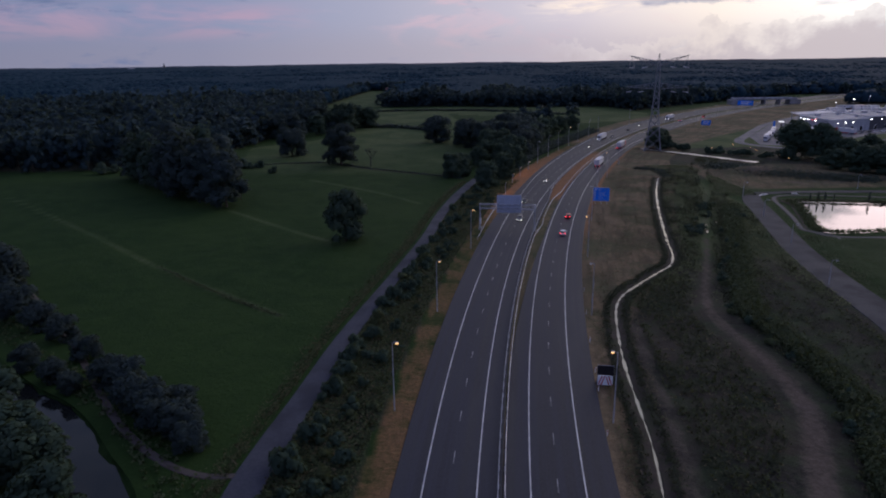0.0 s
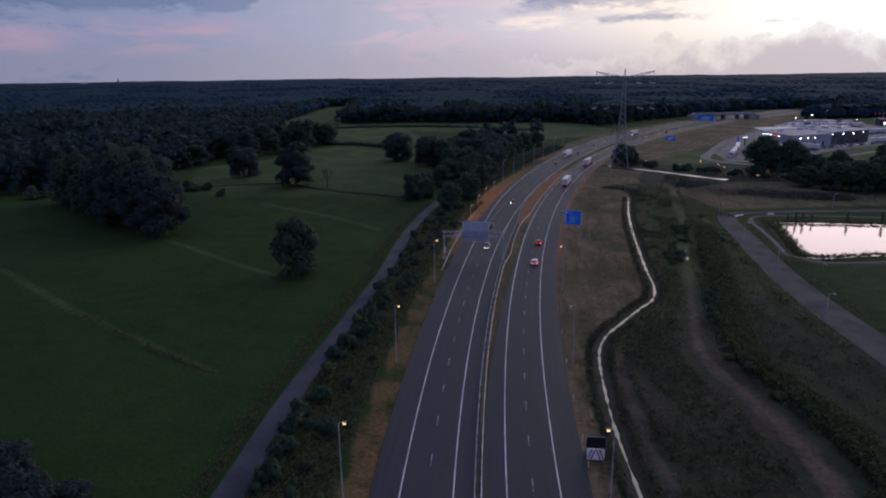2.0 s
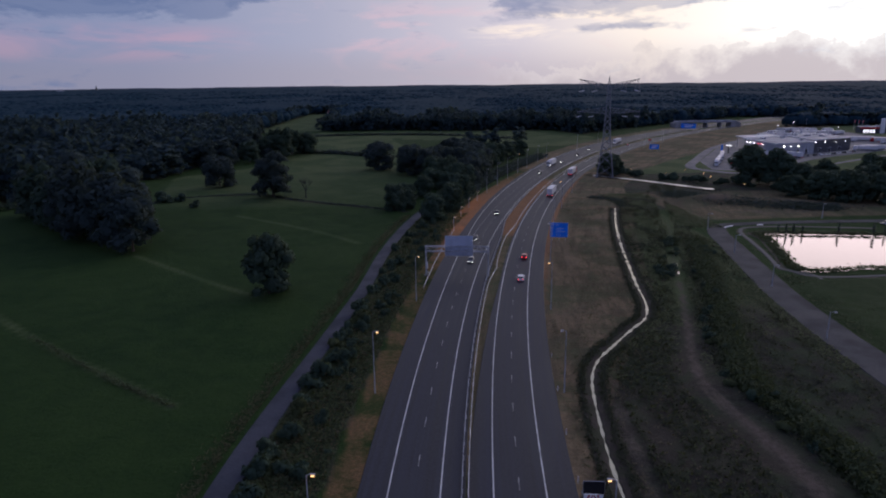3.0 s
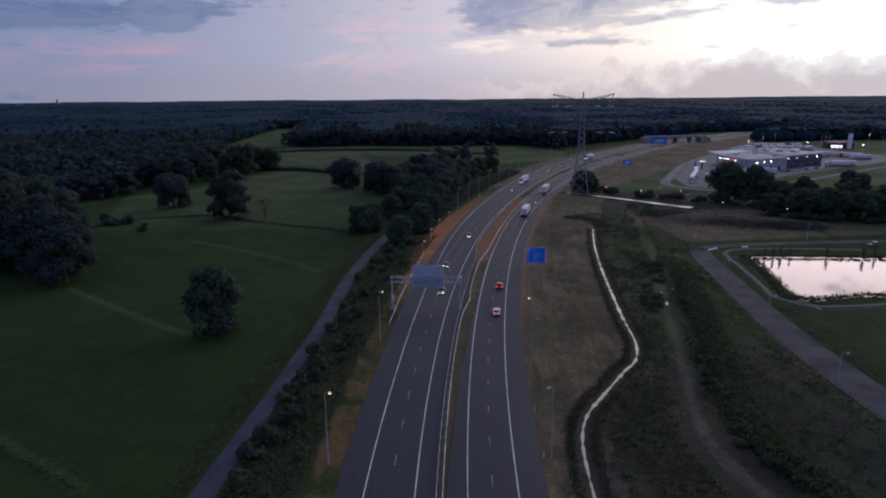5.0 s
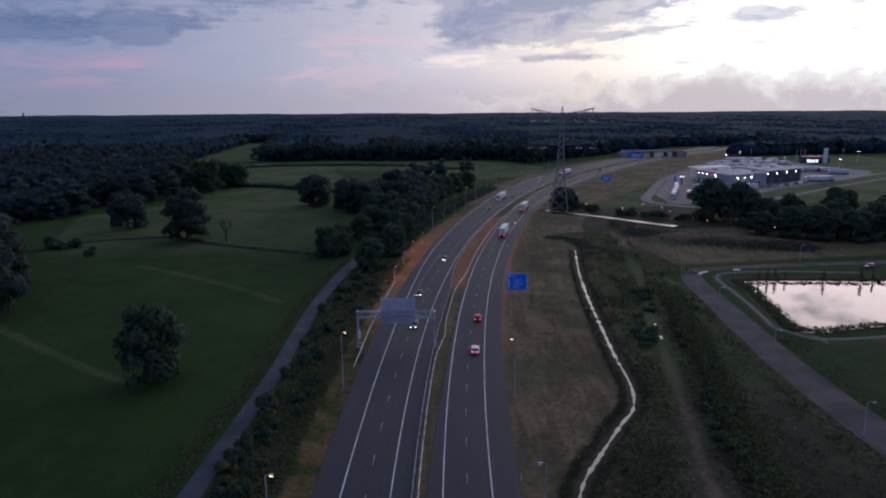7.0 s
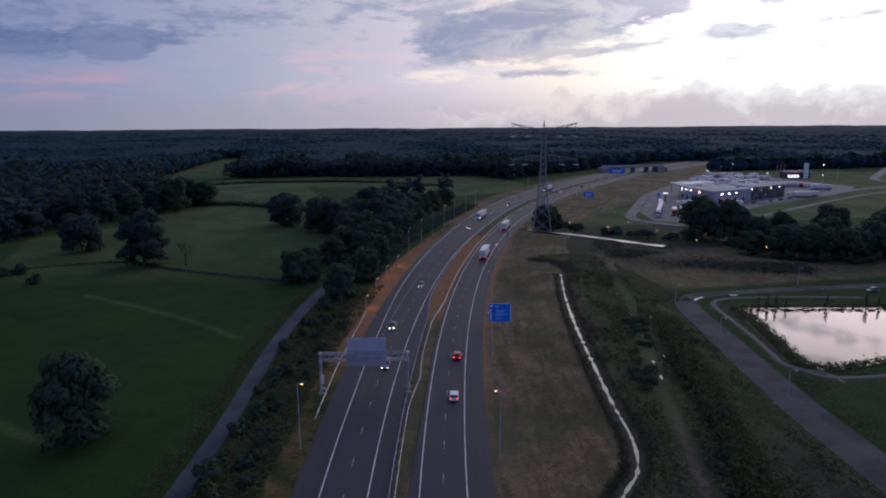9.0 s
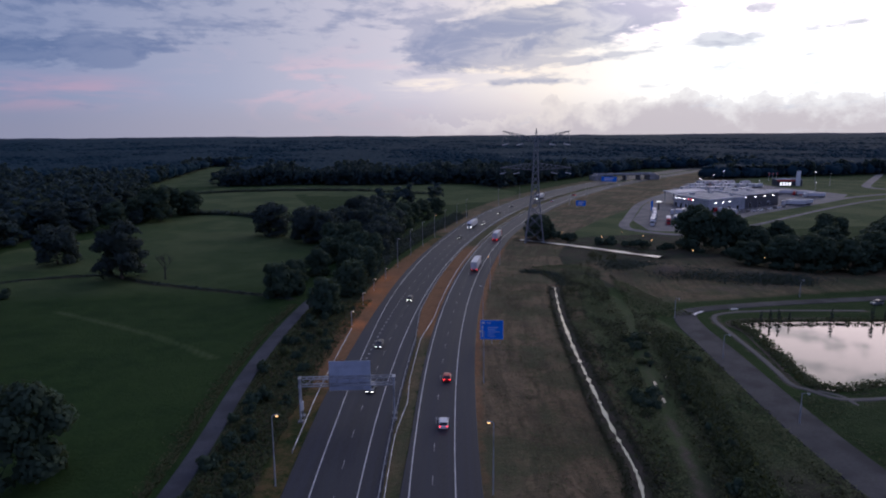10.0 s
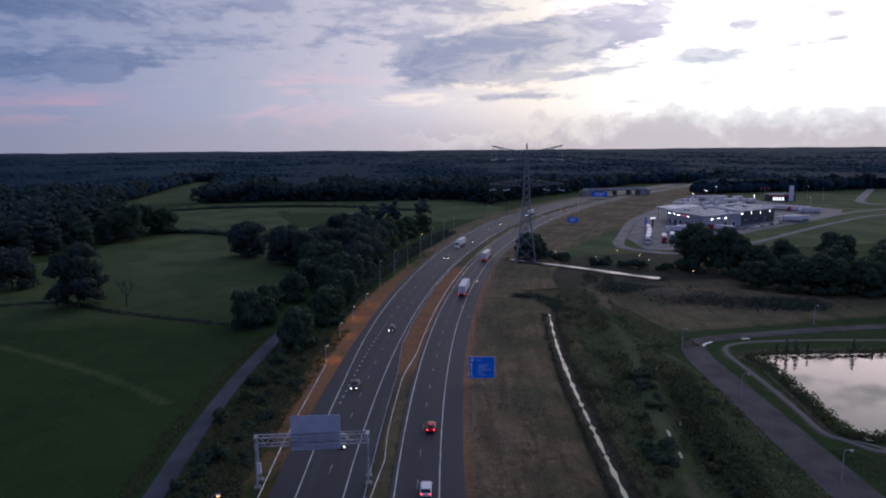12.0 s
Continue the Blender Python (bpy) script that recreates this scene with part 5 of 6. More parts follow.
def far_wood():
    """The closed canopy out to the horizon: crowns over a dark floor, then one rough skin, with fields left open."""
    rng = np.random.default_rng(22)
    r = [820.0]
    while r[-1] < 3300:
        r.append(r[-1] * 1.013)
    r = np.array(r)
    a = np.arange(math.radians(-46), math.radians(55), 0.0085)
    rr, aa = np.meshgrid(r, a, indexing="ij")
    rr = rr * (1 + rng.uniform(-0.006, 0.006, rr.shape))
    aa = aa + rng.uniform(-0.004, 0.004, aa.shape)
    x, y = (8 + rr * np.sin(aa)).ravel(), (40 + rr * np.cos(aa)).ravel()
    dist = rr.ravel()
    stand = np.array([noise.noise(Vector((p * 0.006, q * 0.0035, 1.0))) + 0.5 * noise.noise(Vector((p * 0.02, q * 0.012, 6.0))) for p, q in zip(x, y)])
    keep = ~open_land(x, y) & (stand > -0.52)
    x, y, dist, stand = x[keep], y[keep], dist[keep], stand[keep]
    size = rng.uniform(0.75, 1.3, len(x))
    rad = np.maximum(8.5, 0.0086 * dist) * size
    tall = (15 + 4.5 * stand) * rng.uniform(0.86, 1.12, len(x)) + step(dist, 1400, 4600) * 20
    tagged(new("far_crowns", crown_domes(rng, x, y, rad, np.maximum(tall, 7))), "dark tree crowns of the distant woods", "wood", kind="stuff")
    # the closed canopy between and behind them
    r = [835.0]
    while r[-1] < 4700:
        r.append(r[-1] * 1.0085)
    rr, aa = np.meshgrid(np.array(r), np.radians(np.linspace(-48, 56, 560)), indexing="ij")
    rr, aa = rr * (1 + rng.uniform(-0.002, 0.002, rr.shape)), aa + rng.uniform(-0.001, 0.001, aa.shape)
    x, y = 8 + rr * np.sin(aa), 40 + rr * np.cos(aa)
    mass = np.array([noise.noise(Vector((p * 0.004, q * 0.0025, 4.0))) for p, q in zip(x.ravel(), y.ravel())]).reshape(x.shape)
    z = 13.6 + 2.6 * mass + rng.normal(size=x.shape) * 0.6 + step(rr, 1400, 4600) * 20
    wood = ~open_land(x, y)
    idx = np.arange(x.size).reshape(x.shape)
    solid = wood[:-1, :-1] & wood[:-1, 1:] & wood[1:, 1:] & wood[1:, :-1]
    f = np.stack([idx[:-1, :-1], idx[:-1, 1:], idx[1:, 1:], idx[1:, :-1]], -1)[solid]
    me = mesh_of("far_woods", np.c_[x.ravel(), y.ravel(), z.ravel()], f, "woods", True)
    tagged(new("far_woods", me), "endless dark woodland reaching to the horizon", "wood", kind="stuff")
    # trees of the margins
    gx, gy = np.meshgrid(np.arange(-560, 1150, 11.0), np.arange(500, 1450, 11.0))
    x, y = (gx + rng.uniform(-4, 4, gx.shape)).ravel(), (gy + rng.uniform(-4, 4, gy.shape)).ravel()
    wood = ~open_land(x, y)
    rim = wood & (np.hypot(x, y) > 780) & (open_land(x, y - 16) | open_land(x - 14, y - 8) | open_land(x + 14, y - 8))
    kinds = [leaf_cloud(rng, crown_blobs(rng, 17, 7, 0.02, 11), 130, 1.5) for _ in range(5)]
    out = []
    for a, b in zip(x[rim], y[rim]):
        q = kinds[rng.integers(5)]
        t, s = rng.uniform(0, 6.28), rng.uniform(0.65, 1.2)
        q = np.stack([q[..., 0] * math.cos(t) - q[..., 1] * math.sin(t), q[..., 0] * math.sin(t) + q[..., 1] * math.cos(t), q[..., 2]], -1)
        out.append(np.stack([q[0] * s + (a, b, 0), q[1]]))
    tagged(new("wood_margin", leaf_mesh("wood_margin", np.concatenate(out, 1), "leaf_wood_haze")), "dark trees along the margins of far woods", "wood", kind="stuff")


far_wood()


def hills():
    a = np.radians(np.linspace(-60, 66, 500))
    top = np.array([40 + 6 * noise.noise(Vector((v * 9, 0.3, 0))) + 3 * noise.noise(Vector((v * 45, 4.3, 0))) for v in a])
    v = [(8 + 4820 * math.sin(t), 40 + 4820 * math.cos(t), -5) for t in a] + [(8 + 4840 * math.sin(t), 40 + 4840 * math.cos(t), h) for t, h in zip(a, top)]
    k = len(a)
    f = [(i, i + 1, k + i + 1, k + i) for i in range(k - 1)]
    tagged(new("backdrop_hills", mesh_of("backdrop_hills", v, f, "hills")), "wooded rise on the horizon, tinted with faint blue haze", "hills", kind="structure")


hills()


# ---- road furniture ----
def lamp_post(name, h, arm, lit, label, group):
    t = empty(name, Matrix(), label=label, category="street lamp", group=group)
    bm = bmesh.new()
    put_rod(bm, (0, 0, -0.2), (0, 0, 1.2), 0.12, 0.11, 10)
    put_rod(bm, (0, 0, 1.2), (0, 0, h), 0.105, 0.06, 10)
    part("mast", from_bm("mast", bm, "steel"), t)
    bm = bmesh.new()
    put_rod(bm, (0, 0, h - 0.05), (arm * 0.5, 0, h + 0.12), 0.05, n=8)
    put_rod(bm, (arm * 0.5, 0, h + 0.12), (arm, 0, h + 0.15), 0.045, n=8)
    part("arm", from_bm("arm", bm, "steel"), t)
    head = part("lamp_head", box("lamp_head", arm - 0.05, arm + 0.5, -0.15, 0.15, h + 0.08, h + 0.2, "steel", 0.03), t)
    part("lens", box("lens", arm + 0.06, arm + 0.44, -0.13, 0.13, h - 0.1, h + 0.078, lit or "sign_white"), head, label="glowing warm lens" if lit else "pale unlit lens")
    return t


def along_road(y, d, z=0.0, turn=0.0):
    x, yy = road_point(y, d)
    return pose(float(x), float(yy), z, 0, 0, turn - math.degrees(math.atan(float(slope(y)))))


lamp_lit = lamp_post("street_lamp", 11.7, 0.5, "lamp_warm", "tall galvanised motorway lamp post with glowing head", "lamps of the motorway")
lamp_off = lamp_post("street_lamp", 11.7, 0.5, "", "tall galvanised motorway lamp post, unlit", "lamps of the motorway")
spots = [(82.3, -17.8, 1), (124.3, -17.3, 1), (173.8, -17.1, 1), (334, -23.2, 0), (358, -23.6, 0), (381, -24, 0), (405, -24.5, 1), (427, -25, 0), (454, -26, 0), (477, -27, 0), (545, -27, 0), (590, -27, 0),
         (82, 16.4, 1), (126.5, 16.5, 0), (171, 16.7, 1), (216, 17.2, 0), (258, 17.0, 0), (301, 17.5, 1), (344, 18, 0), (560, 24, 0), (610, 24, 0)]
done = set()
for y, d, lit in spots:
    src = lamp_lit if lit else lamp_off
    m = along_road(y, d, 0.0, 0 if d < 0 else 180)
    if lit in done:
        copy_thing(src, m)
    else:
        done.add(lit)
        src.matrix_basis = m

small = lamp_post("path_lamp", 6.0, 0.9, "", "slim grey lamp post beside the pond lane", "lamps of the pond lane")
for i, (x, y, rz) in enumerate(((116.4, 248.5, 300), (108.6, 214, 340), (100.6, 179, 340), (91.7, 143, 350), (87, 108, 0), (170, 262, 270))):
    m = pose(x, y, 0, 0, 0, rz)
    if i:
        copy_thing(small, m)
    else:
        small.matrix_basis = m


# portal with the back of a large direction sign
def build_gantry():
    a, b = Vector((9.0, 200.7, 0)), Vector((26.65, 198.0, 0))
    span = (b - a).length
    t = empty("sign_gantry", Matrix.Translation(a) @ Matrix.Rotation(math.atan2(b.y - a.y, b.x - a.x), 4, "Z"), label="galvanised lattice portal carrying a large sign seen from behind", category="gantry")
    z0, z1 = 7.05, 8.5
    for x in (0, span):
        post = part("post", rods("post", [((x, -0.6, 0), (x, -0.6, z1))], 0.17, "steel", 10), t)
        part("raking_leg", rods("raking_leg", [((x, 0.6, z1), (x, 0.75, 5.0)), ((x, 0.75, 5.0), (x, 2.0, 0.1))], 0.14, "steel", 10), t)
        part("post_brace", rods("post_brace", [((x, -0.6, 1.6 + 1.7 * k), (x, 0.75 + 0.22 * max(0, 2.0 - k), 2.6 + 1.7 * k)) for k in range(3)], 0.05, "steel"), post)
        part("cap_plate", box("cap_plate", x - 0.3, x + 0.3, -0.75, 0.75, z1 + 0.02, z1 + 0.1, "steel", 0.01), post)
        for y in (-0.6, 2.0):
            part("footing", box("footing", x - 0.5, x + 0.5, y - 0.5, y + 0.5, -0.2, 0.25, "concrete", 0.03), post)
    part("switch_cabinet", box("switch_cabinet", -0.32, 0.32, 0.9, 1.35, 1.6, 3.4, "sign_white", 0.03), t, label="pale switch cabinet on the post")
    for y in (-0.6, 0.6):
        for z in (z0, z1):
            part("chord", box("chord", -0.3, span + 0.3, y - 0.09, y + 0.09, z - 0.09, z + 0.09, "steel", 0.015), t)
    n = 14
    for y in (-0.6, 0.6):
        for k in range(n):
            x0, x1 = span * k / n, span * (k + 1) / n
            part("web", rods("web", [((x0, y, z0 if k % 2 else z1), (x1, y, z1 if k % 2 else z0))], 0.045, "steel"), t)
    bar = rods("crosspiece", [((0, -0.6, 0), (0, 0.6, 0))], 0.04, "steel")
    for k in range(n + 1):
        for z in (z0, z1):
            part("crosspiece", bar, t, Matrix.Translation((span * k / n, 0, z)))
    x0, x1 = span * 0.305, span * 0.75
    panel = part("sign_panel", box("sign_panel", x0, x1, 0.9, 0.98, 5.5, 11.4, "sign_back", 0.02), t, label="grey back of the direction sign")
    for k in range(5):
        x = x0 + 0.12 + (x1 - x0 - 0.24) * k / 4
        part("rib", box("rib", x - 0.06, x + 0.06, 0.76, 0.897, 5.55, 11.35, "sign_back"), panel)
    for z in (6.2, 7.05, 8.5, 10.6):
        part("rail", box("rail", x0 + 0.05, x1 - 0.05, 0.7, 0.757, z - 0.05, z + 0.05, "sign_back"), panel)


build_gantry()


def build_blue_sign():
    t = empty("direction_sign", pose(57.2, 237.2, 0, 0, 0, -14), label="large blue motorway direction sign with white lines of writing", category="road sign")
    w, z0, z1 = 3.0, 1.25, 6.45
    for x in (-2.2, 0.0, 2.2):
        part("post", rods("post", [((x, 0.16, -0.2), (x, 0.16, 5.7))], 0.08, "steel", 8), t)
    part("border", box("border", -w, w, -0.02, 0.05, z0, z1, "sign_white", 0.02), t)
    panel = part("panel", box("panel", -w + 0.07, w - 0.07, -0.05, -0.024, z0 + 0.07, z1 - 0.07, "sign_blue"), t)
    for i, (x, z, l, h) in enumerate(((-2.6, 5.45, 0.75, 0.5), (-1.3, 5.6, 1.2, 0.12), (-1.0, 4.4, 2.6, 0.1), (-1.0, 3.85, 2.0, 0.09), (-1.0, 3.25, 3.1, 0.1), (-1.0, 2.65, 1.4, 0.09), (-1.0, 2.05, 1.9, 0.09))):
        part("text_bar", box("text_bar", x, x + l, -0.062, -0.052, z, z + h, "sign_white"), panel)
    part("arrow_shaft", box("arrow_shaft", -2.5, -2.3, -0.062, -0.052, 1.8, 4.6, "sign_white"), panel)
    bm = bmesh.new()
    v = [bm.verts.new(p) for p in ((-2.75, -0.06, 4.5), (-2.05, -0.06, 4.5), (-2.4, -0.06, 5.0))]
    bm.faces.new(v)
    part("arrow_tip", from_bm("arrow_tip", bm, "sign_white"), panel)


build_blue_sign()


def build_warning_trailer():
    t = empty("warning_trailer", pose(25.2, 92.6, 0, 0, 0, -8), label="roadworks trailer with dark message board and red-white chevrons", category="trailer")
    part("chassis", box("chassis", -1.1, 1.1, -1.3, 1.6, 0.5, 0.75, "steel_dark", 0.03), t)
    part("drawbar", rods("drawbar", [((-0.5, 1.6, 0.6), (0, 3.0, 0.55)), ((0.5, 1.6, 0.6), (0, 3.0, 0.55))], 0.05, "steel_dark"), t)
    for x in (-1.2, 1.2):
        wheel = part("wheel", rods("wheel", [((x - 0.11, 0, 0.35), (x + 0.11, 0, 0.35))], 0.35, "rubber", 16), t)
        part("rim", rods("rim", [((x - 0.12, 0, 0.35), (x + 0.12, 0, 0.35))], 0.18, "steel", 12), wheel)
    board = part("chevron_board", box("chevron_board", -1.25, 1.25, -1.42, -1.34, 0.5, 2.2, "sign_white", 0.01), t)
    for k in range(-2, 3):
        bm = bmesh.new()
        for s in (-1, 1):
            x = k * 0.5 + 0.12 * s
            q = [(s * (abs(k) * 0.5 + 0.05), 0.55), (s * (abs(k) * 0.5 + 0.3), 0.55), (s * max(0.0, abs(k) * 0.5 - 0.35), 2.15), (s * max(0.0, abs(k) * 0.5 - 0.6), 2.15)]
            vs = [bm.verts.new((min(1.22, max(-1.22, px)), -1.424, pz)) for px, pz in q]
            if len({(round(v.co.x, 3), round(v.co.z, 3)) for v in vs}) == 4:
                bm.faces.new(vs)
        part("chevron", from_bm("chevron", bm, "sign_red"), board)
    sc = part("message_board", box("message_board", -1.35, 1.35, -1.44, -1.25, 2.35, 4.1, "black", 0.03), t, label="dark unlit message board")
    part("rim_frame", rods("rim_frame", [((-1.35, -1.35, 2.33), (1.35, -1.35, 2.33)), ((-1.35, -1.35, 4.12), (1.35, -1.35, 4.12)), ((-1.36, -1.35, 2.33), (-1.36, -1.35, 4.12)), ((1.36, -1.35, 2.33), (1.36, -1.35, 4.12))], 0.04, "steel"), sc)
    part("mast", box("mast", -0.12, 0.12, -1.24, -1.0, 0.7, 3.6, "steel"), t)
    part("battery_box", box("battery_box", -0.8, 0.8, -0.3, 0.9, 0.76, 1.3, "sign_white", 0.04), t)


build_warning_trailer()

post_kind = None
for y, d in ((78, 15.0), (92, 15.2), (99, 15.3), (112, 15.3), (127, 15.4), (142, 15.4)):
    m = along_road(y, d)
    if post_kind is None:
        post_kind = empty("marker_post", m, label="short white verge marker post", category="marker post", group="verge marker posts")
        part("stake", box("stake", -0.06, 0.06, -0.05, 0.05, -0.2, 1.0, "sign_white", 0.01), post_kind)
        part("reflector", box("reflector", -0.04, 0.04, -0.056, -0.05, 0.75, 0.92, "sign_red"), post_kind)
    else:
        copy_thing(post_kind, m)


def guard_rail(d, y0, y1, label, face=1):
    ys = np.arange(y0, y1, 4.0)
    dd = np.array([float(d(y)) for y in ys])
    x, yy = road_point(ys, dd)
    line = np.c_[x, yy]
    t = empty("guard_rail", Matrix(), label=label, category="crash barrier", group="crash barriers of the motorway")
    f = face
    part("beam", band("beam", line, [(0.0, 0.5), (0.06 * f, 0.55), (0.0, 0.61), (0.06 * f, 0.69), (0.0, 0.74), (-0.05 * f, 0.74), (-0.05 * f, 0.5)], "steel"), t)
    me = box("post", -0.05, 0.05, -0.05, 0.05, -0.3, 0.72, "steel")
    for p, y in zip(line, ys):
        if y < 330:
            part("post", me, t, pose(float(p[0]) - 0.09 * f, float(p[1]), 0))


guard_rail(lambda y: at_y(y, (60, 0.15), (190, 0.3), (204, 1.5), (215, 0.9), (245, 0.8), (262, 2.4), (420, 2.7)), 40, 520, "galvanised crash barrier along the central reservation", 1)
guard_rail(lambda y: at_y(y, (60, -0.75), (190, -0.6), (204, -0.5), (215, -0.5), (245, -0.7), (270, -2.6), (420, -2.7)), 40, 520, "galvanised crash barrier beside the oncoming lanes", -1)
guard_rail(lambda y: edge_l(y) - at_y(y, (184, 5.4), (205, 5.9), (255, 6.2)), 184, 256, "short galvanised crash barrier guarding the portal post", 1)


# ---- vehicles ----
def wheel_at(t, x, y, r, w=0.22):
    wheel = part("wheel", rods("wheel", [((x - w / 2, y, r), (x + w / 2, y, r))], r, "rubber", 14), t)
    part("rim", rods("rim", [((x - w / 2 - 0.01, y, r), (x + w / 2 + 0.01, y, r))], r * 0.58, "steel", 10), wheel)


def make_car(paint, label, wagon=0.0, lit=True):
    t = empty("car", Matrix(), label=label, category="car", group="cars on the motorway")

    def ring(y, hw, z0, z1, k=0.82):
        return [(-hw, y, z0), (-hw * 1.02, y, (z0 + z1) / 2), (-hw * 0.97, y, z1 - 0.04), (-hw * k, y, z1), (hw * k, y, z1), (hw * 0.97, y, z1 - 0.04), (hw * 1.02, y, (z0 + z1) / 2), (hw, y, z0)]

    body = [ring(-2.12, 0.72, 0.38, 0.78), ring(-2.02, 0.84, 0.28, 0.94), ring(-1.2, 0.89, 0.24, 0.97), ring(0.6, 0.9, 0.22, 0.95), ring(1.45, 0.88, 0.24, 0.86), ring(1.98, 0.8, 0.28, 0.72), ring(2.12, 0.66, 0.36, 0.6)]
    part("body", loft("body", body, paint, smooth=False), t)
    rear = -1.95 - wagon
    glass = [ring(rear + 0.02, 0.78, 0.9, 0.96), ring(rear + 0.42 - wagon, 0.72, 0.9, 1.36, 0.86), ring(-0.9, 0.72, 0.9, 1.43, 0.86), ring(0.25, 0.7, 0.9, 1.41, 0.86), ring(1.15, 0.78, 0.88, 0.92)]
    part("glazed_cabin", loft("glazed_cabin", glass, "glass"), t, label="dark tinted glazing")
    part("roof", loft("roof", [ring(rear + 0.5 - wagon, 0.68, 1.36, 1.42, 0.9), ring(-0.9, 0.69, 1.42, 1.49, 0.9), ring(0.3, 0.66, 1.4, 1.46, 0.9)], paint), t)
    for x in (-0.8, 0.8):
        for y in (-1.3, 1.32):
            wheel_at(t, x, y, 0.32)
        part("headlight", box("headlight", x * 0.72 - 0.16, x * 0.72 + 0.16, 2.06, 2.16, 0.44, 0.56, "headlight" if lit else "sign_white", 0.02), t, label="lit headlight" if lit else "clear headlight, off")
        part("taillight", box("taillight", x * 0.82 - 0.14, x * 0.82 + 0.14, -2.15, -2.05, 0.68, 0.86, "lamp_red" if lit else "sign_red", 0.02), t, label="lit red tail light" if lit else "red tail light, off")
        part("mirror", box("mirror", x * 1.22 - 0.1, x * 1.22 + 0.1, 0.72, 0.84, 0.95, 1.08, paint, 0.02), t)
    return t


def make_lorry(cab, skin, skirt, label, lit=True):
    t = empty("lorry", Matrix(), label=label, category="lorry", group="lorries")
    part("trailer_box", box("trailer_box", -1.27, 1.27, -8.1, 5.2, 1.15, 4.0, skin, 0.05), t)
    part("rear_door", box("rear_door", -1.2, 1.2, -8.14, -8.102, 1.3, 3.92, skin, 0.01), t)
    part("underrun", box("underrun", -1.22, 1.22, -8.1, -7.9, 0.55, 1.1, skirt, 0.02), t)
    part("side_skirt", box("side_skirt", -1.2, 1.2, -4.0, 2.6, 0.5, 1.1, skirt, 0.02), t)

    def ring(y, hw, z0, z1):
        return [(-hw, y, z0), (-hw, y, z1 - 0.15), (-hw + 0.15, y, z1), (hw - 0.15, y, z1), (hw, y, z1 - 0.15), (hw, y, z0)]

    part("cab", loft("cab", [ring(5.9, 1.23, 0.6, 3.7), ring(7.3, 1.23, 0.6, 3.75), ring(7.95, 1.2, 0.55, 3.0), ring(8.15, 1.18, 0.5, 1.9), ring(8.2, 1.15, 0.45, 1.0)], cab), t)
    part("windscreen", loft("windscreen", [[(-1.05, 8.17, 2.0), (-1.02, 7.98, 2.95), (1.02, 7.98, 2.95), (1.05, 8.17, 2.0)], [(-1.05, 8.23, 2.0), (-1.02, 8.04, 2.95), (1.02, 8.04, 2.95), (1.05, 8.23, 2.0)]], "glass"), t)
    part("frame", box("frame", -0.5, 0.5, -7.8, 7.6, 0.75, 1.1, "black"), t)
    for y in (-6.6, -5.3, -4.0, 4.6, 7.0):
        for x in (-1.08, 1.08):
            wheel_at(t, x, y, 0.5, 0.3)
    for x in (-1.0, 1.0):
        part("taillight", box("taillight", x - 0.2, x + 0.2, -8.16, -8.1, 0.85, 1.0, "lamp_red" if lit else "sign_red", 0.01), t, label="lit red tail light" if lit else "red tail light, off")
        part("headlight", box("headlight", x - 0.18, x + 0.18, 8.14, 8.24, 0.7, 0.9, "headlight" if lit else "sign_white", 0.02), t, label="lit headlight" if lit else "clear headlight, off")
        part("mirror", box("mirror", x * 1.35 - 0.08, x * 1.35 + 0.08, 7.8, 7.95, 2.1, 2.8, "black", 0.02), t)
    return t


red = make_car("paint_red", "small red hatchback with glowing tail lights")
red.matrix_basis = along_road(217.5, 9.1, 0.09)
white = make_car("paint_white", "white estate car with glowing tail lights", 0.1)
white.matrix_basis = along_road(194.5, 9.0, 0.09)
dark = make_car("paint_dark", "dark saloon car with lit headlights")
grey = make_car("paint_grey", "grey car with lit headlights", 0.08)
for i, (y, d) in enumerate(((239, -9.4), (284, -8.0), (403, -10.3), (497, -10.3))):
    m = along_road(y, d, 0.09, 180)
    if i:
        copy_thing(dark, m)
    else:
        dark.matrix_basis = m
for i, (y, d) in enumerate(((211, -7.0), (454, -9.0), (534, -12.7))):
    m = along_road(y, d, 0.09, 180)
    if i:
        copy_thing(grey, m)
    else:
        grey.matrix_basis = m
copy_thing(red, along_road(620, 9.3, 0.09))
copy_thing(white, along_road(575, 5.9, 0.09))
lorry_white = make_lorry("paint_white", "tin", "black", "white articulated box lorry")
lorry_white.matrix_basis = along_road(335.5, 9.2, 0.09)
lorry_red = make_lorry("paint_red", "tin", "paint_red", "articulated lorry with red cab and pale trailer")
lorry_red.matrix_basis = along_road(406, 8.8, 0.09)
copy_thing(lorry_white, along_road(441, -12.6, 0.09, 180))
copy_thing(lorry_white, along_road(590, -9.4, 0.09, 180))


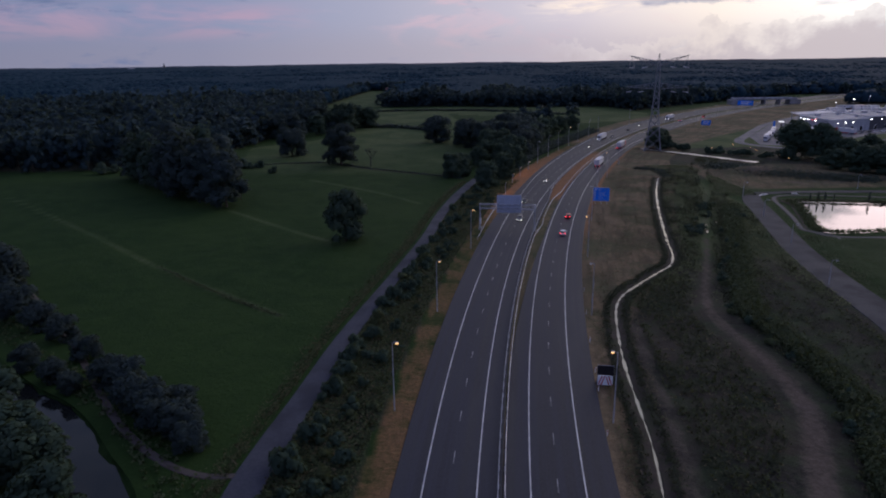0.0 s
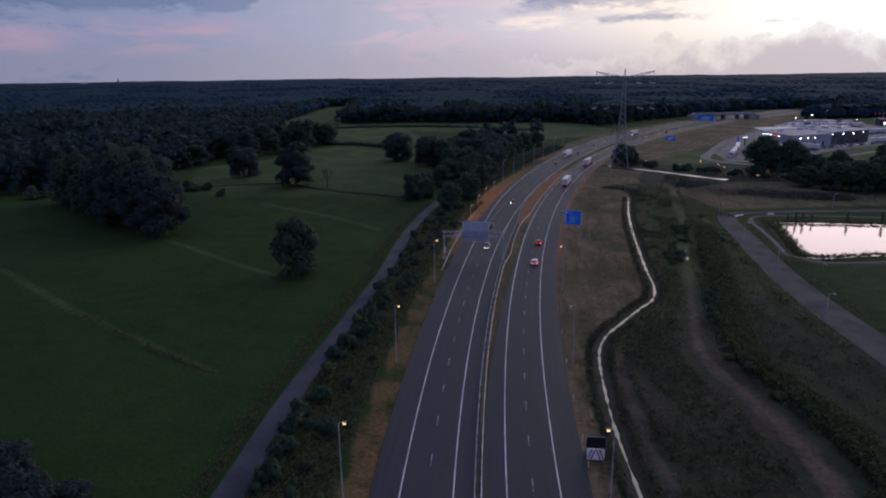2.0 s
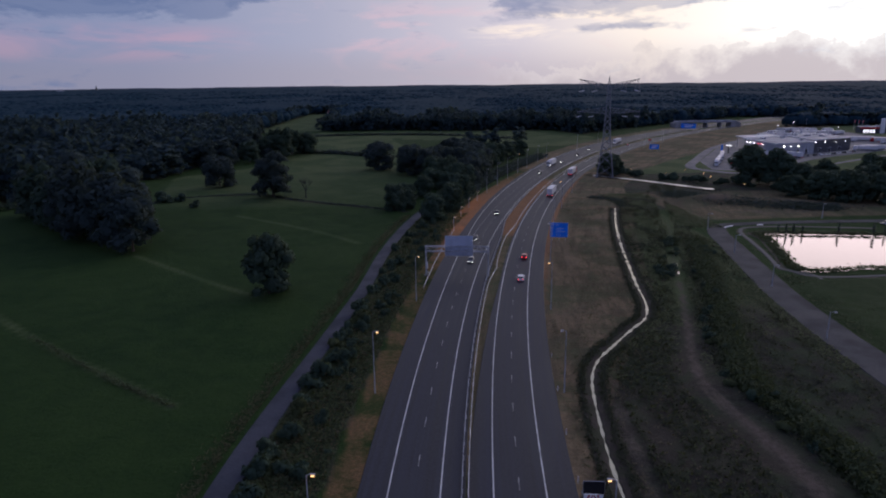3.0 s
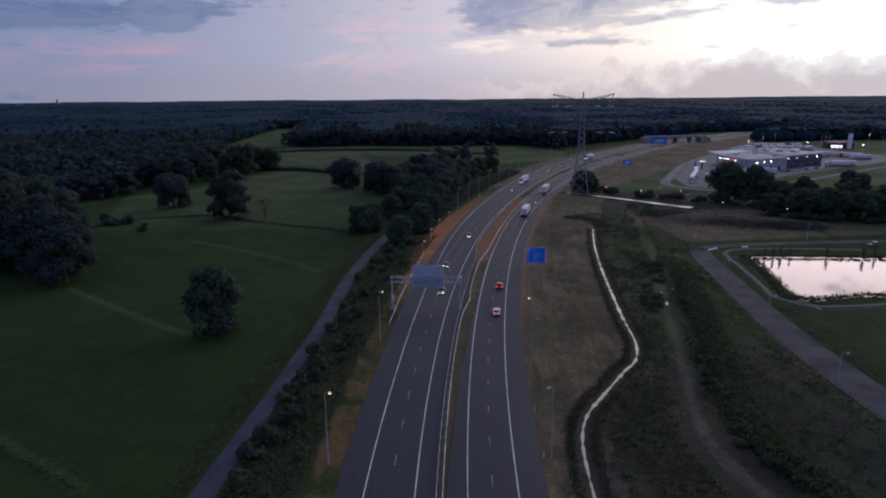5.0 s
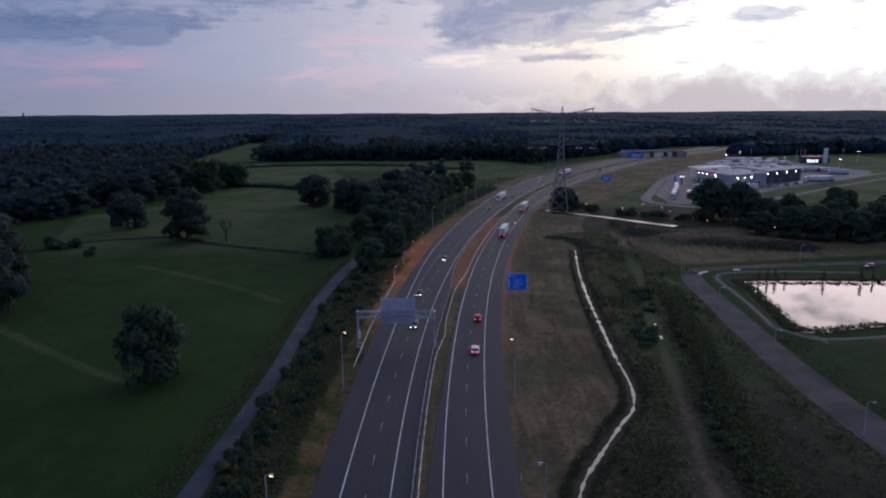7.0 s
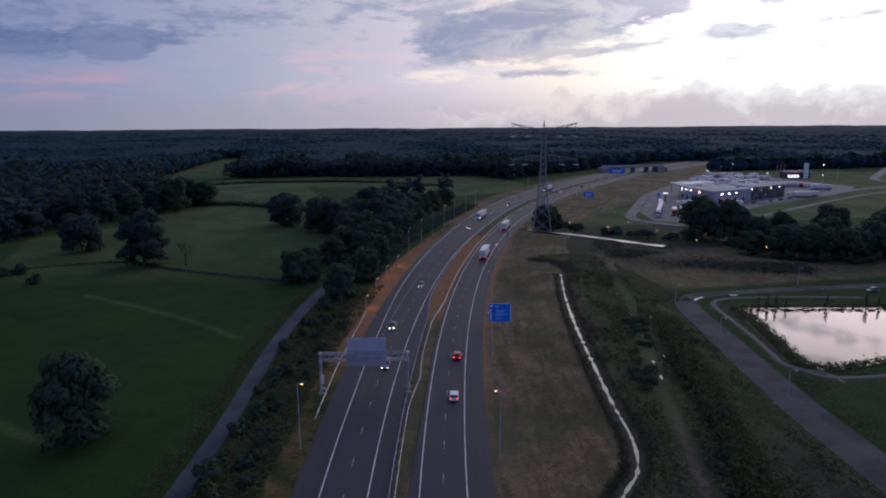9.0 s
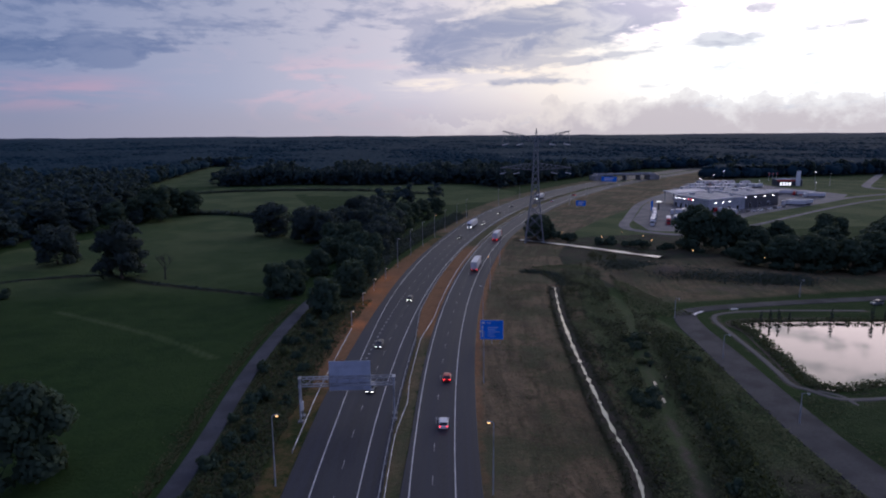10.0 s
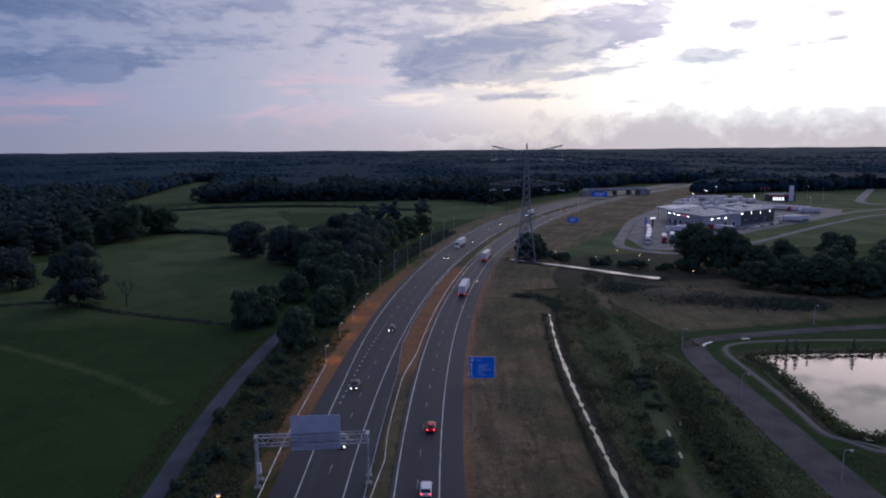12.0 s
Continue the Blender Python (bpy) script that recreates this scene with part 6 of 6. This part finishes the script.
# ---- pylon ----
def build_pylon():
    t = empty("power_pylon", pose(123, 390.5, 0, 0, 0, -18), label="tall grey lattice power pylon with two pairs of arms", category="pylon")

    def half(z):
        return float(np.interp(z, [0, 22, 36, 55], [4.6, 2.0, 1.25, 0.55]))

    lv = [0, 7, 13, 18, 22, 26, 29.5, 33, 36, 39.5, 43, 46.5, 50, 53]
    for sx in (-1, 1):
        for sy in (-1, 1):
            part("leg", loft("leg", [[(sx * half(a) + 0.26 * math.cos(k * math.pi / 3), sy * half(a) + 0.26 * math.sin(k * math.pi / 3), a) for k in range(6)] for a in lv], "pylon_steel"), t)
            part("footing", box("footing", sx * 4.6 - 0.6, sx * 4.6 + 0.6, sy * 4.6 - 0.6, sy * 4.6 + 0.6, -0.3, 0.35, "concrete", 0.04), t)
    for ax in (0, 1):
        for s in (-1, 1):
            pr = []
            for a, b in zip(lv[:-1], lv[1:]):
                for u in (-1, 1):
                    p, q = [u * half(a), s * half(a), a], [-u * half(b), s * half(b), b]
                    if ax:
                        p[0], p[1], q[0], q[1] = p[1], p[0], q[1], q[0]
                    pr.append((p, q))
            part("bracing", rods("bracing", pr, 0.15, "pylon_steel", 5), t)
    part("peak", rods("peak", [((-0.5, 0, 53), (0, 0, 56.5)), ((0.5, 0, 53), (0, 0, 56.5)), ((0, -0.5, 53), (0, 0, 56.5)), ((0, 0.5, 53), (0, 0, 56.5))], 0.13, "pylon_steel"), t)
    for s in (-1, 1):
        for (z0, z1, tip, tz) in ((49.0, 52.0, 16.6, 55.2), (36.0, 39.5, 17.5, 37.2)):
            pr = []
            n = 7
            for sy in (-0.55, 0.55):
                for k in range(n):
                    f0, f1 = k / n, (k + 1) / n
                    lo = [(s * (0.8 + (tip - 0.8) * f), sy * (1 - f), z0 + (tz - z0) * f) for f in (f0, f1)]
                    hi = [(s * (0.8 + (tip - 0.8) * f), sy * (1 - f), z1 + (tz - z1) * f) for f in (f0, f1)]
                    pr += [(lo[0], lo[1]), (hi[0], hi[1])]
                    if k < n - 1:
                        pr += [(lo[0], hi[1]), (lo[1], hi[1])]
            part("arm", rods("arm", pr, 0.15, "pylon_steel", 5), t)
            for x in ((8.5, 15.8) if z0 > 40 else (10.0, 16.8)):
                zt = z0 + (tz - z0) * (x / tip)
                zb = 48.4 if z0 > 40 else 34.2
                part("insulator", rods("insulator", [((s * (x - 2.2), 0, zb + 0.5), (s * x, 0, zb)), ((s * x, 0, zb), (s * (x + 0.9), 0, zb - 0.1)), ], 0.16, "sign_white", 8), t, label="pale ribbed insulator string")
                part("hanger", rods("hanger", [((s * x, 0, zt), (s * (x - 2.2), 0, zb + 0.5)), ((s * x, 0, zt), (s * (x + 0.9), 0, zb - 0.1))], 0.09, "pylon_steel", 5), t)


build_pylon()


# ---- service station ----
def facing(c, u):
    """Pose with x along the facade u, at the corner c."""
    return pose(c[0], c[1], 0.1, 0, 0, math.degrees(math.atan2(u[1], u[0])))


def hall(name, c, u, w, d, h, skin, bays, label, lamps=(), side_bays=0, side_lamps=()):
    t = empty(name, facing(c, u), label=label, category="building")
    wall = 0.25
    part("wall", box("wall", 0, w, 0, wall, 0, h, skin), t)
    part("wall", box("wall", 0, w, d - wall, d, 0, h, skin), t)
    part("wall", box("wall", 0, wall, wall + 0.003, d - wall - 0.003, 0, h, skin), t)
    part("wall", box("wall", w - wall, w, wall + 0.003, d - wall - 0.003, 0, h, skin), t)
    roof = part("roof", box("roof", -0.3, w + 0.3, -0.3, d + 0.3, h + 0.003, h + 0.45, "roof_grey", 0.05), t)
    rng = random.Random(len(name) * 7 + int(w))
    for k in range(5):
        x, y = rng.uniform(3, w - 5), rng.uniform(4, d - 6)
        part("vent_unit", box("vent_unit", x, x + rng.uniform(1.2, 2.6), y, y + rng.uniform(1.2, 2.4), h + 0.452, h + rng.uniform(1.1, 1.9), "cladding"), roof)
    n = int(w / 4)
    for k in range(n + 1):
        x = min(w - 0.06, max(0.06, w * k / n))
        part("panel_joint", box("panel_joint", x - 0.05, x + 0.05, -0.04, -0.002, 0.2, h - 0.1, "steel_dark"), t)
    for k in range(bays):
        x = w * (k + 0.5) / bays
        door = part("roller_door", box("roller_door", x - 1.7, x + 1.7, -0.06, -0.003, 0, 4.2, "glass"), t, label="dark glazed roller door")
        part("door_frame", rods("door_frame", [((x - 1.75, -0.06, 0), (x - 1.75, -0.06, 4.25)), ((x - 1.75, -0.06, 4.25), (x + 1.75, -0.06, 4.25)), ((x + 1.75, -0.06, 0), (x + 1.75, -0.06, 4.25))], 0.08, "sign_white"), door)
    for k in range(side_bays):
        y = d * (k + 0.5) / side_bays
        part("side_door", box("side_door", -0.06, -0.003, y - 1.6, y + 1.6, 0, 4.2, "glass"), t, label="dark glazed roller door")
    for x in lamps:
        part("wall_lamp", box("wall_lamp", x - 0.3, x + 0.3, -0.4, -0.06, h - 2.6, h - 2.25, "lamp_white", 0.05), t, label="bright white wall lamp")
    for y, hue in side_lamps:
        part("wall_lamp", box("wall_lamp", -0.4, -0.06, y - 0.3, y + 0.3, h - 2.8, h - 2.45, hue, 0.05), t, label="bright wall lamp over a door")
    return t


U, V = (0.913, 0.407), (-0.407, 0.913)


def st(a, b):
    """A place on the station's own axes."""
    return (268 + U[0] * a + V[0] * b, 466 + U[1] * a + V[1] * b)


def poly_hall(name, ring, h, skin, label, doors, lamps):
    """A hall over any outline; doors and lamps are (side, metres along it, ...)."""
    o = Vector((*ring[0], 0.1))
    t = empty(name, Matrix.Translation(o), label=label, category="building")
    pts = [Vector((*p, 0.1)) - o for p in ring]
    k = len(pts)
    poses = []
    for i in range(k):
        d = pts[(i + 1) % k] - pts[i]
        m = Matrix.Translation(pts[i]) @ Matrix.Rotation(math.atan2(d.y, d.x), 4, "Z")
        poses.append(m)
        n = max(2, int(d.length / 4))
        wall = part("wall", box("wall", 0.004, d.length - 0.254, 0, 0.25, 0, h, skin), t, m)
        part("fascia", box("fascia", -0.3, d.length + 0.3, -0.62, -0.4, h - 0.02, h + 0.55, "sign_white"), wall, label="white roof edge")
        for j in range(n + 1):
            x = 0.1 + (d.length - 0.2) * j / n
            part("panel_joint", box("panel_joint", x - 0.05, x + 0.05, -0.04, -0.002, 0.2, h - 0.1, "steel_dark"), wall)
    mid = sum(pts, Vector()) / k
    out = [p + (p - mid).normalized() * 0.5 for p in pts]
    roof = part("roof", loft("roof", [[(p.x, p.y, h + 0.003) for p in out], [(p.x, p.y, h + 0.45) for p in out]], "roof_grey"), t)
    rng = random.Random(len(name) * 7)
    for j in range(6):
        p = mid + (pts[rng.randrange(k)] - mid) * rng.uniform(0.1, 0.75)
        w = rng.uniform(0.6, 1.5)
        part("vent_unit", box("vent_unit", p.x - w, p.x + w, p.y - w, p.y + w, h + 0.452, h + rng.uniform(1.0, 1.8), "cladding"), roof)
    for i, x in doors:
        door = part("roller_door", box("roller_door", x - 1.3, x + 1.3, -0.06, -0.003, 0, 3.4, "glass"), t, poses[i], "dark glazed roller door")
        part("door_frame", rods("door_frame", [((x - 1.35, -0.06, 0), (x - 1.35, -0.06, 3.45)), ((x - 1.35, -0.06, 3.45), (x + 1.35, -0.06, 3.45)), ((x + 1.35, -0.06, 0), (x + 1.35, -0.06, 3.45))], 0.08, "sign_white"), door)
    for i, x, z, hue in lamps:
        part("wall_lamp", box("wall_lamp", x - 0.28, x + 0.28, -0.38, -0.06, z, z + 0.34, hue, 0.05), t, poses[i], "bright wall lamp over a door")
    return t


poly_hall("workshop_hall", ((277.2, 518.4), (275.5, 474), (313.4, 487), (316.5, 532)), 8.6, "cladding", "pale grey metal-clad workshop hall with bright lamps",
          [(0, x) for x in (3, 10, 17, 24, 31, 38)] + [(1, x) for x in (6, 15, 23, 32)],
          [(0, x, 6.6, "lamp_white") for x in (2, 8, 14, 26)] + [(0, 20, 6.6, "lamp_red"), (0, 24.5, 7.0, "lamp_red")] + [(1, x, 6.3, "lamp_white") for x in (8.5, 16, 23)])
poly_hall("warehouse", ((317.2, 532), (314.2, 489.5), (356, 507), (353, 548)), 9.4, "cladding_dark", "dark metal-clad warehouse with a row of bright lamps",
          [(1, x) for x in (8, 20, 32)], [(1, x, 7.4, "lamp_white") for x in (2, 14, 26, 38)])
wing = empty("roof_wing", Matrix.Translation((277.0, 519.6, 0.1)), label="thin pale roof wing jutting over the forecourt", category="canopy")
ring = [(0, 0), (38, 13.5), (42, 34), (4, 22)]
part("roof_slab", loft("roof_slab", [[(x, y, 8.9) for x, y in ring], [(x, y, 9.4) for x, y in ring]], "roof_light"), wing)
for x, y in ((1.5, 2.2), (4.8, 20), (20, 9), (22, 25), (37, 15.5), (40, 31.5)):
    part("column", box("column", x, x + 0.4, y, y + 0.4, 0, 8.897, "steel"), wing)
shop = hall("shop", (474, 657), (0.95, -0.31), 24, 14, 6.0, "cladding_dark", 0, "small station shop with lit windows and red fascia", ())
for x in (3.0, 5.8, 8.6, 11.4):
    part("window", box("window", x, x + 1.7, -0.07, -0.003, 0.6, 3.4, "window_lit"), shop, label="brightly lit shop window")
part("fascia", box("fascia", -0.4, 17, -0.5, -0.08, 4.6, 6.0, "sign_red", 0.03), shop, label="red fascia board")
part("price_tower", box("price_tower", 17.5, 21.5, -1.4, -0.5, 0, 15, "sign_white", 0.05), shop, label="white price tower")
t = empty("totem_sign", pose(247.5, 497.5, 0.1, 0, 0, 5), label="dark blue totem sign with a lit white top", category="totem sign")
part("pillar", box("pillar", -0.6, 0.6, -0.25, 0.25, 0, 6.5, "sign_blue", 0.05), t)
part("cross_board", box("cross_board", 3.8, 7.6, -0.3, 0.3, 5.6, 6.1, "window_lit", 0.05), t, label="lit white board")
part("pillar", box("pillar", 5.2, 6.0, -0.25, 0.25, 0, 5.39, "black", 0.05), t)


def mast_lamp(h, mat, label):
    t = empty("mast_lamp", Matrix(), label=label, category="lamp", group="floodlights of the station")
    part("mast", rods("mast", [((0, 0, 0), (0, 0, h))], 0.12, "steel", 8), t)
    head = part("lamp_head", box("lamp_head", -0.7, 0.7, -0.35, 0.35, h, h + 0.3, "steel", 0.04), t)
    part("lens", box("lens", -0.3, 0.3, -0.55, -0.36, h - 0.1, h + 0.2, mat), head, label="bright lens")
    return t


first = mast_lamp(12, "lamp_white", "tall floodlight mast with a bright head")
for i, (x, y) in enumerate(((448, 707), (401.5, 657), (361, 616), (397, 583), (424, 549), (534, 676), (522, 642))):
    m = pose(x, y, 0, 0, 0, 20)
    if i:
        copy_thing(first, m)
    else:
        first.matrix_basis = m
bollard = None
for x, y in ((175, 398.5), (179, 383), (144, 405), (176.5, 370), (180, 340), (199, 317), (225.5, 292), (157, 385)):
    m = pose(x, y, 0, 0, 0, 0)
    if bollard is None:
        bollard = empty("bollard_lamp", m, label="knee-high bollard lamp with warm glow", category="lamp", group="bollard lamps")
        part("post", rods("post", [((0, 0, -0.2), (0, 0, 1.6))], 0.08, "steel_dark", 8), bollard)
        part("glow_head", rods("glow_head", [((0, 0, 1.6), (0, 0, 2.0))], 0.14, "lamp_warm", 10), bollard, label="warm glowing head")
    else:
        copy_thing(bollard, m)
flag = None
for x, y in ((506, 711), (510, 710), (514, 709)):
    m = pose(x, y, 0)
    if flag is None:
        flag = empty("flag_pole", m, label="white flag pole with a drooping flag", category="flag", group="station flags")
        part("pole", rods("pole", [((0, 0, 0), (0, 0, 10))], 0.1, "sign_white", 8), flag)
        part("cloth", mesh_of("cloth", [(0, 0.1 * (i % 2), 9.8 - 0.9 * (i // 2) - (i % 2) * 0.6) if i % 2 == 0 else (1.4, 0.3, 9.5 - 0.9 * (i // 2)) for i in range(8)], [(0, 1, 3, 2), (2, 3, 5, 4), (4, 5, 7, 6)], "sign_red"), flag)
    else:
        copy_thing(flag, m)

parked = [make_car(p, n + " car parked with its lights off", 0.08, False) for p, n in (("paint_red", "red"), ("paint_white", "white"), ("paint_grey", "grey"), ("paint_dark", "dark"))]
for ob in parked:
    ob["group"] = "parked cars"
copy_thing(parked[2], pose(186.5, 248.3, 0.02, 0, 0, 96))
lot = random.Random(3)
resting = [make_lorry("paint_white", "tin", "black", "white articulated box lorry parked on asphalt", False), make_lorry("paint_red", "tin", "paint_red", "parked articulated lorry with red cab and pale trailer", False),
           make_lorry("paint_blue", "cladding", "black", "parked articulated lorry with blue cab and grey trailer", False)]
for ob, m in zip(resting, (pose(236, 474, 0.12, 0, 0, 152), pose(398, 572, 0.12, 0, 0, 62), pose(230, 437, 0.12, 0, 0, 150))):
    ob["group"] = "parked lorries"
    ob.matrix_basis = m
for x, y, rz, k in ((219, 444, 152, 0), (228, 459, 152, 0), (211, 431, 150, 0), (222.5, 433, 150, 1), (253, 467, 68, 0), (263, 470.5, 68, 0), (283, 465, 20, 1), (372, 503, 63, 0), (362, 498, 63, 0), (417, 573, 62, 0), (424, 562, 62, 1), (421, 546, 62, 0), (409, 580, 62, 0)):
    copy_thing(resting[k], pose(x, y, 0.12, 0, 0, rz))
# the packed lorry park behind the halls, in rows side by side
for row, (x0, y0, n) in enumerate(((336, 604, 6), (358, 632, 8), (384, 662, 9), (412, 694, 7))):
    for k in range(n):
        if (k * 3 + row * 5) % 7 != 2:
            copy_thing(resting[(0, 2, 0, 1, 0)[(k + 2 * row) % 5]], pose(x0 + 7.2 * k + lot.uniform(-0.6, 0.6), y0 - 2.4 * k + lot.uniform(-1.5, 1.5), 0.12, 0, 0, -64 + lot.uniform(-3, 3)))
row = [(286.9, 471.4, 0), (291.4, 468.5, 1), (295.9, 468, 2), (302.9, 470.4, 3), (309.9, 472.8, 1), (316.9, 475.2, 1), (322.9, 478.1, 2), (328.9, 481, 1), (334.9, 483.8, 3), (341, 486.5, 1), (346.5, 489, 2)]
placed = set()
for x, y, k in row:
    m = pose(x, y, 0.12, 0, 0, lot.choice([112, -68]))
    if k in placed:
        copy_thing(parked[k], m)
    else:
        placed.add(k)
        parked[k].matrix_basis = m


# ---- flyover and far signs ----
def build_flyover():
    a = Vector((338, 785, 0))
    t = empty("flyover", Matrix.Translation(a) @ Matrix.Rotation(radians(-2), 4, "Z"), label="grey concrete road bridge over the motorway", category="bridge")
    part("deck", box("deck", -2, 70, -6, 6, 5.4, 6.6, "concrete", 0.06), t)
    for y in (-6, 5.8):
        part("parapet", box("parapet", -2, 70, y, y + 0.2, 6.603, 7.5, "steel"), t)
    for x in (17, 34, 51):
        part("pier", box("pier", x - 0.7, x + 0.7, -5, 5, 0, 5.397, "concrete", 0.08), t)
    part("abutment", box("abutment", 62, 74, -7, 7, -0.2, 5.35, "concrete"), t)
    part("abutment", box("abutment", -6, 4, -7, 7, -0.2, 5.35, "concrete"), t)


build_flyover()


def far_sign(x, y, rz, w, z0, z1):
    t = empty("direction_sign", pose(x, y, 0, 0, 0, rz), label="distant blue motorway direction sign", category="road sign", group="distant motorway signs")
    panel = part("panel", box("panel", -w / 2, w / 2, -0.1, 0, z0, z1, "sign_blue", 0.02), t)
    part("text_bar", box("text_bar", -w * 0.3, w * 0.35, -0.12, -0.102, z0 + (z1 - z0) * 0.6, z0 + (z1 - z0) * 0.75, "sign_white"), panel)
    part("text_bar", box("text_bar", -w * 0.3, w * 0.2, -0.12, -0.102, z0 + (z1 - z0) * 0.25, z0 + (z1 - z0) * 0.4, "sign_white"), panel)
    for s in (-0.35, 0.35):
        part("post", rods("post", [((s * w, 0.12, -0.2), (s * w, 0.12, z1 - 0.3))], 0.1, "steel", 8), t)


far_sign(206, 524.5, -30, 7, 1.5, 5.2)
far_sign(330, 737, -30, 16, 2.0, 7.2)


# ---- far houses and the church ----
def house(x, y, rz, w, d, h, wall, roof, label):
    t = empty("farmhouse", pose(x, y, 0, 0, 0, rz), label=label, category="house", group="scattered houses")
    part("walls", box("walls", -w / 2, w / 2, -d / 2, d / 2, -0.2, h, wall), t)
    part("roof", loft("roof", [[(-w / 2 - 0.4, -d / 2 - 0.5, h + 0.003), (-w / 2 - 0.4, d / 2 + 0.5, h + 0.003), (-w / 2 - 0.4, 0, h + d * 0.45)], [(w / 2 + 0.4, -d / 2 - 0.5, h + 0.003), (w / 2 + 0.4, d / 2 + 0.5, h + 0.003), (w / 2 + 0.4, 0, h + d * 0.45)]], roof), t)
    for k in range(3):
        xx = -w / 2 + w * (k + 0.5) / 3
        win = part("window", box("window", xx - 0.6, xx + 0.6, -d / 2 - 0.06, -d / 2 - 0.003, 1.0, 2.4, "glass"), t)
        part("sill", box("sill", xx - 0.7, xx + 0.7, -d / 2 - 0.15, -d / 2 - 0.003, 0.85, 0.98, "sign_white"), win)


house(-171, 1342, 10, 42, 16, 6, "brick", "tile_roof", "long red-brick barn at the edge of a far field")
house(-103, 1172, -20, 14, 9, 6, "sign_white", "tile_roof", "white farmhouse among far trees")
house(91, 830, 5, 11, 8, 6, "cladding", "roof_light", "pale house at the edge of the wood")
house(369, 1187, 10, 30, 14, 7, "cladding", "roof_light", "pale distant shed in the woods")
house(-46, 850, 15, 14, 9, 5, "brick", "tile_roof", "brick farmhouse behind a tree row")
t = empty("church", pose(-1667, 3955, 10), label="distant church tower above the woods", category="church")
part("tower", box("tower", -5, 5, -5, 5, 0, 30, "steel_dark", 0.3), t)
part("spire", loft("spire", [[(-4.5, -4.5, 30.003), (4.5, -4.5, 30.003), (4.5, 4.5, 30.003), (-4.5, 4.5, 30.003)], [(-0.5, -0.5, 52), (0.5, -0.5, 52), (0.5, 0.5, 52), (-0.5, 0.5, 52)]], "steel_dark"), t)
part("nave", box("nave", -8, 8, 5.01, 40, 0, 20, "steel_dark"), t)
for x, y, w, h in ((-1812, 3670, 60, 28), (-1744, 3702, 36, 34), (-1697, 3724, 26, 30)):
    t = empty("distant_shed", pose(x, y, 0, 0, 0, 25), label="pale industrial building on the horizon", category="building", group="sheds on the horizon")
    part("walls", box("walls", -w / 2, w / 2, -15, 15, 0, h, "cladding"), t)
    part("roof", box("roof", -w / 2 - 1, w / 2 + 1, -16, 16, h + 0.01, h + 2, "roof_light"), t)


# ---- small things ----
short = lamp_post("verge_lamp", 4.2, 0.3, "lamp_dim", "short verge lamp with an amber head", "verge lamps")
for i, (x, y) in enumerate(((22.6, 262), (27.6, 283.5), (33, 302.5), (39.1, 320))):
    turn = -math.degrees(math.atan(float(slope(y))))
    m = pose(x, y, 0, 0, 0, turn)
    if i:
        copy_thing(short, m)
    else:
        short.matrix_basis = m
    glow = bpy.data.lights.new("verge_lamp_light", "SPOT")
    glow.energy, glow.color, glow.shadow_soft_size, glow.spot_size, glow.spot_blend = 420.0, (1.0, 0.45, 0.12), 0.15, radians(140), 0.8
    lamp = new("verge_lamp_light", glow)
    lamp.matrix_basis = pose(x + 0.55, y, 4.1, 0, 0, turn)


def puddle(x, y, rx, ry, rz, seed):
    rng = random.Random(seed)
    k = 14
    level = float(relief(np.array([x]), np.array([y]))[0]) + 0.12
    c, s = math.cos(rz), math.sin(rz)
    ring = []
    for i in range(k):
        a, f = 2 * math.pi * i / k, rng.uniform(0.6, 1.15)
        u, v = rx * f * math.cos(a), ry * f * math.sin(a)
        ring.append((x + u * c - v * s, y + u * s + v * c, level))
    tagged(new("puddle", mesh_of("puddle", ring, [tuple(range(k))], "water")), "small bright puddle among dark weeds", "puddle", group="puddles in the scrub")


for i, p in enumerate(((97.2, 235.6), (99.8, 236.4), (102.4, 237.4), (89.2, 216.5), (89.4, 214.2), (89, 206.3), (84.3, 202.6), (87.4, 199.7), (83.1, 199.3), (81.7, 194.5), (57, 72.4), (63.5, 88))):
    puddle(p[0], p[1], *((1.7, 0.8, 0.4) if i < 3 else (1.7, 0.4, 1.2)), i)


for pts in ([(123.6, 249.9), (125.6, 251.6), (128.4, 252.9)], [(138.2, 253.2), (139.4, 253.3), (140.6, 253.1)]):
    k = new("kerb", band("kerb", curve_through(pts, 5), [(-0.32, 0.02), (-0.3, 0.2), (0.3, 0.2), (0.32, 0.02)], "sign_white"))
    tagged(k, "short white-painted kerb at the bend", "kerb", group="painted kerbs")
